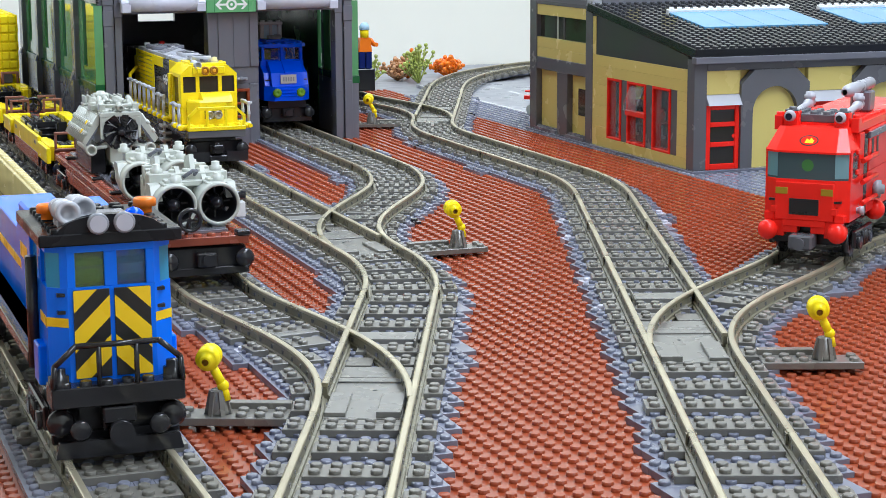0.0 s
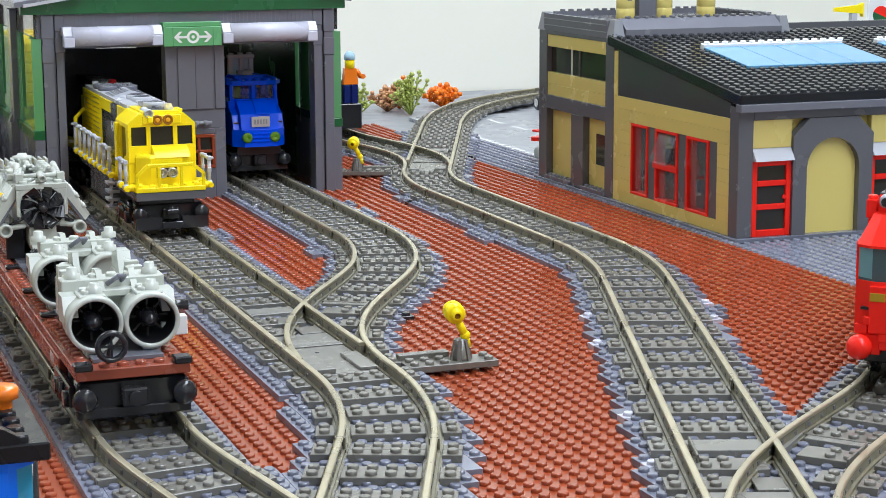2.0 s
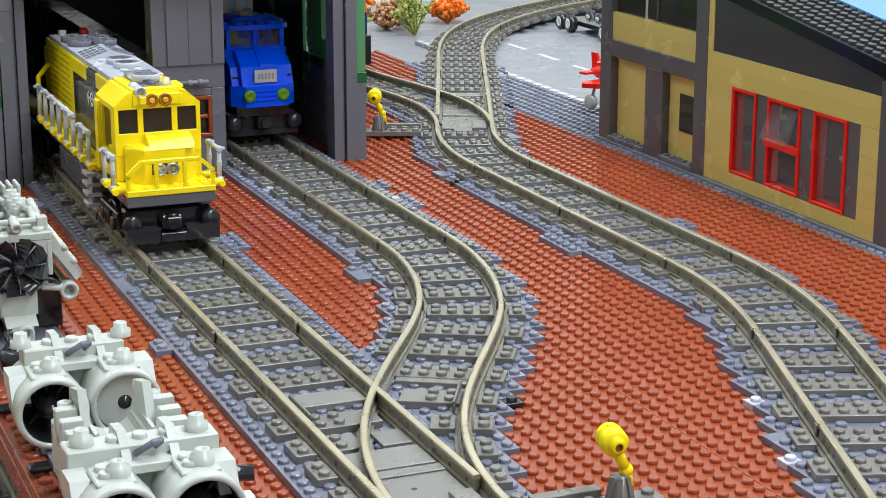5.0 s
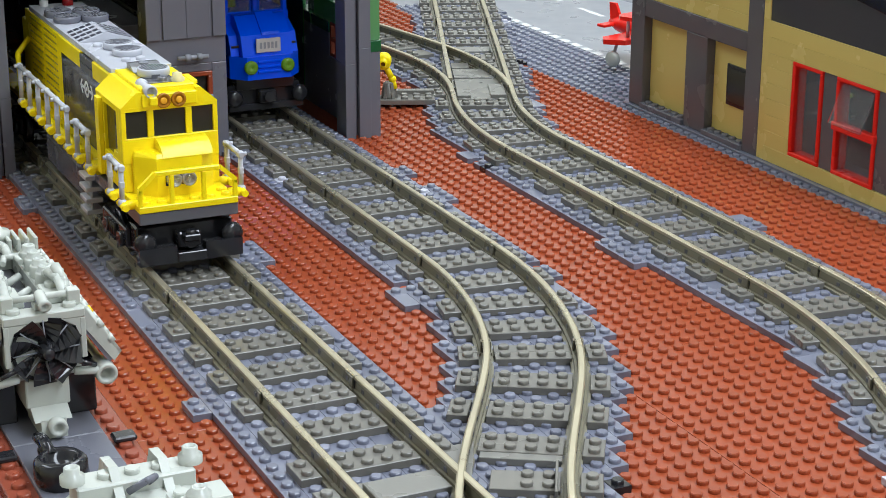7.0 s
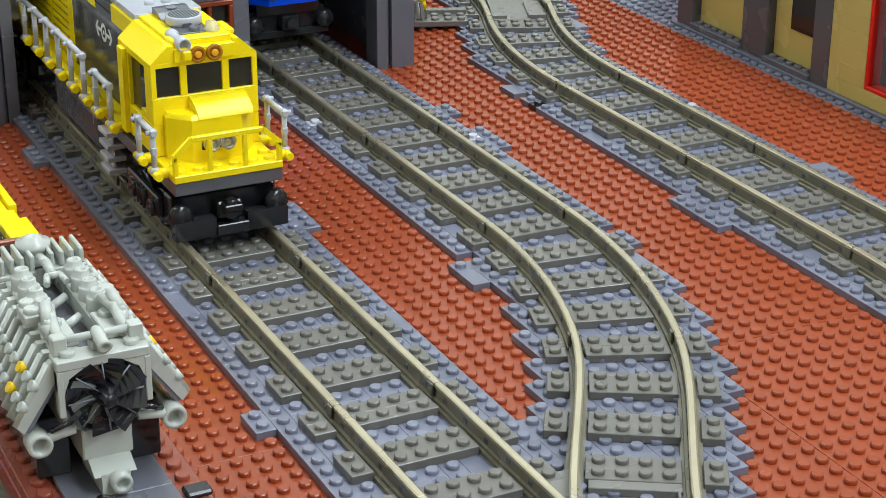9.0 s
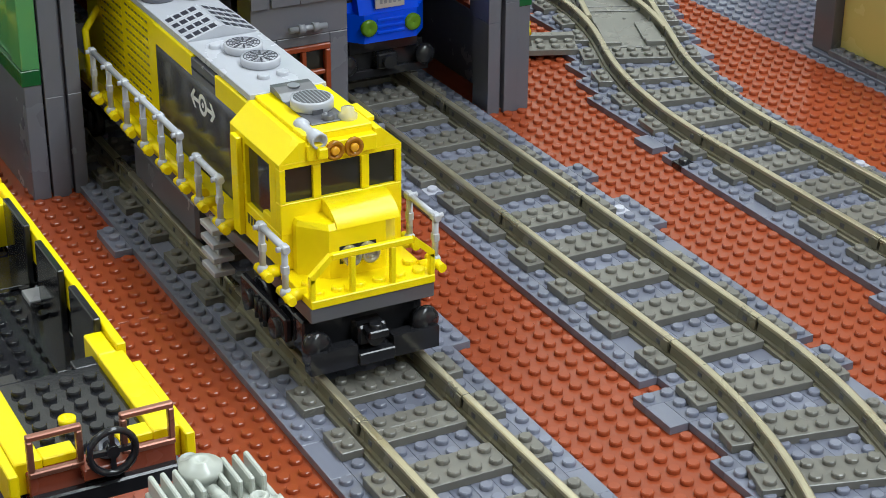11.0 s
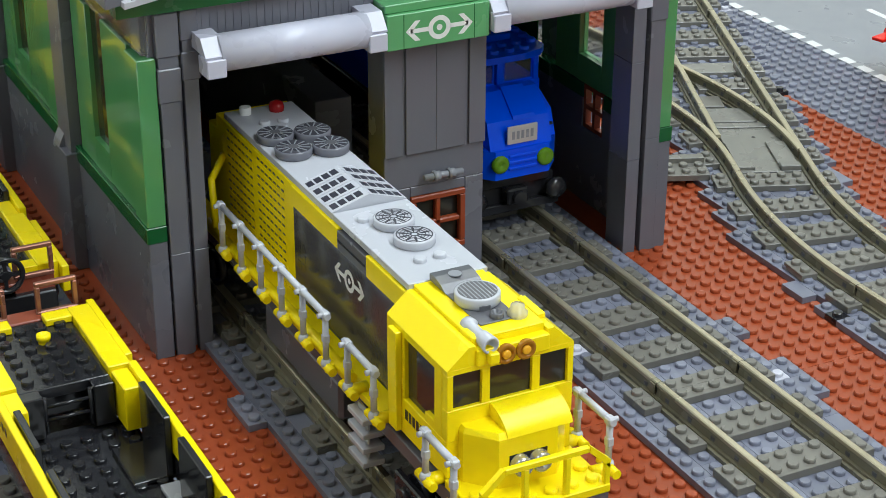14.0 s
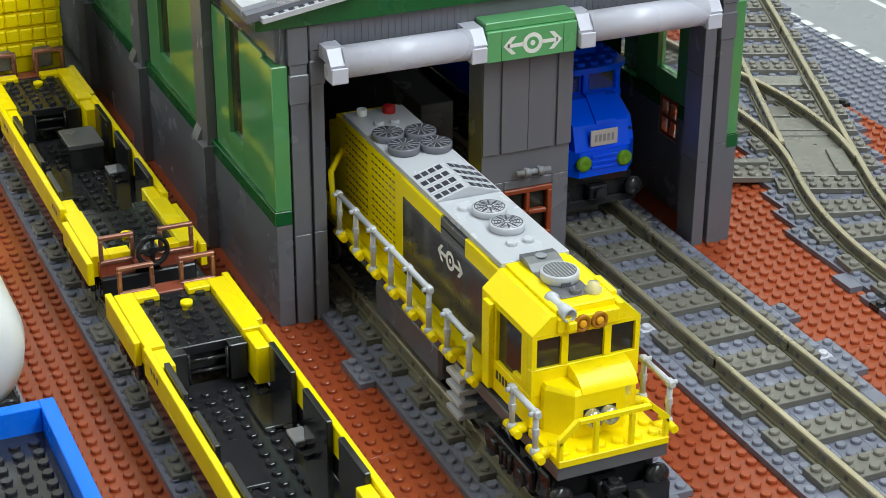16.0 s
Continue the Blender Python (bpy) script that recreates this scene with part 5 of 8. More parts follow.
yellow_locomotive()


CHROMEPLATE = plastic("silver_plate_plastic", (0.60, 0.60, 0.58), 0.25, 0.1, metal=0.2)
RSTUD = Shape().stud(0, 0, 0, 12).mesh("roof_stud", BLUE)


def blue_shunter():
    """Stands inside the east shed road, front at y = 51.7."""
    ob = thing("blue_shunter_locomotive", "bright blue toy locomotive with lime lamps inside the shed", "locomotive", 16.42, 51.7, 0)
    part("frame", Shape().cbox(-2.4, 1.0, 3.6, 2.4, 26, 4.6, 0.05), BLACK, ob)
    wheelset(ob, 4.6)
    wheelset(ob, 22)
    coupling(ob, 1.4, -1)
    low = [(-2.85, 3.0), (-2.85, 1.2), (-1.8, 0.0), (1.8, 0.0), (2.85, 1.2), (2.85, 3.0)]
    b = part("bumper", Shape().prism(low, "z", 4.6, 6.4), BLUE, ob)
    for z in (5.1, 5.5, 5.9):
        part("grille_bar", Shape().cbox(-0.95, -0.12, z, 0.95, 0.02, z + 0.2, 0.04), BLUE, b)
    for x in (-1.5, 1.5):
        part("lamp", Shape().lathe((x, 0.05, 5.6), (0, -1, 0), [(0, 0.55), (0.2, 0.55), (0.3, 0.42), (0.3, 0.22), (0.2, 0.001)], 20), LIME, b, "clear lime headlamp")
    n = part("bonnet", Shape().prism([(0.2, 6.4), (3.0, 6.4), (3.0, 9.3), (2.2, 9.3), (0.7, 8.0)], "x", -2.05, 2.05).prism([(1.0, 6.4), (3.0, 6.4), (3.0, 8.6), (1.6, 7.9)], "x", -2.75, -2.08).prism([(1.0, 6.4), (3.0, 6.4), (3.0, 8.6), (1.6, 7.9)], "x", 2.08, 2.75), BLUE, ob)
    part("bonnet_panel", Shape().prism([(0.55, 7.98), (0.7, 8.2), (2.2, 9.5), (2.6, 9.5), (2.6, 9.3), (2.2, 9.3), (0.7, 8.0)], "x", -0.35, 1.1), BLUE, n, "raised bonnet panel")
    for x in (-2.3, 2.3):
        part("cheek_slot", Shape().box(x - 0.35, 1.15, 7.0, x + 0.35, 1.35, 7.15), PRINTBLACK, n)
    p = part("nose_plate", Shape().cbox(-1.0, 0.05, 6.7, 1.0, 0.2, 7.8, 0.03), CHROMEPLATE, n, "light grey plate with dark bars")
    for x in (-0.62, -0.31, 0.0, 0.31, 0.62):
        part("plate_bar", Shape().box(x - 0.09, 0.03, 7.0, x + 0.09, 0.05, 7.5), FANGREY, p)
    c = part("cab", Shape().cbox(-2.75, 3.0, 4.6, 2.75, 9.0, 9.3, 0.05), BLUE, ob)
    for x0, x1 in ((-2.6, -2.25), (-0.2, 0.2), (2.25, 2.6)):
        part("window_post", Shape().cbox(x0, 2.9, 9.3, x1, 3.3, 11.0, 0.04), BLUE, c)
    for x in (-1.3, 1.3):
        f = part("pane", Shape().box(x - 0.95, 3.2, 9.35, x + 0.95, 3.25, 10.95), CLEAR, c)
        part("pane_frame", Shape().cbox(x - 1.0, 3.1, 9.3, x + 1.0, 3.22, 9.42, 0.02).cbox(x - 1.0, 3.1, 10.85, x + 1.0, 3.22, 10.97, 0.02).cbox(x - 1.0, 3.1, 9.42, x - 0.9, 3.22, 10.85, 0.02).cbox(x + 0.9, 3.1, 9.42, x + 1.0, 3.22, 10.85, 0.02), BLUE, f)
    for sx in (-1, 1):
        a, q = sorted((sx * 2.5, sx * 2.9))
        part("cab_side", Shape().cbox(a - 0.2 * sx, 6.6, 9.3, q - 0.2 * sx, 7.4, 11.0, 0.04).cbox(a - 0.2 * sx, 8.5, 9.3, q - 0.2 * sx, 9.0, 11.0, 0.04), BLUE, c)
    part("cab_seat", Shape().cbox(-1.9, 5.6, 9.3, -0.7, 6.6, 10.6, 0.1), LIME, c, "lime shape inside the cab")
    arc = [(-2.95, 3.0), (-2.4, 2.4), (-1.2, 2.05), (1.2, 2.05), (2.4, 2.4), (2.95, 3.0), (2.95, 8.8), (-2.95, 8.8)]
    r = part("cab_roof", Shape().prism(arc, "z", 11.0, 11.4), BLUE, c)
    for i in range(6):
        for j in range(6):
            if not (1 <= i <= 4 and 2 <= j <= 4) and (j > 0 or 1 <= i <= 4):
                part("roof_stud", RSTUD, BLUE, r).location = ((-2.5 + i) * U, (2.8 + j) * U, 11.4 * U)
    part("roof_hatch", Shape().cbox(-1.6, 4.6, 11.4, 1.6, 7.6, 11.8, 0.05), BLUE, r)
    part("hatch_gear", Shape().cyl((-0.6, 5.4, 12.0), (0.5, 5.2, 12.0), 0.3, n=12).cyl((0.3, 6.2, 11.8), (0.3, 6.2, 12.3), 0.4, n=12).cbox(-0.9, 6.0, 11.8, -0.2, 6.8, 12.2, 0.04), FANGREY, r, "grey roof fittings")
    part("light_bar", Shape().cbox(-1.4, 8.0, 11.4, -0.9, 8.7, 13.4, 0.08).cbox(0.9, 8.0, 11.4, 1.4, 8.7, 13.4, 0.08).cbox(-0.2, 8.0, 11.4, 0.2, 8.7, 13.4, 0.08).cbox(-1.5, 7.9, 13.4, 1.5, 8.8, 13.8, 0.08).studs(-1.5, 7.85, 1.5, 8.85, 13.8), LIGHT, r, "light grey roof housing")
    part("housing_pane", Shape().box(-0.9, 8.3, 11.4, -0.2, 8.36, 13.4).box(0.2, 8.3, 11.4, 0.9, 8.36, 13.4), SKYPANE, r)
    part("rear_hood", Shape().cbox(-2.2, 9.0, 4.6, 2.2, 25, 10, 0.06), BLUE, ob)


blue_shunter()


LIMEPANE = plastic("lime_tinted_pane", (0.22, 0.36, 0.10), 0.05, 0.3, trans=0.7, bump=0)
TEALPANE = plastic("teal_tinted_pane", (0.10, 0.24, 0.40), 0.05, 0.3, trans=0.7, bump=0)
CORNERTEAL = plastic("teal_corner_pane", (0.05, 0.36, 0.62), 0.08, 0.1, trans=0.2, bump=0)
TRAINBLACK = plastic("worn_black_plastic", (0.012, 0.012, 0.014), 0.3, 0.15, gloss=0.2)
TEAL = plastic("teal_plastic", (0.03, 0.60, 0.62), 0.2)
LIMESEAT = plastic("lime_plastic", (0.30, 0.62, 0.02), 0.25, 0.15)


CABBLUE = plastic("cab_blue_plastic", (0.012, 0.18, 1.0), 0.2, 0.05, gloss=0.3)


def hazard_locomotive():
    """The blue locomotive with the striped front on the west storage road; front at y = -80."""
    ob = thing("blue_striped_locomotive", "blue toy locomotive with yellow and black chevron front and black roof", "locomotive", -28.3, -79.2, 0)
    part("frame", Shape().cbox(-2.8, 0.4, 3.9, 2.8, 34, 5.0, 0.05), BLACK, ob)
    wheelset(ob, 4.5)
    wheelset(ob, 28)
    coupling(ob, 0.8, -1)
    part("front_deck", Shape().cbox(-3.2, -0.9, 4.0, 3.2, 1.0, 5.0, 0.06).studs(-3, -0.9, 3, 0.1, 5.0), BLACK, ob)
    part("plough", Shape().prism([(-3.1, 1.5), (3.1, 1.5), (2.9, 2.3), (-2.9, 2.3)], "y", -0.7, -0.3), BLACK, ob)
    s = Shape().bar([(-3.1, -0.8, 5.0), (-3.0, -0.8, 6.1), (-2.0, -0.8, 7.0), (2.0, -0.8, 7.0), (3.0, -0.8, 6.1), (3.1, -0.8, 5.0)], 0.15)
    r = part("front_rail", s, BLACK, ob, "black front handrail")
    for x in (-0.9, 0.9):
        part("rail_post", Shape().cyl((x, -0.8, 5.0), (x, -0.8, 7.0), 0.13, n=8), BLACK, r)
    for sx in (-1, 1):
        part("corner_knob", Shape().lathe((sx * 2.75, -0.2, 5.0), (0, 0, 1), [(0, 0.5), (0.5, 0.5), (0.55, 0.34), (0.85, 0.34), (0.9, 0.001)], 16), BLACK, ob)
        part("frame_cylinder", Shape().lathe((sx * 1.9, -0.75, 2.9), (0, -1, 0), [(0, 0.5), (0.25, 0.5), (0.32, 0.36), (0.32, 0.001)], 16), BLACK, ob)
    part("front_coupler", Shape().cyl((0, -0.7, 2.7), (0, -1.5, 2.7), 0.62, n=18).cbox(-0.8, -0.9, 3.1, 0.8, 0.2, 3.9, 0.08), BLACK, ob)
    plan = [(-3.0, 7.5), (-3.0, 1.0), (-2.1, 0.25), (2.1, 0.25), (3.0, 1.0), (3.0, 7.5)]
    c = part("cab", Shape().prism(plan, "z", 5.0, 9.6), CABBLUE, ob)
    part("cab_head", Shape().prism(plan, "z", 11.3, 11.7), CABBLUE, c)
    for x0, x1 in ((-2.1, -1.7), (-0.3, 0.3), (1.7, 2.1)):
        part("window_post", Shape().cbox(x0, 0.25, 9.6, x1, 0.65, 11.3, 0.03), CABBLUE, c)
    for sx in (-1, 1):
        part("corner_post", Shape().prism([(sx * 2.1, 0.3), (sx * 2.4, 0.5), (sx * 2.3, 0.8), (sx * 2.0, 0.6)] if sx < 0 else [(sx * 2.0, 0.6), (sx * 2.3, 0.8), (sx * 2.4, 0.5), (sx * 2.1, 0.3)], "z", 9.6, 11.3), CABBLUE, c)
        part("corner_pane", Shape().prism([(sx * 2.4, 0.55), (sx * 2.95, 1.05), (sx * 2.88, 1.12), (sx * 2.33, 0.62)], "z", 9.6, 11.3), CORNERTEAL, c, "clear teal corner pane")
        part("front_pane", Shape().box(min(sx * 0.3, sx * 1.7), 0.45, 9.6, max(sx * 0.3, sx * 1.7), 0.5, 11.3), LIMEPANE if sx < 0 else TEALPANE, c, "clear tinted front pane")
        part("cab_seat", Shape().cbox(sx * 1.0 - 0.7, 1.4, 8.0, sx * 1.0 + 0.7, 2.0, 10.2 if sx < 0 else 9.9, 0.15).cbox(sx * 1.0 - 0.75, 1.0, 10.5, sx * 1.0 + 0.75, 1.6, 10.8, 0.05), LIMESEAT if sx < 0 else TEAL, c, "coloured seat behind the pane")
        a, b = sorted((sx * 2.6, sx * 3.0))
        for ya, yb in ((2.6, 3.4), (6.4, 7.5)):
            part("side_post", Shape().cbox(a, ya, 9.6, b, yb, 11.3, 0.03), CABBLUE, c)
        part("side_pane", Shape().box(sx * 2.8 - 0.02, 1.0, 9.6, sx * 2.8 + 0.02, 6.4, 11.3), CORNERTEAL, c)
        part("side_stripe", Shape().box(sx * 3.0 - 0.02, 1.05, 7.6, sx * 3.0 + 0.02, 3.2, 8.1), PRINTYEL, c, "yellow printed stripe")
        part("corner_stripe", Shape().prism([(sx * 2.1, 0.23), (sx * 3.02, 0.98), (sx * 3.0, 1.02), (sx * 2.1, 0.27)], "z", 7.7, 8.15), PRINTYEL, c)
    for x in (-2.35, 2.35):
        for z in (8.35, 9.2):
            part("corner_slot", Shape().box(x - 0.24, 0.34, z, x + 0.24, 0.62, z + 0.16), PRINTBLACK, c, "dark slot in the corner brick")
    # chevron panels
    for sx in (-1, 1):
        a, b = sorted((sx * 0.12, sx * 1.85))
        p = part("chevron_panel", Shape().cbox(a, 0.12, 5.2, b, 0.25, 9.5, 0.02), PRINTBLACK, c, "black and yellow chevron panel")
        for z in (4.6, 6.55, 8.5):
            pts = [(abs(0.12), z + 1.6), (1.85, z - 0.1), (1.85, z + 0.95), (0.12, z + 2.65)]
            # clip to the panel
            poly = pts
            for lim, keep in ((5.2, 1), (9.5, -1)):
                out = []
                for i in range(len(poly)):
                    u, w = poly[i], poly[(i + 1) % len(poly)]
                    iu, iw = (u[1] - lim) * keep >= 0, (w[1] - lim) * keep >= 0
                    if iu:
                        out.append(u)
                    if iu != iw:
                        t = (lim - u[1]) / (w[1] - u[1])
                        out.append((u[0] + (w[0] - u[0]) * t, lim))
                poly = out
            if len(poly) > 2:
                part("chevron", Shape().prism([(sx * q[0], q[1]) for q in poly], "y", 0.10, 0.122), PRINTYEL, p, "yellow diagonal band")
    r = part("cab_roof", Shape().cbox(-3.4, -0.2, 11.7, 3.4, 8.0, 12.3, 0.06).studs(-3, 0.8, -2, 7.8, 12.3).stud(-2.5, 0.3, 12.3).stud(2.5, 0.3, 12.3).studs(2, 0.8, 3, 7.8, 12.3).studs(-2, 5.8, 2, 7.8, 12.3).studs(-2, 0.8, 0, 5.8, 12.3).studs(0, 0.8, 2, 2.8, 12.3), TRAINBLACK, ob, "black studded cab roof")
    part("visor", Shape().prism([(2.5 * math.cos(k * math.pi / 10), 12.3 + 0.85 * math.sin(k * math.pi / 10)) for k in range(11)], "y", -0.15, 0.35), TRAINBLACK, r)
    for x in (-0.62, 0.62):
        part("headlight", Shape().lathe((x, -0.2, 12.75), (0, -1, 0), [(0, 0.5), (0.25, 0.52), (0.32, 0.46), (0.32, 0.001)], 20), FANGREY, r, "round light grey headlight")
        part("headlight_lens", Shape().cyl((x, -0.51, 12.75), (x, -0.535, 12.75), 0.41, n=20), DULLWHITE, r)
    for x, y in ((-1.95, 1.1), (-1.05, 2.2)):
        part("horn", Shape().lathe((x, y, 13.2), (0.05, -1, 0.03), [(-1.9, 0.001), (-1.9, 0.42), (-0.8, 0.42), (-0.75, 0.55), (-0.3, 0.55), (-0.25, 0.5), (0.5, 0.52), (0.62, 0.6), (0.9, 0.6), (0.92, 0.36), (0.5, 0.3), (0.5, 0.001)], 20)
             .cbox(x - 0.4, y - 0.2, 12.3, x + 0.4, y + 1.2, 12.8, 0.05), LIGHT, r, "light grey horn cylinder")
    for x, y in ((-2.4, 3.4), (2.4, 3.8)):
        part("orange_beacon", Shape().lathe((x, y, 12.5), (0, 0, 1), [(0, 0.36), (0.3, 0.36), (0.34, 0.58), (0.66, 0.58), (0.74, 0.5), (0.76, 0.001)], 18), ORANGE, r, "orange round beacon")
    part("blue_stud", Shape().lathe((1.5, 2.0, 12.3), (0, 0, 1), [(0, 0.5), (0.5, 0.5), (0.7, 0.3), (0.8, 0.001)], 16), BLUE, r)
    part("roof_plate", Shape().cbox(-0.3, 2.8, 12.3, 1.5, 5.2, 12.55, 0.05), SHEDGREY, r, "grey roof hatch")
    h = part("hood", Shape().cbox(-1.9, 7.5, 5.0, 1.9, 33, 9.4, 0.06), CABBLUE, ob)
    part("hood_cap", Shape().cbox(-2.3, 8.1, 7.4, 2.3, 16.0, 11.6, 0.15).prism([(16.0, 9.4), (18.5, 9.4), (16.0, 11.5)], "x", -2.2, 2.2), CABBLUE, h)
    for sx in (-1, 1):
        part("hood_stripe", Shape().prism([(8.4, 7.6), (9.6, 7.6), (11.2, 9.4), (10.0, 9.4)], "x", sx * 2.3 - 0.02, sx * 2.3 + 0.02).box(sx * 2.3 - 0.02, 11.2, 8.6, sx * 2.3 + 0.02, 15.8, 9.4), PRINTYEL, h, "yellow printed stripe")
    part("hood_band", Shape().box(-1.93, 9, 7.2, 1.93, 30, 7.7), PRINTYEL, h, "yellow stripe along the hood")
    part("walkway", Shape().cbox(-3.2, 7.5, 4.4, 3.2, 34, 5.0, 0.05), BLACK, ob)
    for sx in (-1, 1):
        part("step", Shape().cbox(min(sx * 2.9, sx * 3.4), 1.8, 4.6, max(sx * 2.9, sx * 3.4), 3.4, 6.6, 0.08), CABBLUE, ob)
        part("grab_post", Shape().cyl((sx * 3.25, 4.2, 5.0), (sx * 3.25, 4.2, 10.6), 0.3), BLACK, ob)


hazard_locomotive()


HOSE = plastic("hose_grey_plastic", (0.40, 0.40, 0.45), 0.28)


CORNERGLASS = plastic("corner_pane_plastic", (0.16, 0.32, 0.36), 0.08, 0.04)
OLIVE = plastic("dull_yellow_lamp_plastic", (0.36, 0.24, 0.015), 0.12, 0.1)
LIMEDIM = plastic("dim_lime_plastic", (0.06, 0.19, 0.05), 0.12, 0.2)


def red_locomotive():
    ob = thing("red_fire_locomotive", "red toy fire-train locomotive with grey roof hoses and dark windscreen", "locomotive", 28.0, -48.8, 0, -46)
    part("frame", Shape().cbox(-2.6, 1.0, 2.7, 2.6, 26, 4.0, 0.06), BLACK, ob)
    wheelset(ob, 5.4)
    wheelset(ob, 21)
    part("coupler", Shape().cbox(-0.9, -0.9, 2.5, 0.9, 0.8, 3.6, 0.15).cyl((0, -0.9, 3.0), (0, -1.3, 3.0), 0.45), DARK, ob)
    part("front_skirt", Shape().cbox(-1.6, 0.2, 3.6, -0.5, 1.4, 4.6, 0.06).cbox(0.5, 0.2, 3.6, 1.6, 1.4, 4.6, 0.06), RED, ob)
    for x in (-2.6, 2.6):
        part("buffer", Shape().ball((x, -0.2, 3.8), 0.75, 20, 12).cyl((x, 0.2, 3.75), (x, 1.2, 3.75), 0.5), RED, ob, "red ball buffer")
    plan = [(-3.2, 25), (-3.2, 1.0), (-2.2, 0.3), (2.2, 0.3), (3.2, 1.0), (3.2, 25)]
    b = part("body", Shape().prism(plan, "z", 4.5, 7.6), RED, ob)
    part("nose_panel", Shape().cbox(-2.2, 0.05, 4.6, 2.2, 0.4, 7.4, 0.05).cbox(-1.6, 0.1, 4.1, 1.6, 0.4, 4.6, 0.04), RED, b)
    part("nose_grille", Shape().cbox(-1.1, 0.0, 5.0, 1.1, 0.08, 6.2, 0.02), PRINTBLACK, b, "black rectangular grille")
    for x in (-1.7, 1.7):
        part("nose_lamp", Shape().cbox(x - 0.45, 0.0, 6.5, x + 0.45, 0.08, 7.0, 0.02), OLIVE, b, "dull yellow lamp")
    part("windscreen", Shape().prism([(-3.1, 1.0), (-2.2, 0.45), (2.2, 0.45), (3.1, 1.0), (3.1, 3.6), (-3.1, 3.6)], "z", 7.6, 9.7), WINDSCREEN, ob, "grey-blue wrap-round windscreen")
    for sx in (-1, 1):
        part("screen_edge", Shape().prism([(sx * 3.2, 0.95), (sx * 3.2, 1.5), (sx * 3.05, 1.5), (sx * 3.05, 0.95)], "z", 7.6, 9.8), RED, ob)
        part("cab_side", Shape().cbox(min(sx * 2.6, sx * 3.2), 3.6, 7.6, max(sx * 2.6, sx * 3.2), 5.0, 10.8, 0.05).cbox(min(sx * 2.6, sx * 3.2), 6.6, 7.6, max(sx * 2.6, sx * 3.2), 25, 10.8, 0.05), RED, ob)
        part("door_gap", Shape().cbox(min(sx * 2.7, sx * 3.23), 5.0, 4.4, max(sx * 2.7, sx * 3.23), 6.0, 10.6, 0.03), BLACK, ob, "dark cab doorway")
        s = Shape()
        for z in (5.6, 7.2, 8.8):
            s.cyl((sx * 3.5, 3.4, z), (sx * 3.5, 8.0, z), 0.2, n=10)
        part("side_bar", s, RED, ob, "red grab bar")
        part("side_reel", Shape().lathe((sx * 3.2, 8.6, 6.0), (sx, 0, 0), [(0, 0.5), (0.2, 0.7), (0.5, 0.7), (0.55, 0.4), (0.8, 0.35), (0.8, 0.001)], 18), FANGREY, ob, "grey hose reel")
        for yk in (7.4, 9.0):
            part("side_slot", Shape().box(sx * 3.2 - 0.02, yk, 8.6, sx * 3.2 + 0.02, yk + 0.6, 10.0), PRINTBLACK, ob, "dark side window")
        for z in (7.9, 9.4):
            part("side_step", Shape().cbox(min(sx * 3.2, sx * 3.42), 2.2, z, max(sx * 3.2, sx * 3.42), 3.3, z + 0.35, 0.05), RED, ob)
        part("side_tank", Shape().ball((sx * 3.2, 9.2, 4.3), 0.8, 16, 10), RED, ob)
        part("gutter", Shape().cbox(min(sx * 3.2, sx * 3.45), 6.0, 10.2, max(sx * 3.2, sx * 3.45), 20, 10.7, 0.05), SHEDGREY, ob)
    low = [(-3.15, 0.75), (-2.25, 0.3), (2.25, 0.3), (3.15, 0.75), (3.15, 3.6), (-3.15, 3.6)]
    high = [(-2.55, 2.15), (-2.0, 1.9), (2.0, 1.9), (2.55, 2.15), (2.55, 3.6), (-2.55, 3.6)]
    part("brow", Shape().add([(*p, 9.7) for p in low] + [(*p, 11.3) for p in high], [tuple(range(6))[::-1], tuple(range(6, 12))] + [(i, (i + 1) % 6, 6 + (i + 1) % 6, 6 + i) for i in range(6)]), RED, ob)
    part("brow_lip", Shape().prism(low, "z", 9.55, 9.7), RED, ob)
    def badge(name, pts, lift, mat, parent, label=""):
        q = Shape()
        q.add([(p[0], 1.05 - lift + (p[1] - 10.45), p[1] + lift) for p in pts], [tuple(range(len(pts)))])
        return part(name, q, mat, parent, label)
    ring = [(0.72 * math.sin(k * math.pi / 9), 10.42 + 0.36 * math.cos(k * math.pi / 9)) for k in range(18)][::-1]
    e = badge("crest", ring, 0.01, PRINTBLACK, ob, "red badge with a black rim and a yellow flame")
    badge("crest_field", [(p[0] * 0.86, 10.42 + (p[1] - 10.42) * 0.82) for p in ring], 0.016, RED, e)
    badge("crest_mark", [(-0.3, 10.24), (0.32, 10.24), (0.4, 10.42), (0.12, 10.6), (0.05, 10.45), (-0.2, 10.55)], 0.022, PRINTYEL, e)
    for sx in (-1, 1):
        part("corner_slot", Shape().box(min(sx * 2.2, sx * 2.7), 0.2, 5.95, max(sx * 2.2, sx * 2.7), 0.75, 6.1), PRINTBLACK, ob, "dark slot in the nose corner")
        part("corner_brick", Shape().cbox(min(sx * 1.5, sx * 2.7), 0.25, 3.3, max(sx * 1.5, sx * 2.7), 1.6, 4.52, 0.05).cbox(min(sx * 2.25, sx * 3.0), 0.15, 4.5, max(sx * 2.25, sx * 3.0), 1.2, 5.1, 0.05).cbox(min(sx * 2.05, sx * 2.5), -0.05, 5.1, max(sx * 2.05, sx * 2.5), 0.5, 5.6, 0.04), RED, ob)
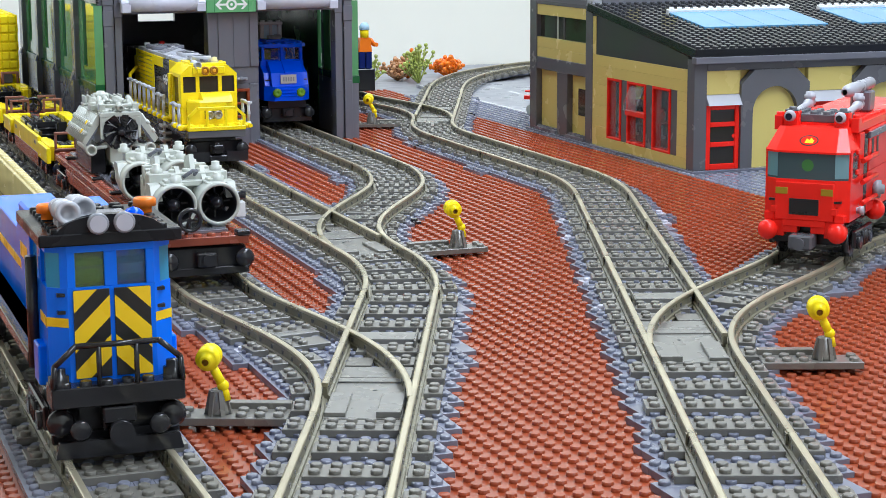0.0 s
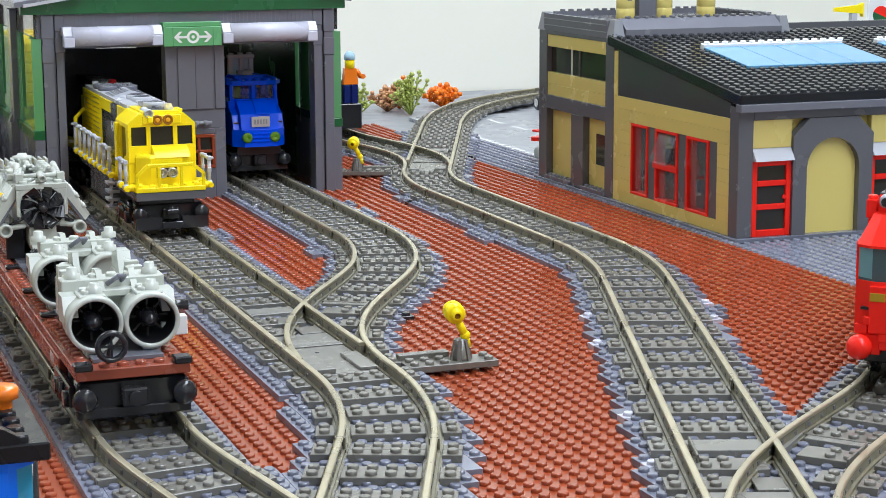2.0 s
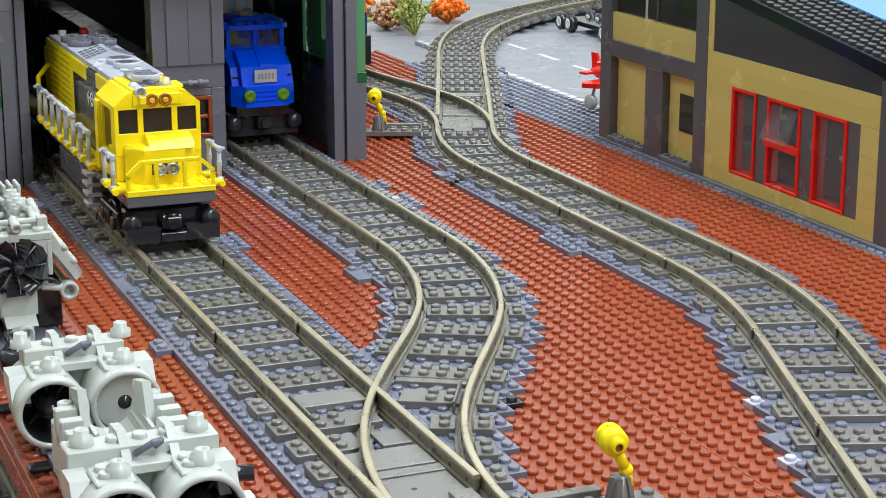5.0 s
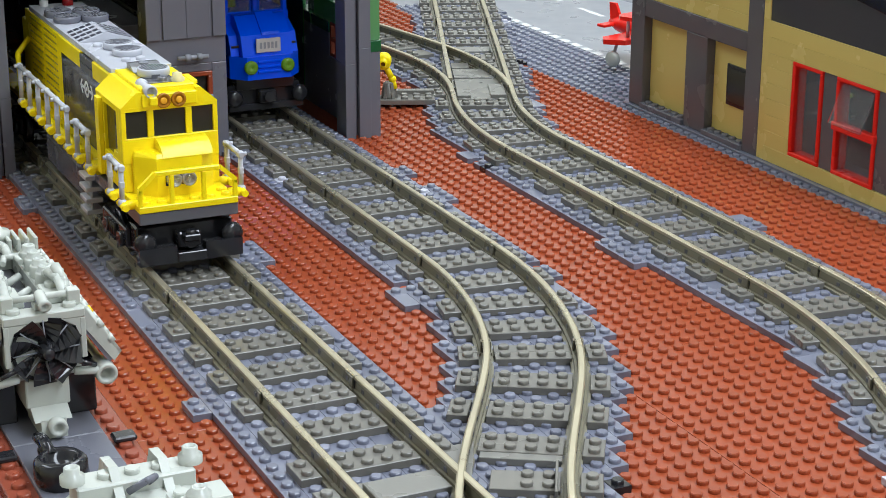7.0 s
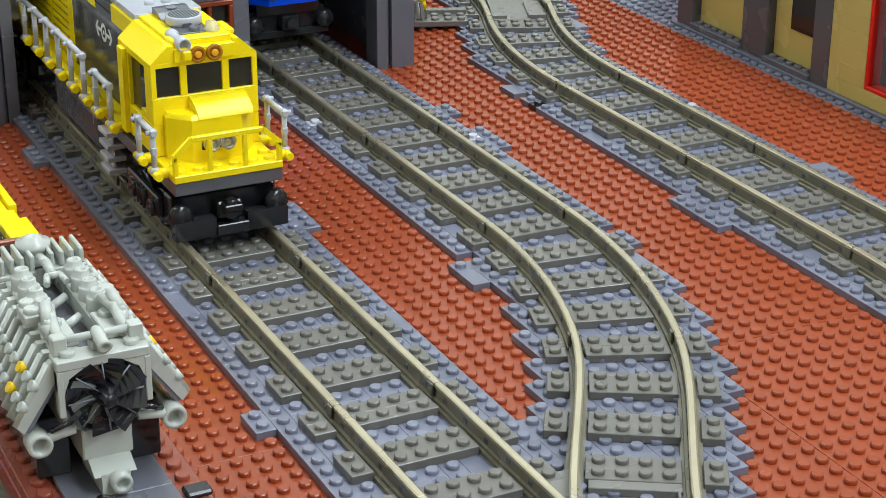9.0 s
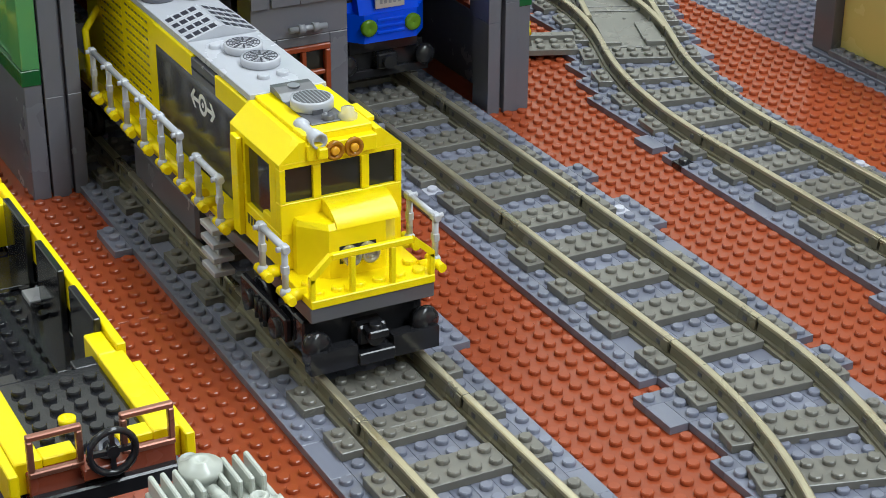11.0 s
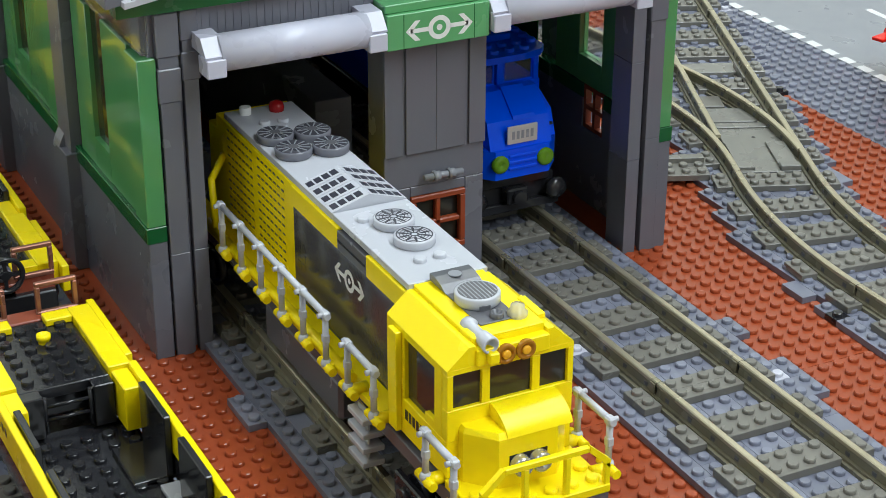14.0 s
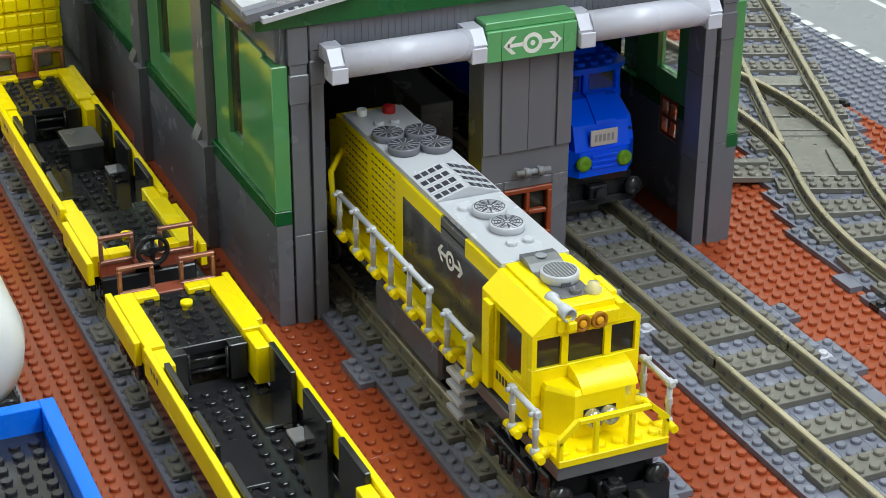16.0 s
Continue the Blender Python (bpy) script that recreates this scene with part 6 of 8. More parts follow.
        part("corner_pane", Shape().prism([(sx * 2.15, 0.42), (sx * 3.08, 0.97), (sx * 3.1, 1.02), (sx * 2.15, 0.5)], "z", 7.75, 9.6), CORNERGLASS, ob, "light blue-green corner pane")
        part("roof_edge_brick", Shape().cbox(min(sx * 2.6, sx * 3.2), 3.0, 10.9, max(sx * 2.6, sx * 3.2), 4.0, 12.0, 0.05).stud(sx * 2.9, 3.5, 12.0), RED, ob)
    part("side_knob", Shape().lathe((3.2, 3.2, 5.1), (1, 0, 0), [(0, 0.24), (0.2, 0.24), (0.24, 0.36), (0.5, 0.34), (0.54, 0.18), (0.54, 0.001)], 16), HOSE, ob, "light grey hose knob")
    # Toy driver's lime face as a disc on the screen, dimmed in its colour.
    part("driver_seat", Shape().cyl((0.1, 0.45, 8.65), (0.1, 0.438, 8.65), 0.45, n=16), LIMEDIM, ob, "dim lime disc on the windscreen for the toy driver's face")
    part("roof", Shape().cbox(-3.0, 3.6, 10.8, 3.0, 25, 11.5, 0.06).studs(-3, 4, -2, 14, 11.5).studs(2, 4, 3, 14, 11.5), RED, ob)
    part("roof_plate", Shape().cbox(-2.0, 3.6, 11.5, 2.0, 6.6, 12.1, 0.05).studs(-2, 3.6, 2, 6.6, 12.1), DARK, ob, "dark grey studded roof plate")
    for x in (-1.9, 1.9):
        hn = part("roof_hose", Shape().lathe((x, 2.2, 12.0), (0, 1, 0.08), [(0, 0.2), (0, 0.36), (0.4, 0.44), (0.7, 0.34), (1.4, 0.36), (1.6, 0.26), (5.2, 0.26), (5.3, 0.38), (6.4, 0.38), (6.4, 0.001)], 18), HOSE, ob, "light grey hose nozzle")
        part("nozzle_mouth", Shape().cyl((x, 2.18, 12.0), (x, 2.3, 12.0), 0.26), BLACK, hn)
        part("hose_valve", Shape().lathe((x, 8.2, 12.2), (0, 0, 1), [(0, 0.34), (0.6, 0.34), (0.65, 0.46), (0.9, 0.46), (0.95, 0.34), (1.15, 0.34), (1.15, 0.001)], 16), HOSE, hn)
        part("nozzle_base", Shape().cbox(x - 0.55, 2.9, 11.2, x + 0.55, 3.9, 12.35, 0.08), RED, hn)
        part("nozzle_stud", Shape().stud(x, 3.4, 12.45, 14).cbox(x - 0.5, 2.95, 12.35, x + 0.5, 3.85, 12.46, 0.03), DARK, hn)
    part("water_cannon", Shape().lathe((0.6, 9.0, 13.3), (0.1, 1, 0.05), [(0, 0.22), (0, 0.3), (0.6, 0.42), (0.7, 0.5), (2.0, 0.53), (2.05, 0.48), (3.6, 0.5), (3.65, 0.44), (6, 0.46), (6, 0.001)], 18), HOSE, ob, "light grey water cannon")
    part("cannon_mount", Shape().cbox(0.2, 12.5, 11.5, 1.8, 14.2, 13.1, 0.12), SHEDGREY, ob)


red_locomotive()


def flat_wagon():
    ob = thing("brown_flat_wagon", "reddish brown toy flat wagon carrying grey aircraft engines", "flat wagon", -14.9, -40, 0)
    d = part("deck", Shape().cbox(-3.1, 0, 4.1, 3.1, 50.6, 4.7, 0.05), WAGON_BROWN, ob)
    s = Shape()
    s.studs(-3, 0.1, 3, 1.1, 4.7).studs(-3, 1.1, -2, 49.1, 4.7).studs(2, 1.1, 3, 49.1, 4.7).studs(-3, 49.4, 3, 50.4, 4.7)
    part("deck_studs", s, WAGON_BROWN, d)
    for y0, y1 in ((1.5, 15.0), (15.05, 23.0), (23.05, 31.0), (31.05, 39.0), (39.05, 49.2)):
        part("bed_tile", Shape().cbox(-1.95, y0, 4.7, 1.95, y1, 4.95, 0.03), SHEDGREY, d, "smooth bluish grey bed plate")
    for x in (-2.55, 2.55):
        for y in (13.2, 21.0, 29.6, 44.0):
            part("side_clip", Shape().cbox(x - 0.5, y, 4.88, x + 0.5, y + 0.8, 5.15, 0.08), BLACK, d, "black deck clip")
    for x in (-2.7, 2.7):
        part("corner_clip", Shape().cbox(x - 0.5, -0.15, 4.65, x + 0.5, 0.8, 5.05, 0.08), BLACK, d, "black corner clip")
    for sx in (-1, 1):
        part("side_sill", Shape().cbox(min(sx * 2.6, sx * 3.15), 6, 3.0, max(sx * 2.6, sx * 3.15), 44, 4.1, 0.06), WAGON_BROWN, d)
        part("marking_bars", Shape().box(sx * 3.15 - 0.015, 8.0, 3.3, sx * 3.15 + 0.015, 8.2, 3.9).box(sx * 3.15 - 0.015, 8.4, 3.3, sx * 3.15 + 0.015, 8.6, 3.9).box(sx * 3.15 - 0.015, 8.8, 3.3, sx * 3.15 + 0.015, 9.0, 3.9), PRINT, d, "white printed bars")
    wheelset(ob, 4.2)
    wheelset(ob, 46)
    coupling(ob, 0.6, -1)
    coupling(ob, 50.0, 1)
    part("brake_wheel", Shape().lathe((-1.3, -0.6, 6.1), (0, -1, 0), [(0, 0.66), (0.06, 0.82), (0.2, 0.9), (0.34, 0.82), (0.34, 0.66), (0.15, 0.58), (0, 0.66)], 24).cyl((-1.3, -0.4, 6.1), (-1.3, -0.85, 6.1), 0.16)
         .box(-1.95, -0.8, 6.04, -0.65, -0.68, 6.16).box(-1.36, -0.8, 5.45, -1.24, -0.68, 6.75).cyl((-1.3, -0.5, 6.1), (-1.3, 0.6, 4.9), 0.14), BLACK, ob, "black brake wheel")
    return ob


flat_wagon()


def jet_pair(y, first):
    """Two grey engine barrels side by side with a bridge of blocks."""
    ob = thing("toy_jet_engine", "old light grey toy jet engine pair with dark intakes", "jet engine", -14.9, y, 4.7, group="aircraft engines on the flat wagon")
    for x in (-1.57, 1.57):
        b = part("barrel", Shape().lathe((x, 0, 1.92), (0, 1, 0), [(0.1, 1.30), (0, 1.36), (0, 1.52), (0.12, 1.57), (1.3, 1.57), (1.4, 1.52), (2.4, 1.50), (5.4 if first else 4.6, 1.25), (5.8 if first else 4.9, 1.0), (5.8 if first else 4.9, 0.001)], 30), OLDLIGHT, ob)
        capped = not first and x > 0
        part("intake", Shape().lathe((x, 0.1, 1.92), (0, 1, 0), [(0, 1.30), (1.9, 1.2), (1.9, 0.001)], 28), DULLBLACK, b, "dark intake")
        if capped:
            part("intake_cap", Shape().cyl((x, 0.45, 1.92), (x, 0.7, 1.92), 1.27, n=28), OLDLIGHT, b, "grey disc closing the intake")
        part("spinner", Shape().lathe((x, 0.25, 1.92), (0, 1, 0), [(0, 0.001), (0.06, 0.2), (0.35, 0.45), (0.9, 0.62), (1.6, 0.66)], 18), BLACK, b)
        for k in range(8):
            w = k * math.pi / 4
            q = Shape().box(0.55, 1.45, -0.05, 1.15, 1.55, 0.05)
            q.v = [(x + a * math.cos(w) - c * math.sin(w), yy, 1.92 + a * math.sin(w) + c * math.cos(w)) for a, yy, c in q.v]
            part("vane", q, DULLBLACK, b)
        part("barrel_foot", Shape().cbox(x - 0.5, 0.4, 0, x + 0.5, 2.0, 0.5, 0.05), OLDLIGHT, b)
        part("top_block", Shape().cbox(x - 0.75, 0.6, 3.2, x + 0.75, 2.4, 3.45, 0.05).studs(x - 0.75, 0.8, x + 0.25, 1.8, 3.45).lathe((x + 0.2, 1.3, 3.45), (0, 0, 1), [(0, 0.46), (0.36, 0.46), (0.38, 0.3), (0.58, 0.3), (0.6, 0.2), (0.46, 0.18), (0.46, 0.001)], 16).studs(x - 0.75, 1.5, x + 0.25, 2.5, 3.45), OLDLIGHT, b)
        part("side_wedge", Shape().prism([(1.0, 2.2), (3.0, 2.6), (3.0, 3.3), (1.6, 3.3)], "x", x - 1.55 if x < 0 else x + 0.75, x - 0.75 if x < 0 else x + 1.55), OLDLIGHT, b)
    half = 2.9 if first else 2.2
    part("bridge", Shape().cbox(-half, 3.0, 1.4, half, 4.4, 3.9, 0.06).cbox(-1.6, 2.2, 3.0, 1.6, 5.2, 3.4, 0.05).studs(-1.5, 3.2, 1.5, 4.2, 3.9), OLDLIGHT, ob)
    for x in (-0.9, 0.95):
        part("rib_wall", Shape().prism([(2.6, 3.4), (5.2, 3.4), (4.8, 4.2), (3.6, 4.3)], "x", x, x + 0.35), OLDLIGHT, ob)
    for x, yy in ((-2.2, 3.3), (2.2, 3.3)):
        part("valve", Shape().lathe((x, yy + 0.4, 3.9), (0, 0, 1), [(0, 0.46), (0.3, 0.46), (0.34, 0.30), (0.62, 0.30), (0.66, 0.2), (0.5, 0.18), (0.5, 0.001)], 16), OLDLIGHT, ob)
    part("hose_hook", Shape().bar([(-0.4, 2.8, 3.6), (0.2, 2.4, 4.1), (0.6, 2.8, 4.0), (0.4, 3.2, 3.6)], 0.14), SHEDGREY, ob)
    if first:
        for sx in (-1, 1):
            a, b = sorted((sx * 0.9, sx * 2.3))
            part("rear_body", Shape().cbox(a, 5.2, 0.7, b, 9.6, 3.0, 0.08), OLDLIGHT, ob)
            a, b = sorted((sx * 1.5, sx * 2.4))
            for k in range(3):
                part("stepped_plate", Shape().cbox(a, 5.6 + k * 1.1, 2.4, b, 6.1 + k * 1.1, 3.7 + 0.1 * k, 0.05), OLDLIGHT, ob)
            part("wall_plate", Shape().prism([(7.2, 3.0), (9.8, 3.0), (9.6, 4.2), (7.9, 4.6)], "x", sx * 1.3 - 0.18, sx * 1.3 + 0.18), OLDLIGHT, ob)
            part("rear_valve", Shape().lathe((sx * 1.8, 9.0, 3.0), (0, 0, 1), [(0, 0.46), (0.5, 0.46), (0.54, 0.30), (0.8, 0.30), (0.84, 0.2), (0.7, 0.18), (0.7, 0.001)], 16), OLDLIGHT, ob)
        q = Shape()
        for k in range(9):
            w0, w1 = math.pi + k * math.pi / 9, math.pi + (k + 1) * math.pi / 9
            q.prism([(1.2 * math.cos(w), 3.3 + 1.2 * math.sin(w)) for w in (w0, w1)] + [(1.05 * math.cos(w), 3.3 + 1.05 * math.sin(w)) for w in (w1, w0)], "y", 6.2, 9.6)
        part("trough", q, OLDLIGHT, ob, "half-round grey trough")
        part("loose_pipe", Shape().cyl((2.7, 3.6, 2.0), (4.3, 3.2, 2.0), 0.32, n=14).cyl((3.3, 3.4, 2.0), (3.5, 3.35, 2.0), 0.42, n=14), BLACK, ob, "black pipe joint sticking out")
        part("white_tag", Shape().cbox(2.95, 1.5, 0.65, 3.85, 2.2, 1.75, 0.05).cbox(2.4, 1.7, 1.1, 2.95, 2.0, 1.4, 0.03), WHITE, ob, "white bracket")


jet_pair(-37.6, True)
jet_pair(-24.7, False)


def radial_engine():
    ob = thing("toy_radial_engine", "old light grey toy engine with a black fan and ribbed sides", "aircraft engine", -15.0, -8.2, 4.95, group="aircraft engines on the flat wagon")
    part("core", Shape().cbox(-1.55, 0.35, 2.4, 1.55, 10.3, 4.5, 0.08).cbox(-1.55, 0.35, 4.5, -0.55, 10.3, 5.3, 0.06).cbox(0.55, 0.35, 4.5, 1.55, 10.3, 5.3, 0.06).cbox(-0.55, 0.35, 4.5, 0.55, 1.2, 5.3, 0.04).cbox(-0.55, 8.9, 4.5, 0.55, 10.3, 5.3, 0.04), OLDLIGHT, ob)
    part("front_frame", Shape().cbox(-1.75, 0.0, 5.05, 1.75, 1.0, 5.45, 0.05).cbox(-1.75, 0.0, 3.2, -1.5, 0.5, 5.05, 0.04).cbox(1.5, 0.0, 3.2, 1.75, 0.5, 5.05, 0.04)
                .stud(-1.2, 0.5, 5.45).stud(1.2, 0.5, 5.45)
                .prism([(-1.75, 5.05), (-0.75, 5.05), (-1.3, 4.72), (-1.5, 4.2), (-1.75, 4.2)], "y", 0.02, 0.4).prism([(1.75, 5.05), (0.75, 5.05), (1.3, 4.72), (1.5, 4.2), (1.75, 4.2)], "y", 0.02, 0.4), OLDLIGHT, ob)
    part("fan_disc", Shape().lathe((0, 0.36, 3.75), (0, -1, 0), [(0, 0.001), (0, 1.42), (0.1, 1.46), (0.2, 1.42), (0.05, 1.3)], 30), DULLBLACK, ob, "black fan disc")
    # Thin grey rods stand in for bright glints and gaps between the blades.
    for k in range(8):
        w = k * math.pi / 4 + 0.05
        part("fan_spoke", Shape().cyl((0.3 * math.cos(w), 0.02, 3.75 + 0.3 * math.sin(w)), (1.42 * math.cos(w), 0.02, 3.75 + 1.42 * math.sin(w)), 0.035, n=6), FANGREY, ob)
    for k in range(8):
        w = k * math.pi / 4 + 0.25
        q = Shape()
        for i in range(5):
            r0, r1, t0, t1 = 0.25 + i * 0.25, 0.25 + (i + 1) * 0.25, i * 0.09, (i + 1) * 0.09
            h0, h1 = 0.08 + 0.095 * i, 0.08 + 0.095 * (i + 1)
            v = []
            for r, t, hh in ((r0, t0, h0), (r1, t1, h1)):
                for e, yy in ((-hh, -0.22), (hh, 0.2), (hh, 0.25), (-hh, -0.17)):
                    c, n = r * math.cos(w + t) - e * math.sin(w + t), r * math.sin(w + t) + e * math.cos(w + t)
                    v.append((c, yy + 0.02, 3.75 + n))
            q.add(v, [(0, 1, 5, 4), (1, 2, 6, 5), (2, 3, 7, 6), (3, 0, 4, 7), (3, 2, 1, 0), (4, 5, 6, 7)])
        part("fan_blade", q, BLACK, ob)
    part("fan_hub", Shape().lathe((0, 0.3, 3.75), (0, -1, 0), [(0, 0.42), (0.4, 0.40), (0.5, 0.28), (0.8, 0.26), (0.86, 0.2), (0.86, 0.001)], 18), BLACK, ob)
    for sx in (-1, 1):
        for k in range(11):
            yk = 0.45 + k * 0.85
            q = part("rib", Shape().prism([(sx * 1.5, 5.3), (sx * 1.85, 5.3), (sx * 3.25, 2.95), (sx * 3.0, 2.65), (sx * 1.5, 4.8)], "y", yk, yk + 0.34), OLDLIGHT, ob)
            part("rib_edge", Shape().cyl((sx * 1.9, yk + 0.17, 5.2), (sx * 3.25, yk + 0.17, 2.95), 0.15, n=8), OLDLIGHT, q)
            part("rib_clip", Shape().cyl((sx * 2.35, yk + 0.17, 4.35), (sx * 2.6, yk + 0.17, 4.5), 0.22, n=10).cyl((sx * 2.8, yk + 0.17, 3.6), (sx * 3.05, yk + 0.17, 3.75), 0.22, n=10), PRINTYEL if k == 2 else OLDLIGHT, q)
        part("side_panel", Shape().prism([(sx * 1.5, 5.1), (sx * 2.95, 2.75), (sx * 2.8, 2.6), (sx * 1.5, 4.6)], "y", 0.5, 9.6), SHEDGREY, ob)
        # Added black filler darkens the space under the ribs.
        part("under_panel", Shape().cbox(min(sx * 1.1, sx * 2.4), 1.6, 0.0, max(sx * 1.1, sx * 2.4), 9.8, 2.5, 0.06), BLACK, ob, "black block added to darken the space under the ribs")
        part("exhaust", Shape().lathe((sx * 2.55, 0.0, 2.25), (0, 1, 0), [(0.6, 0.001), (0.5, 0.28), (0, 0.30), (0, 0.46), (0.06, 0.48), (0.7, 0.48), (0.75, 0.36), (1.6, 0.36), (1.7, 0.3), (6, 0.3)], 20), OLDLIGHT, ob, "grey exhaust pipe")
        part("brace", Shape().cyl((sx * 1.2, 0.3, 2.55), (sx * 2.2, 0.2, 2.45), 0.19, n=10), OLDLIGHT, ob)
        part("brace_hose", Shape().bar([(sx * 0.9, 0.1, 3.2), (sx * 1.5, -0.1, 3.05), (sx * 2.1, 0.2, 2.7)], 0.11), BLACK, ob, "ribbed black hose")
        for i in range(4):
            part("cylinder_head", Shape().lathe((sx * 1.05, 4.2 + i * 1.05, 5.3), (0, 0, 1), [(0, 0.46), (0.5, 0.44), (0.54, 0.40), (0.56, 0.3), (0.80, 0.3), (0.84, 0.26), (0.84, 0.16), (0.64, 0.15), (0.64, 0.001)], 16), OLDLIGHT, ob)
        part("cooler_base", Shape().cbox(sx * 1.0 - 0.75, 8.2, 5.3, sx * 1.0 + 0.75, 10.0, 5.5, 0.04), OLDLIGHT, ob)
        for i in range(4):
            part("cooler_fin", Shape().cbox(sx * 1.0 - 0.66 + i * 0.4, 8.3, 5.5, sx * 1.0 - 0.48 + i * 0.4, 9.9, 6.15, 0.05), OLDLIGHT, ob)
        part("front_pipe", Shape().bar([(sx * 1.25, 1.2, 5.5), (sx * 1.2, 2.4, 6.1), (sx * 1.05, 3.6, 6.0), (sx * 1.0, 4.3, 5.6)], 0.22), OLDLIGHT, ob)
        part("front_block", Shape().cbox(sx * 1.0 - 0.5, 1.4, 5.3, sx * 1.0 + 0.5, 3.4, 5.6, 0.05).stud(sx * 1.0, 2.9, 5.6), OLDLIGHT, ob)
        part("elbow_pipe", Shape().bar([(sx * 1.4, 2.0, 5.5), (sx * 1.4, 2.2, 6.0), (sx * 1.25, 3.0, 6.45)], 0.24), OLDLIGHT, ob)
        part("side_block", Shape().cbox(sx * 1.55 - 0.35, 3.6, 5.3, sx * 1.55 + 0.35, 5.0, 5.75, 0.04).stud(sx * 1.55, 4.0, 5.75).stud(sx * 1.55, 4.7, 5.75), OLDLIGHT, ob)
    # Dark floor puts the channel's depth shade into its colour.
    part("trough", Shape().cbox(-0.54, 1.21, 4.5, 0.54, 8.89, 4.56, 0.02), DARK, ob)
    part("turret", Shape().lathe((0, 9.6, 5.4), (0, 0, 1), [(0, 0.75), (0.25, 0.78), (0.3, 0.62), (0.5, 0.62), (0.55, 0.72), (0.85, 0.7), (0.9, 0.4), (1.05, 0.32), (1.05, 0.16), (0.9, 0.001)], 20).cyl((0, 10.2, 5.5), (0, 10.9, 5.7), 0.34, n=14), OLDLIGHT, ob)
    part("fork_pipe", Shape().bar([(0, 8.6, 5.9), (0.05, 7.7, 6.0), (0.05, 6.9, 5.8)], 0.2).bar([(-0.35, 6.3, 5.7), (-0.2, 6.8, 5.85), (0.3, 6.8, 5.85), (0.45, 6.3, 5.7)], 0.14), OLDLIGHT, ob)
    for i in range(2):
        part("trough_fitting", Shape().cyl((-0.35, 4.2 + i * 2.0, 4.75), (0.4, 4.5 + i * 2.0, 5.0), 0.18, n=10), OLDLIGHT, ob)
    part("front_bar", Shape().bar([(-1.5, 0.75, 5.95), (1.5, 0.75, 5.95)], 0.16).lathe((0, 0.9, 6.1), (0.03, -1, -0.28), [(0, 0.16), (0.2, 0.26), (0.9, 0.24), (1.1, 0.3), (1.15, 0.16), (0.9, 0.14), (0.9, 0.001)], 14).cbox(-0.3, 0.4, 5.45, 0.3, 1.0, 5.8, 0.04)
         .cbox(-1.7, 0.5, 5.45, -1.15, 1.05, 6.15, 0.05).cbox(1.15, 0.5, 5.45, 1.7, 1.05, 6.15, 0.05), OLDLIGHT, ob)
    part("stand", Shape().cbox(-0.95, 0.3, 1.1, 0.95, 2.4, 2.4, 0.06).prism([(-0.5, 0.75), (2.6, 0.75), (2.4, 1.15), (0.3, 1.15)], "x", -0.8, 0.8)
         .prism([(-0.6, 0.0), (2.2, 0.0), (2.2, 0.8), (-0.5, 0.8)], "x", -0.55, 0.55), OLDLIGHT, ob)
    part("stand_socket", Shape().lathe((0.1, -0.5, 0.55), (0, -1, 0), [(0, 0.40), (0.5, 0.40), (0.5, 0.22), (0.2, 0.2), (0.2, 0.001)], 16), OLDLIGHT, ob)
    part("stand", Shape().cbox(-0.95, 6.6, 0.0, 0.95, 8.6, 2.4, 0.06), OLDLIGHT, ob)
    return ob


def propeller_hub():
    ob = thing("black_propeller_hub", "glossy black toy propeller hub lying on the grey bed plate", "propeller hub", -15.8, -13.2, 4.95)
    part("hub_ring", Shape().lathe((0, 0, 0.0), (0, 0, 1), [(0, 1.0), (0.4, 1.12), (1.0, 1.08), (1.2, 0.85), (1.05, 0.66), (0.8, 0.6), (0.7, 0.001)], 24), BLACK, ob)
    part("hub_arm", Shape().bar([(-0.2, 0.7, 0.9), (-0.35, 1.4, 1.3), (-0.35, 2.3, 1.1)], 0.28).ball((-0.28, 1.35, 0.9), 0.36, 12, 8), BLACK, ob)


radial_engine()
propeller_hub()


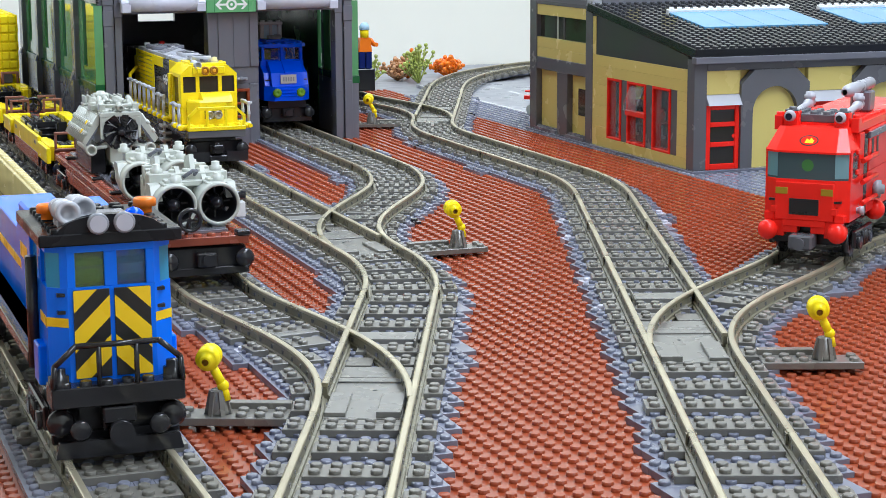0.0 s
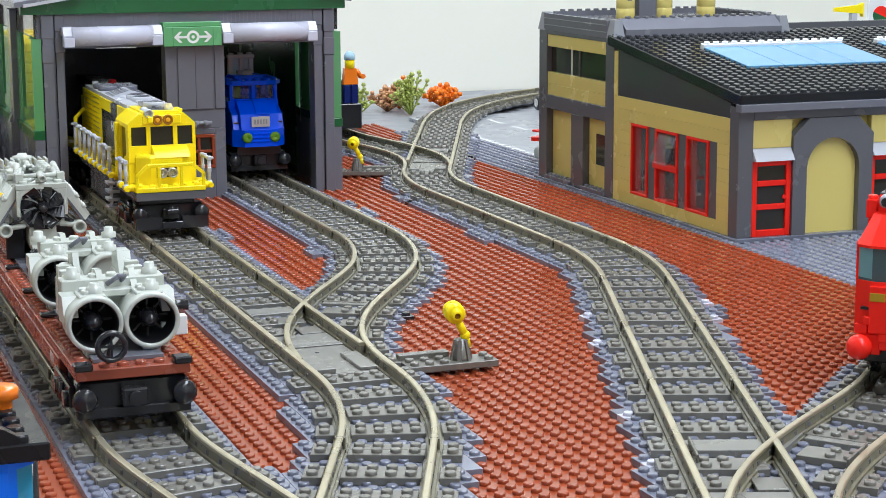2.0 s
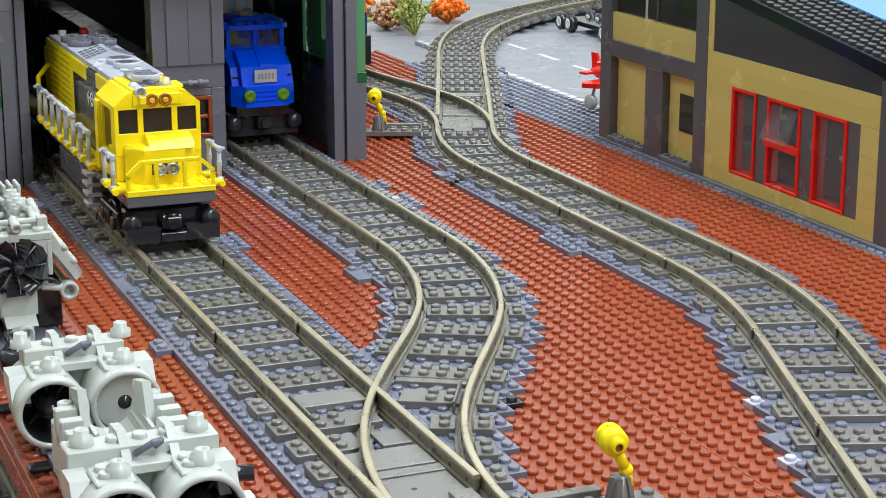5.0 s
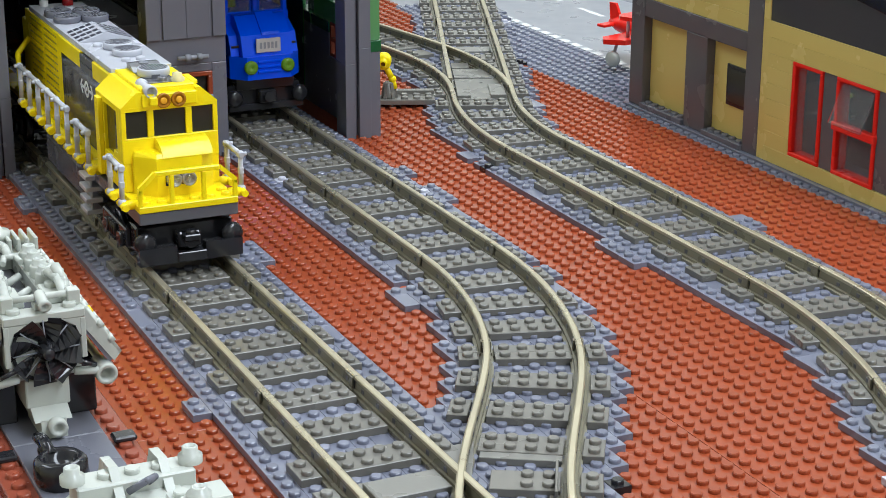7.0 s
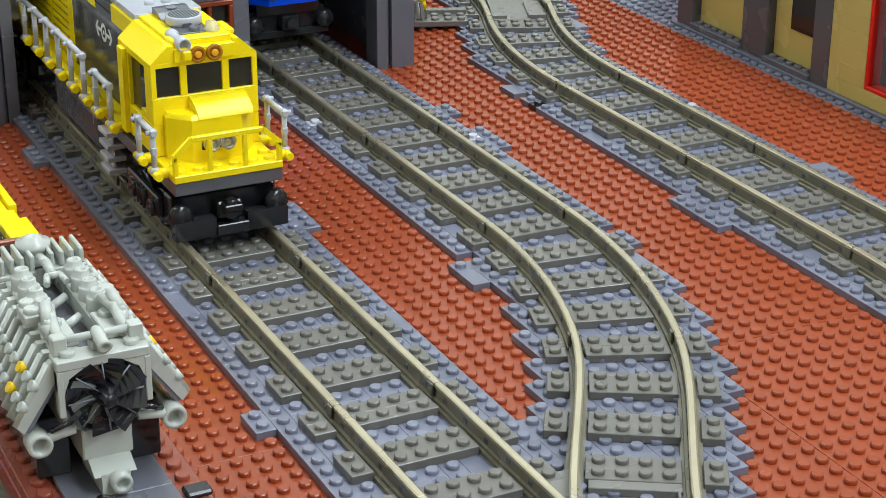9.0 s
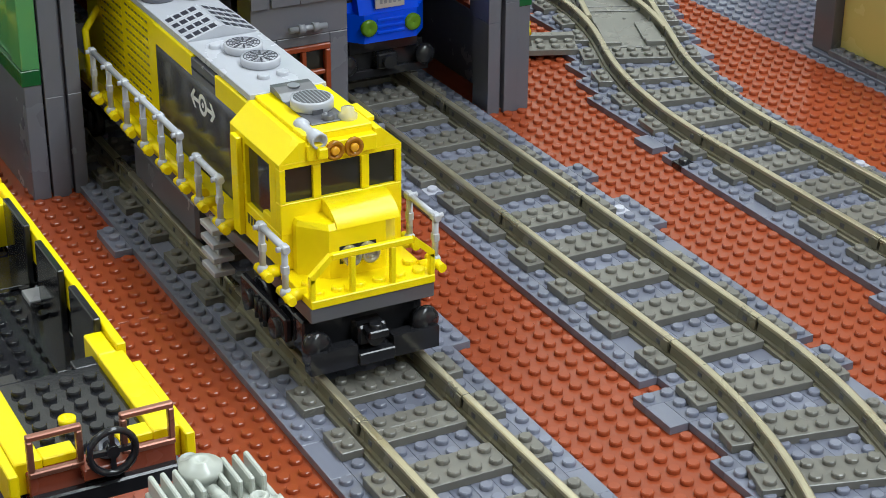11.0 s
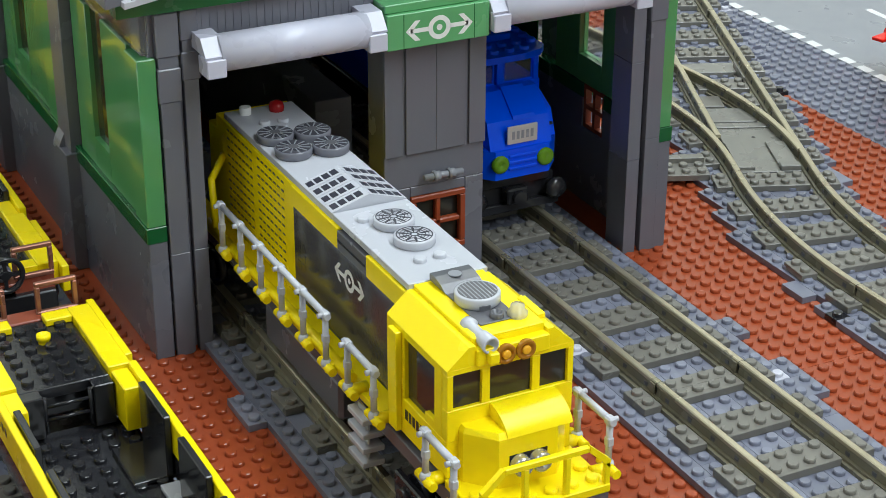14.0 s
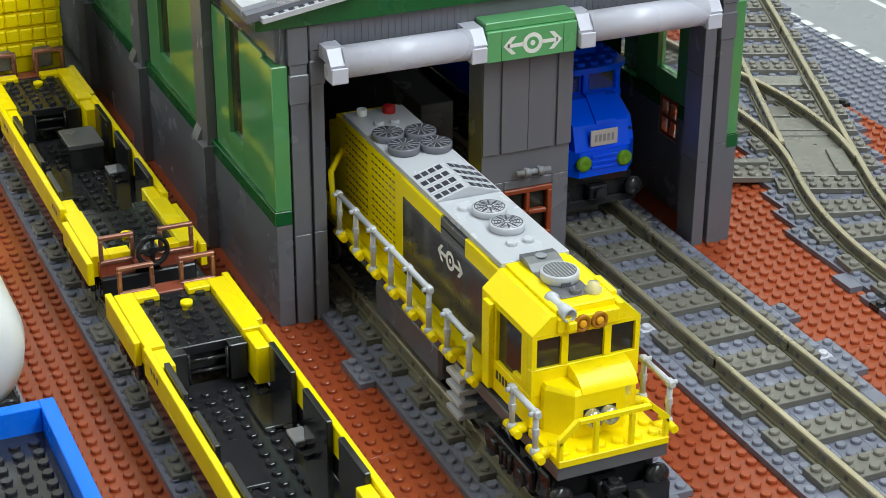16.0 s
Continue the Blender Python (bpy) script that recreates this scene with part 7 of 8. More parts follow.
def well_wagon(y, load=False):
    """A yellow articulated well wagon, 34 studs long, its south end at y."""
    ob = thing("yellow_well_wagon", "yellow toy container well wagon with a black studded floor", "well wagon", -14.75, y, 0, group="yellow well wagons")
    for a, b, end in ((0.4, 7.2, -1), (26.4, 33.2, 1)):
        e = part("end_platform", Shape().cbox(-2.2, a, 4.0, 2.2, b, 4.6, 0.05).studs(-2, a + 0.3, 2, b - 0.5, 4.6, 12), BLACK, ob, "black studded end platform")
        for sx in (-1, 1):
            x0, x1 = sorted((sx * 2.2, sx * 3.3))
            part("side_block", Shape().cbox(x0, a, 3.6, x1, b, 5.0, 0.05), YELLOW, e, "yellow side block")
            x0, x1 = sorted((sx * 3.3, sx * 3.7))
            part("outer_strip", Shape().cbox(x0, a - 0.6 if end < 0 else a + 1.0, 3.4, x1, b - 1.0 if end < 0 else b + 0.6, 4.9, 0.05), YELLOW, e)
            x0, x1 = sorted((sx * 0.75, sx * 2.9))
            ye = a - 0.5 if end < 0 else b + 0.5
            fr = Shape().cbox(x0, ye - 0.15, 4.6, x1, ye + 0.15, 4.85, 0.05).cbox(x0, ye - 0.15, 6.2, x1, ye + 0.15, 6.45, 0.05).cbox(x0, ye - 0.15, 4.85, x0 + 0.25, ye + 0.15, 6.2, 0.05).cbox(x1 - 0.25, ye - 0.15, 4.85, x1, ye + 0.15, 6.2, 0.05)
            part("end_rail", fr, COPPER, e, "brownish end handrail")
            part("end_block", Shape().cbox(x0, min(ye, ye + end * -0.6), 3.4, x1, max(ye, ye + end * -0.6), 4.6, 0.05), WAGON_BROWN, e)
            part("end_yellow", Shape().cbox(0.85 if sx > 0 else -2.19, (b - 0.9) if end > 0 else a, 4.6, 2.19 if sx > 0 else -0.85, b if end > 0 else a + 0.9, 4.98, 0.05), YELLOW, e)
        ye = a - 0.5 if end < 0 else b + 0.5
        part("centre_tile", Shape().cbox(-0.95, ye - 0.6, 4.2, 0.95, ye + 0.6, 4.7, 0.05), WAGON_BROWN, e, "smooth brown end tile")
        part("round_stud", Shape().lathe((0.3 if end > 0 else -0.5, (a + b) / 2 + end * 1.0, 4.6), (0, 0, 1), [(0, 0.28), (0.22, 0.28), (0.24, 0.36), (0.46, 0.36), (0.48, 0.22), (0.36, 0.2), (0.36, 0.001)], 16), YELLOW, e, "yellow round stud")
        part("end_beam", Shape().cbox(-2.9, a - 0.9 if end < 0 else b, 2.6, 2.9, a if end < 0 else b + 0.9, 3.8, 0.08), BLACK, e)
        wheelset(ob, (a + b) / 2)
        # bulkhead at the well end
        wy = b if end < 0 else a
        k = part("bulkhead", Shape().cbox(-2.2, min(wy, wy - end * 0.8), 2.4, -1.2, max(wy, wy - end * 0.8), 4.6, 0.05).cbox(1.2, min(wy, wy - end * 0.8), 2.4, 2.2, max(wy, wy - end * 0.8), 4.6, 0.05), BLACK, ob)
        part("ladder", Shape().bar([(-1.1, wy - end * 0.5, 2.5), (-1.1, wy - end * 0.5, 4.4)], 0.12).bar([(1.1, wy - end * 0.5, 2.5), (1.1, wy - end * 0.5, 4.4)], 0.12).bar([(-1.1, wy - end * 0.5, 3.2), (1.1, wy - end * 0.5, 3.2)], 0.1).bar([(-1.1, wy - end * 0.5, 3.9), (1.1, wy - end * 0.5, 3.9)], 0.1), BLACK, k)
        for sx in (-1, 1):
            x0, x1 = sorted((sx * 2.25, sx * 3.09))
            part("well_block", Shape().cbox(x0, min(wy - end * 0.2, wy - end * 2.2), 2.6, x1, max(wy - end * 0.2, wy - end * 2.2), 4.9, 0.06), YELLOW, ob, "yellow sloped block at the well end")
    f = part("well_floor", Shape().cbox(-3.05, 7.2, 1.7, 3.05, 26.4, 2.2, 0.04).studs(-3, 8.4, 3, 25.4, 2.2, 10), BLACK, ob, "black studded well floor")
    for x, yy, lx, ly in ((1.4, 11, 1.6, 5.0), (-2.4, 15, 2.2, 4.6), (1.2, 20, 2.0, 3.4)):
        part("smooth_plate", Shape().cbox(x, yy, 2.25, x + lx, yy + ly, 2.45, 0.03), BLACK, f)
    for yy in (10, 18):
        part("grey_corner", Shape().cbox(2.2, yy, 2.25, 3.1, yy + 1.4, 2.5, 0.03), LIGHT, f, "light grey floor tile")
    for sx in (-1, 1):
        x0, x1 = sorted((sx * 3.1, sx * 3.5))
        w = part("side_sill", Shape().cbox(x0, 7.4, 3.5, x1, 26.2, 5.2, 0.05), YELLOW, ob, "yellow side sill")
        part("lower_sill", Shape().cbox(x0 + 0.03, 7.6, 2.2, x1 - 0.03, 26.0, 3.5, 0.04), BLACK, w, "black plates under the yellow sill")
        for k, yy in enumerate((9.4, 14.6, 20.0)):
            a, b = sorted((sx * 2.75, sx * 3.08))
            part("stake_plate", Shape().cbox(a, yy, 2.2, b, yy + 3.6, 5.5, 0.05), BLACK, w, "black upright plate inside the sill")
        for yy in (8.4, 23.4):
            for q in range(3):
                part("marking", Shape().box(sx * 3.5 - 0.012, yy + q * 0.55, 4.3, sx * 3.5 + 0.012, yy + q * 0.55 + 0.28, 4.7), PRINTBLACK, w)
    if load:
        part("grey_box", Shape().cbox(-0.1, 19.6, 2.2, 2.3, 22.8, 3.9, 0.05), BLACK, ob, "black box on the well floor")
        part("grey_lid", Shape().cbox(-0.15, 19.55, 3.9, 2.35, 22.85, 4.25, 0.05), DARK, ob, "smooth dark grey lid")
    part("brake_wheel", Shape().lathe((0.2, -0.55, 5.3), (0, -1, 0), [(0, 0.84), (0.06, 1.0), (0.22, 1.06), (0.38, 1.0), (0.38, 0.84), (0.2, 0.76), (0, 0.84)], 26).cyl((0.2, -0.3, 5.3), (0.2, -0.9, 5.3), 0.26)
         .box(-0.65, -0.82, 5.2, 1.05, -0.64, 5.4).box(0.1, -0.82, 4.45, 0.3, -0.64, 6.15), BLACK, ob, "black brake wheel")
    part("wheel_post", Shape().cyl((0.2, 0.5, 4.6), (0.2, -0.4, 5.3), 0.42, n=16), SHEDGREY, ob)
    part("red_cable", Shape().bar([(-1.2, 33.6, 4.4), (0, 33.9, 4.5), (1.2, 33.7, 4.5)], 0.08), RED, ob)
    return ob


well_wagon(13.4)
well_wagon(51.6, True)


BUMP = Shape().cbox(-0.48, -0.3, -0.5, 0.48, 0.05, 0.5, 0.28).mesh("end_bump", YELLOW)


def yellow_box_wagon():
    """A taller yellow wagon at the far end of the west road."""
    ob = thing("yellow_box_wagon", "tall yellow toy wagon with stacked studded sides", "wagon", -14.75, 86.0, 0)
    part("frame", Shape().cbox(-3.2, 0, 3.4, 3.2, 26, 4.4, 0.06), DARK, ob)
    for k in range(8):
        part("course", Shape().cbox(-3.3 + 0.04 * (k % 2), 0.6, 4.41 + k * 1.2, 3.3 - 0.04 * (k % 2), 25.4, 5.59 + k * 1.2, 0.06), YELLOW, ob)
    part("top_studs", Shape().studs(-3, 1, 3, 25, 13.99, 10), YELLOW, ob, kind="stuff")
    for k in range(1, 8):
        for i in range(6):
            part("end_bump", BUMP, YELLOW, ob).location = ((-2.5 + i) * U, 0.6 * U, (5.0 + k * 1.2) * U)
    part("grey_gear", Shape().cbox(-2.2, -0.4, 5.0, -0.8, 0.6, 6.4, 0.1).cbox(0.8, -0.4, 5.0, 2.2, 0.6, 6.4, 0.1), DARK, ob, "dark grey end fittings")
    for sx in (-1, 1):
        x0, x1 = sorted((sx * 0.75, sx * 2.9))
        part("end_rail", Shape().bar([(x0, -0.6, 4.4), (x0, -0.6, 6.4), (x1, -0.6, 6.4), (x1, -0.6, 4.4)], 0.14), COPPER, ob, "brownish end handrail")
    wheelset(ob, 4)
    wheelset(ob, 22)


yellow_box_wagon()


def storage_wagons():
    # white tank wagon, its south end towards the camera's last stand
    ob = thing("white_tank_wagon", "white rounded toy tank wagon on the storage road", "tank wagon", -28.4, 37.0, 0)
    part("tank", Shape().lathe((0, 0, 7.2), (0, 1, 0), [(0, 0.001), (0.05, 1.4), (0.5, 2.8), (1.5, 3.7), (3, 4.05), (24, 4.05), (26, 2.8), (26.6, 0.001)], 36), WHITE, ob)
    part("frame", Shape().cbox(-3.0, -1.0, 3.6, 3.0, 28, 4.4, 0.06), BLACK, ob)
    part("end_wheel", Shape().lathe((2.2, -0.8, 5.0), (0, -1, 0), [(0, 0.6), (0.1, 0.75), (0.3, 0.7), (0.3, 0.58), (0, 0.6)], 20), BLACK, ob)
    wheelset(ob, 4)
    wheelset(ob, 23)
    ob = thing("blue_open_wagon", "blue toy open wagon with a black studded floor", "open wagon", -28.1, 4.0, 0)
    part("floor_plate", Shape().cbox(-3.2, 0.4, 4.0, 3.2, 30.4, 4.6, 0.05).studs(-3, 0.6, 3, 30.0, 4.6, 10), BLACK, ob)
    for sx in (-1, 1):
        part("side", Shape().cbox(min(sx * 3.2, sx * 4.0), 0, 4.0, max(sx * 3.2, sx * 4.0), 31, 6.0, 0.05), LBLUE, ob)
    for y in (0, 30.2):
        part("end", Shape().cbox(-3.2, y, 4.0, 3.2, y + 0.8, 6.0, 0.05), LBLUE, ob)
    wheelset(ob, 4)
    wheelset(ob, 26)
    ob = thing("tan_open_wagon", "tan toy wagon with a studded rim", "open wagon", -28.4, -34, 0)
    part("floor_plate", Shape().cbox(-3.2, 0.4, 3.9, 3.2, 30.4, 4.4, 0.05), BLACK, ob)
    for sx in (-1, 1):
        s = Shape().cbox(min(sx * 2.8, sx * 3.8), 0, 4.4, max(sx * 2.8, sx * 3.8), 31, 7.2, 0.05)
        s.studs(min(sx * 2.8, sx * 3.8), 0, max(sx * 2.8, sx * 3.8), 31, 7.2, 10)
        part("side", s, CREAM, ob)
    for y in (0, 30):
        part("end", Shape().cbox(-2.8, y, 4.4, 2.8, y + 1, 7.2, 0.05).studs(-2.5, y, 2.5, y + 1, 7.2, 10), CREAM, ob)
    wheelset(ob, 4)
    wheelset(ob, 26)


CREAM = plastic("cream_plastic", (0.72, 0.62, 0.30), 0.24, 0.05)
storage_wagons()
# ------------------------------------------------------------------ the far side: road, plants, vehicles
def road():
    ob = thing("road_plate", "smooth light grey toy road plate with white dashes", "road", kind="structure")
    part("surface", Shape().cbox(54, 48.8, -0.4, 140, 112, 0.1, 0.03), ROAD, ob)
    for k in range(30):
        part("edge_dash", EDGE, WHITE, ob).location = (54.05 * U, (49.4 + 2.1 * k) * U, 0.1 * U)
    for k in range(7):
        part("centre_dash", DASH, WHITE, ob).location = (63.6 * U, (55 + 9 * k) * U, 0.1 * U)


EDGE = Shape().box(0, 0, 0, 0.75, 1.3, 0.012).mesh("edge_dash", WHITE)
DASH = Shape().box(-0.3, 0, 0, 0.3, 5.0, 0.012).mesh("centre_dash", WHITE)
road()


def plant(x, y, h, mat, label, seed, n, spread=0.5, bud=0.32):
    """Branching stems that end in round buds, with short side shoots below."""
    rnd = random.Random(seed)
    ob = thing("toy_plant", label, "plant", x, y, -0.42, group="plants beside the far track")
    s, leaf = Shape(), Shape()
    for k in range(n):
        w, r = rnd.uniform(0, 6.28), rnd.uniform(0.15, 1.0) * h * spread
        top = (r * math.cos(w), r * math.sin(w), h * rnd.uniform(0.55, 1.05) * (1 - 0.45 * (r / (h * spread)) ** 2))
        mid = (top[0] * 0.5, top[1] * 0.5, top[2] * 0.5)
        s.bar([(0, 0, 0), mid, top], 0.12, 6)
        leaf.lathe(top, (top[0] * 0.4, top[1] * 0.4, h), [(-0.1, 0.1), (0.0, bud), (bud * 0.9, bud * 1.05), (bud * 1.5, bud * 0.7), (bud * 1.6, 0.001)], 8)
        for q in range(6):
            f = rnd.uniform(-0.2, 0.9)
            c = Vector([mid[i] + (top[i] - mid[i]) * f for i in range(3)])
            d = Vector((rnd.uniform(-1, 1), rnd.uniform(-1, 1), rnd.uniform(0.0, 0.8))).normalized()
            leaf.lathe(c, d, [(0, 0.07), (0.3, 0.11), (0.5, bud * 0.62), (0.5 + bud * 0.7, bud * 0.6), (0.5 + bud, 0.001)], 6)
    part("stem", s, LEAF if mat is LEAF else mat, ob, kind="stuff")
    part("leaf_clumps", leaf, mat, ob, kind="stuff")


DULLORANGE = plastic("dull_orange_plastic", (0.58, 0.30, 0.14), 0.35, 0.2)
plant(57.0, 119.5, 7.2, LEAF, "green branching toy plant", 1, 24, 0.42)
plant(50.5, 124, 4.6, LEAF, "green low toy plant", 2, 10, 0.4)
plant(55.5, 126.0, 3.6, DULLORANGE, "brownish orange toy bush", 3, 40, 0.8)
plant(58.5, 129.0, 4.6, ORANGE, "bright orange toy bush", 6, 14, 0.55, 0.36)
plant(65.5, 129.0, 3.3, ORANGE, "bright orange toy flower bush", 4, 60, 0.85, 0.36)


def steam_engine():
    """Black engine beyond the shed with a toy figure as a plain shape."""
    ob = thing("black_steam_locomotive", "black toy steam locomotive with green bands beyond the shed", "locomotive", 35.4, 89, 0)
    part("boiler", Shape().lathe((0, 0, 6.2), (0, 1, 0), [(0, 0.001), (0, 2.2), (0.4, 2.4), (16, 2.4), (16, 0.001)], 24), BLACK, ob)
    part("frame", Shape().cbox(-3, -1, 3.2, 3, 24, 4.2, 0.06), BLACK, ob)
    part("cab", Shape().cbox(-3, 16, 4.2, 3, 23, 12.5, 0.06), BLACK, ob)
    part("chimney", Shape().lathe((0, 2.4, 8.4), (0, 0, 1), [(0, 0.8), (2.4, 0.7), (3.0, 1.0), (3.6, 1.0), (3.6, 0.001)], 18), BLACK, ob)
    part("band", Shape().lathe((0, 6, 6.2), (0, 1, 0), [(0, 2.4), (0, 2.46), (0.6, 2.46), (0.6, 2.4)], 24), DGREEN, ob)
    wheelset(ob, 5)
    wheelset(ob, 18)
    fig = Shape().cbox(-0.95, 0, 0, -0.05, 1.0, 2.4, 0.1).cbox(0.05, 0, 0, 0.95, 1.0, 2.4, 0.1)
    legs = len(fig.f)
    fig.prism([(-0.95, 2.4), (0.95, 2.4), (0.75, 4.4), (-0.75, 4.4)], "y", 0, 1.0).bar([(0.85, 0.5, 4.2), (1.3, 0.3, 3.4), (1.5, -0.5, 3.4)], 0.3)
    torso = len(fig.f)
    fig.cyl((0, 0.5, 4.4), (0, 0.5, 5.6), 0.62, n=16)
    head = len(fig.f)
    fig.lathe((0, 0.5, 5.5), (0, 0, 1), [(0, 0.001), (0, 0.72), (0.5, 0.72), (1.0, 0.4), (1.05, 0.001)], 16)
    o = solid("toy_figure", fig, plastic("dark_blue_plastic", (0.005, 0.015, 0.12), 0.25), "plain toy figure in orange with a light blue cap", "figure", x=36.75, y=84.4, z=5.35)
    for m in (ORANGE, YELLOW, SKYPANE):
        o.data.materials.append(m)
    for i, f in enumerate(o.data.polygons):
        f.material_index = 0 if i < legs else 1 if i < torso else 2 if i < head else 3
    part("running_board", Shape().cbox(-2.6, -5.0, 2.2, 2.6, 0, 5.34, 0.1), BLACK, ob)


steam_engine()


def toy_plane():
    ob = thing("red_toy_aeroplane", "red toy aeroplane with white and grey parts on the road", "aeroplane", 56.5, 61.0, 0.1, 15)
    part("fuselage", Shape().lathe((0, -3.8, 2.9), (0, 1, 0.03), [(0, 0.001), (0, 0.8), (0.5, 1.2), (4.3, 1.25), (7.8, 0.7), (8.9, 0.3), (8.9, 0.001)], 22), RED, ob)
    part("wing", Shape().prism([(-4.6, -1.4), (4.6, -1.4), (5.8, 0.2), (5.0, 1.1), (-5.0, 1.1), (-5.8, 0.2)], "z", 2.6, 3.05), RED, ob)
    part("upper_wing", Shape().prism([(-3.6, -1.7), (3.6, -1.7), (4.0, 0), (3.4, 0.7), (-3.4, 0.7), (-4.0, 0)], "z", 4.6, 4.95), RED, ob)
    part("tail_fin", Shape().prism([(3.4, 3.1), (5.0, 3.1), (5.2, 5.0), (4.4, 5.0)], "x", -0.14, 0.14), RED, ob)
    part("tailplane", Shape().cbox(-2.0, 3.9, 3.0, 2.0, 4.9, 3.25, 0.05), RED, ob)
    for x in (-3.4, 3.4):
        part("strut", Shape().cyl((x, -0.5, 3.05), (x, -0.5, 4.6), 0.15), LIGHT, ob)
        part("float_wheel", Shape().lathe((x * 1.45 - 0.35, -0.2, 1.2), (1, 0, 0), [(0, 0.001), (0, 0.55), (0.12, 0.7), (0.58, 0.7), (0.7, 0.55), (0.7, 0.001)], 20), OLDLIGHT, ob, "light grey round wheel")
        part("leg", Shape().cyl((x * 1.45, -0.2, 1.2), (x * 1.3, -0.2, 2.7), 0.15), LIGHT, ob)
    for x in (-1.3, 1.3):
        part("wheel", Shape().cyl((x - 0.25, -1.9, 0.7), (x + 0.25, -1.9, 0.7), 0.7, n=18), LIGHT, ob)
        part("leg", Shape().cyl((x, -1.9, 0.7), (x * 0.5, -1.9, 2.4), 0.14), LIGHT, ob)
    part("propeller", Shape().cbox(-2.0, -4.2, 2.7, 2.0, -4.0, 3.05, 0.05).cyl((0, -3.8, 2.87), (0, -4.3, 2.87), 0.36), WHITE, ob)


toy_plane()


def toy_truck():
    ob = thing("toy_truck", "black wheeled toy truck with white hubs on the road", "truck", 77.3, 114.8, 0.1, 180)
    part("chassis", Shape().cbox(-1.5, 0.4, 0.9, 1.5, 18, 1.5, 0.06), BLACK, ob)
    part("cargo_box", Shape().cbox(-1.8, 12, 1.5, 1.8, 18, 2.6, 0.08), SHEDGREY, ob)
    for y in (1.0, 3.6, 13):
        for x in (-2.1, 2.1):
            w = part("tyre", Shape().lathe((x - 0.5, y, 1.1), (1, 0, 0), [(0, 0.5), (0, 0.95), (0.15, 1.1), (0.85, 1.1), (1.0, 0.95), (1.0, 0.5)], 22), BLACK, ob)
            part("hub", Shape().lathe((x - 0.53, y, 1.1), (1, 0, 0), [(0.1, 0.001), (0.08, 0.36), (0, 0.42), (0, 0.66), (1.06, 0.66), (1.06, 0.42), (0.98, 0.36), (0.96, 0.001)], 20), WHITE, w)


toy_truck()


def far_sign():
    """A toy filling-station sign and a yellow crane arm at the far edge of the layout."""
    ob = thing("filling_station_sign", "white toy sign board with a red and green disc", "sign", 135.2, 116, -0.4)
    part("pole", Shape().cbox(-0.4, 0, 0, 0.4, 0.8, 11.0, 0.05), WHITE, ob)
    b = part("board", Shape().cbox(-2.2, -0.3, 11.0, 2.2, 0.4, 15.6, 0.1), WHITE, ob)
    for name, a0, mat in (("red_half", -0.4, RED), ("green_half", 2.74, DGREEN)):
        pts = [(1.45 * math.cos(a0 + k * math.pi / 12), 13.1 + 1.45 * math.sin(a0 + k * math.pi / 12)) for k in range(13)]
        part(name, Shape().prism(pts, "y", -0.36, -0.3), mat, b)
    c = thing("toy_crane", "yellow toy crane arm on a grey mast", "crane", 129.3, 114, -0.4)
    part("mast", Shape().cbox(-0.5, 0, 0, 0.5, 1, 13.6, 0.05), LIGHT, c)
    part("arm", Shape().prism([(-3.4, 13.9), (1.4, 13.5), (1.6, 13.0), (1.6, 15.2), (1.0, 14.9), (-3.4, 14.5)], "y", 0, 0.9), YELLOW, c)


far_sign()
def y_far(j, d):
    """Beyond the yard the track lies almost bare on the table."""
    return j > 88 and d > 3.1


# plates that stick out beside the straight roads: x0, y0, x1, y1 in studs
TABS = ((-6, 1, -5, 3), (-6, 39, -5, 42), (10, 11, 11, 14), (5, 22, 6, 26), (21, 29, 22, 33), (21, 36, 22, 38), 
        (36, 15, 38, 18), (36, 38, 37, 41), (26, 12, 27, 17))


def ballast_cells():
    cells = {}
    for x, y, h in CENTRES:
        for i in range(int(x) - 9, int(x) + 10):
            for j in range(int(y) - 9, int(y) + 10):
                d = math.hypot(i + 0.5 - x, j + 0.5 - y)
                if abs(h) > 0.02:
                    d += 0.28
                if d < cells.get((i, j), (99, 0))[0]:
                    cells[(i, j)] = (d, abs(h) < 0.02)
    rnd = random.Random(5)
    bump = {}
    out = set()
    for (i, j), (d, even) in cells.items():
        key = (i // 3, j // 5)
        if key not in bump:
            bump[key] = rnd.random()
        if y_far(j, d):
            continue
        tab = bump[key] < (0.14 if even else 0.05) if j < -20 else any(a <= i < c and b <= j < e for a, b, c, e in TABS)
        if d < (4.62 if even else 4.95) or (d < 7 and tab and j >= -20) or (d < 5.6 and tab):
            out.add((i, j))
    return out


BALLAST = ballast_cells()
near_box = (-8, -6, 25, 48)


MARKS = {c: DULLWHITE for c in ((-5, -6), (-5, 15), (4, 3), (11, 13), (11, 27), (12, 38), (16, 42), (20, 31), (27, 28), (31, 21), (31, 5), (15, -4), (36, 30), (29, 60))}
MARKS.update({c: BLACK for c in ((11, 10), (27, 35), (26, 15), (25, -6), (37, 47), (21, 40))})


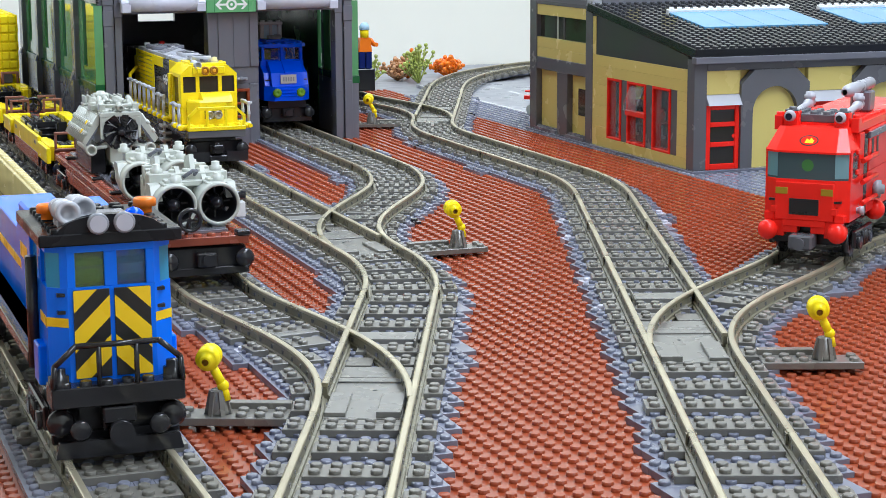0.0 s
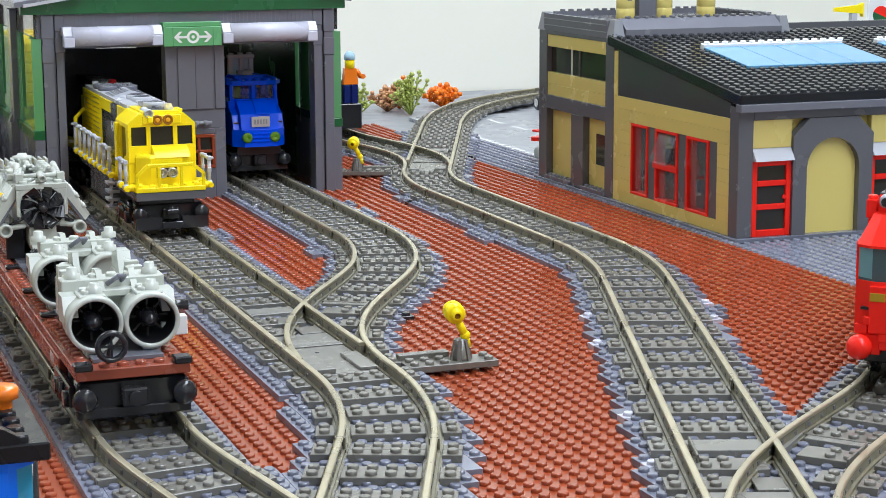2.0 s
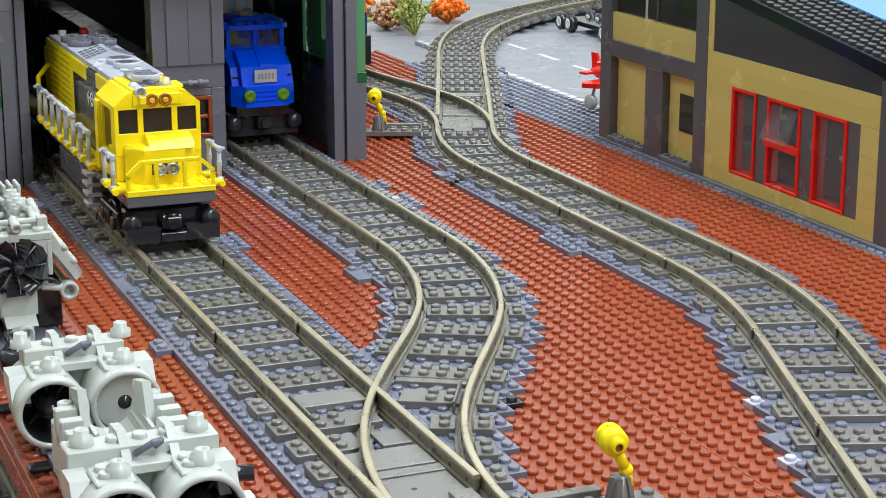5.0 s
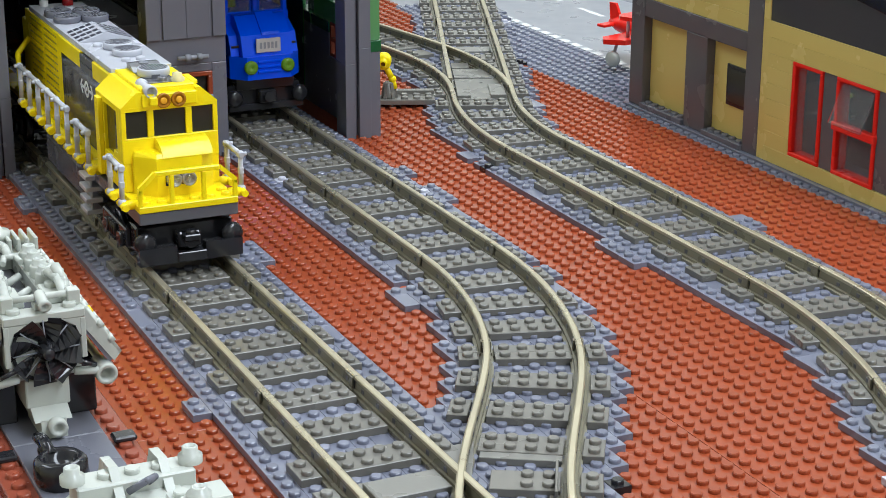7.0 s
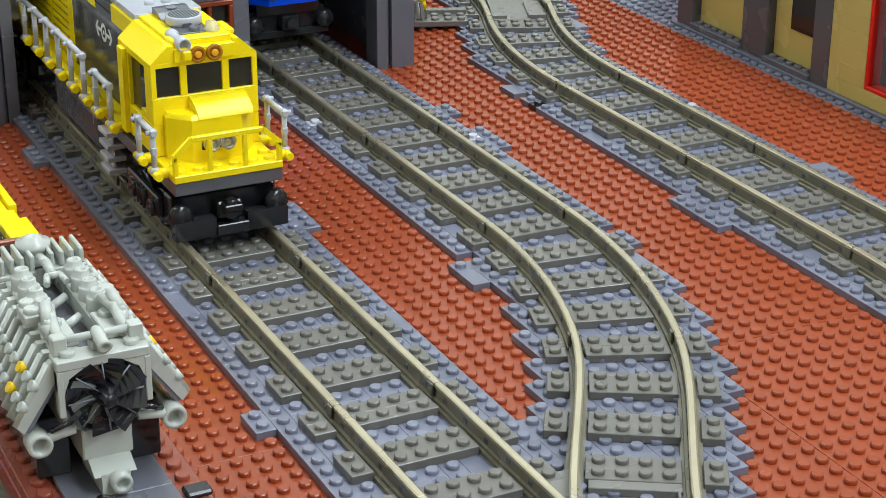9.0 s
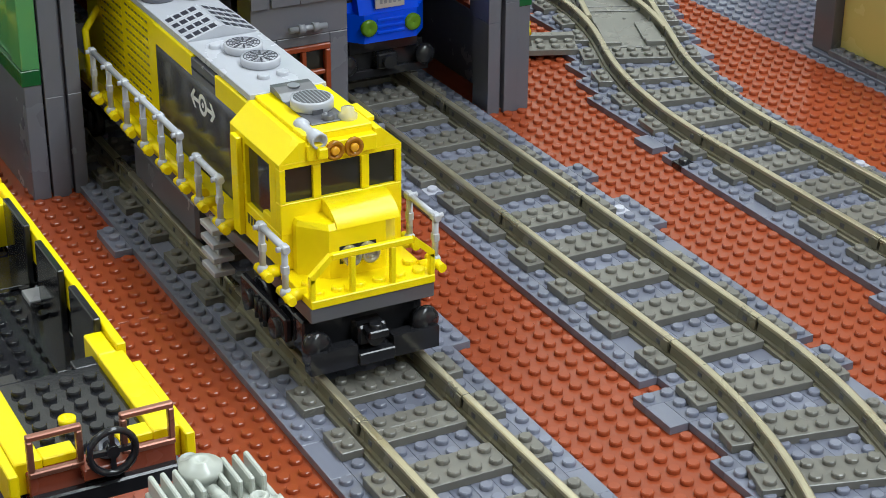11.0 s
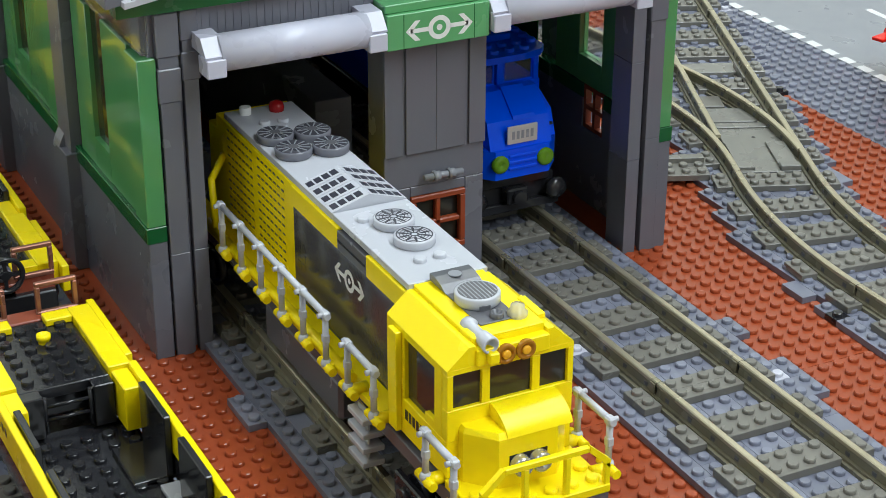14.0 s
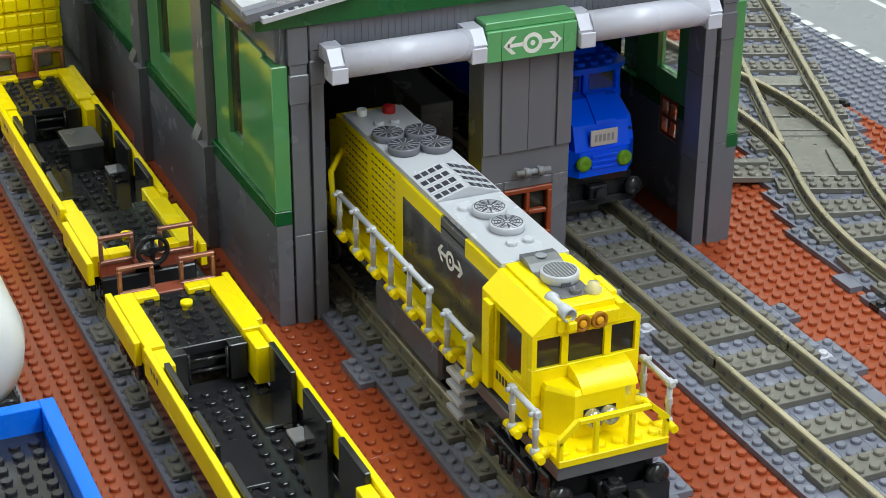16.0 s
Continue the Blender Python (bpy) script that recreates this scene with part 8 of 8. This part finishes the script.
def lay_ballast():
    rnd = random.Random(11)
    left = set(BALLAST)
    plates, special = [], []
    for c in sorted(left, key=lambda c: (c[1], c[0])):
        if c not in left:
            continue
        k = rnd.random()
        if c[1] > -8 and c in MARKS:
            special.append((c, MARKS[c]))
            left.discard(c)
            continue
        if c[1] > -8 and -8 < c[0] < 40:
            k = 1.0
        if k < 0.024:
            special.append((c, DULLWHITE))
            left.discard(c)
            continue
        if k < 0.036:
            special.append((c, BLACK))
            left.discard(c)
            continue
        w, l = rnd.choice(((1, 2), (2, 2), (2, 3), (2, 4), (1, 4), (2, 6), (1, 6), (4, 2), (6, 2)))
        x, y = c
        while w > 1 and any((x + a, y) not in left for a in range(w)):
            w -= 1
        while l > 1 and any((x + a, y + b) not in left for a in range(w) for b in range(l)):
            l -= 1
        plates.append((x, y, w, l))
        left -= {(x + a, y + b) for a in range(w) for b in range(l)}
    bed = new("ballast")
    tagged(bed, "dark bluish grey studded plates bedding the tracks", "track ballast", kind="structure")
    meshes = {}
    tiles = random.Random(23)
    x0, y0, x1, y1 = near_box
    far, far_studs = Shape(), []
    count = 0
    for x, y, w, l in plates:
        flat = w * l <= 4 and tiles.random() < 0.1
        if x0 <= x < x1 and y0 <= y < y1 and count < 300:
            if (w, l, flat) not in meshes:
                s = Shape().cbox(0.005, 0.005, 0, w - 0.005, l - 0.005, PL, 0.018)
                if not flat:
                    s.studs(0, 0, w, l, PL, 10)
                meshes[(w, l, flat)] = s.mesh("plate", BLUEGREY)
            ob = part("plate", meshes[(w, l, flat)], BLUEGREY, bed)
            ob.location = (x * U, y * U, 0)
            count += 1
        else:
            far.cbox(x + 0.005, y + 0.005, 0, x + w - 0.005, y + l - 0.005, PL, 0.018)
            far_studs += [] if flat else [(x + a + 0.5, y + b + 0.5) for a in range(w) for b in range(l)]
    part("plates", far, BLUEGREY, bed, kind="stuff")
    stud_field("plate_studs", [c for c in far_studs if c[1] < 60], PL, 10, BLUEGREY, bed, True)
    stud_field("plate_studs", [c for c in far_studs if c[1] >= 60], PL, 8, BLUEGREY, bed, False)
    single = {}
    for (x, y), mat in special:
        if mat.name not in single:
            single[mat.name] = Shape().cbox(0.012, 0.012, 0, 0.988, 0.988, PL, 0.025).stud(0.5, 0.5, PL, 12).mesh("single_plate", mat)
        ob = part("single_plate", single[mat.name], mat, bed, "white single-stud plate" if mat is DULLWHITE else "black single-stud plate")
        ob.location = (x * U, y * U, 0)


def lay_ground():
    def field(name, label, mat, x0, y0, x1, y1, near):
        ob = thing(name, label, "base plate", group="studded base plates")
        part("sheet", Shape().cbox(x0 + 0.02, y0 + 0.02, -0.4, x1 - 0.02, y1 - 0.02, 0.0, 0.02), mat, ob)
        cells = [(i + 0.5, j + 0.5) for i in range(x0, x1) for j in range(y0, y1) if (i, j) not in BALLAST
                 and not any(a <= i < c and b <= j < d for a, b, c, d in COVERED)]
        if cells:
            stud_field("studs", cells, 0.0, 10 if near else 8, mat, ob, near)

    for x0, x1 in ((-80, -48), (-48, -16), (-16, 16), (16, 46)):
        for y0, y1 in ((-128, -96), (-96, -64), (-64, -32), (-32, 0), (0, 32), (32, 64), (64, 96)):
            field("brown_base_plate", "reddish brown studded base plate", BROWN, x0, y0, x1, y1, -64 <= y0 <= 32 and -48 <= x0)
    field("brown_base_plate", "reddish brown studded base plate", BROWN, 43, 96, 47, 106, False)
    for x0, y0, x1, y1 in ((46, -80, 78, -48), (46, -48, 78, -16), (46, -16, 78, 16), (78, -48, 110, -16), (78, -16, 110, 16),
                           (46, 16, 78, 48), (46, 48, 54, 96)):
        field("grey_base_plate", "dark bluish grey studded base plate", BLUEGREY, x0, y0, x1, y1, False)


lay_ballast()
lay_ground()
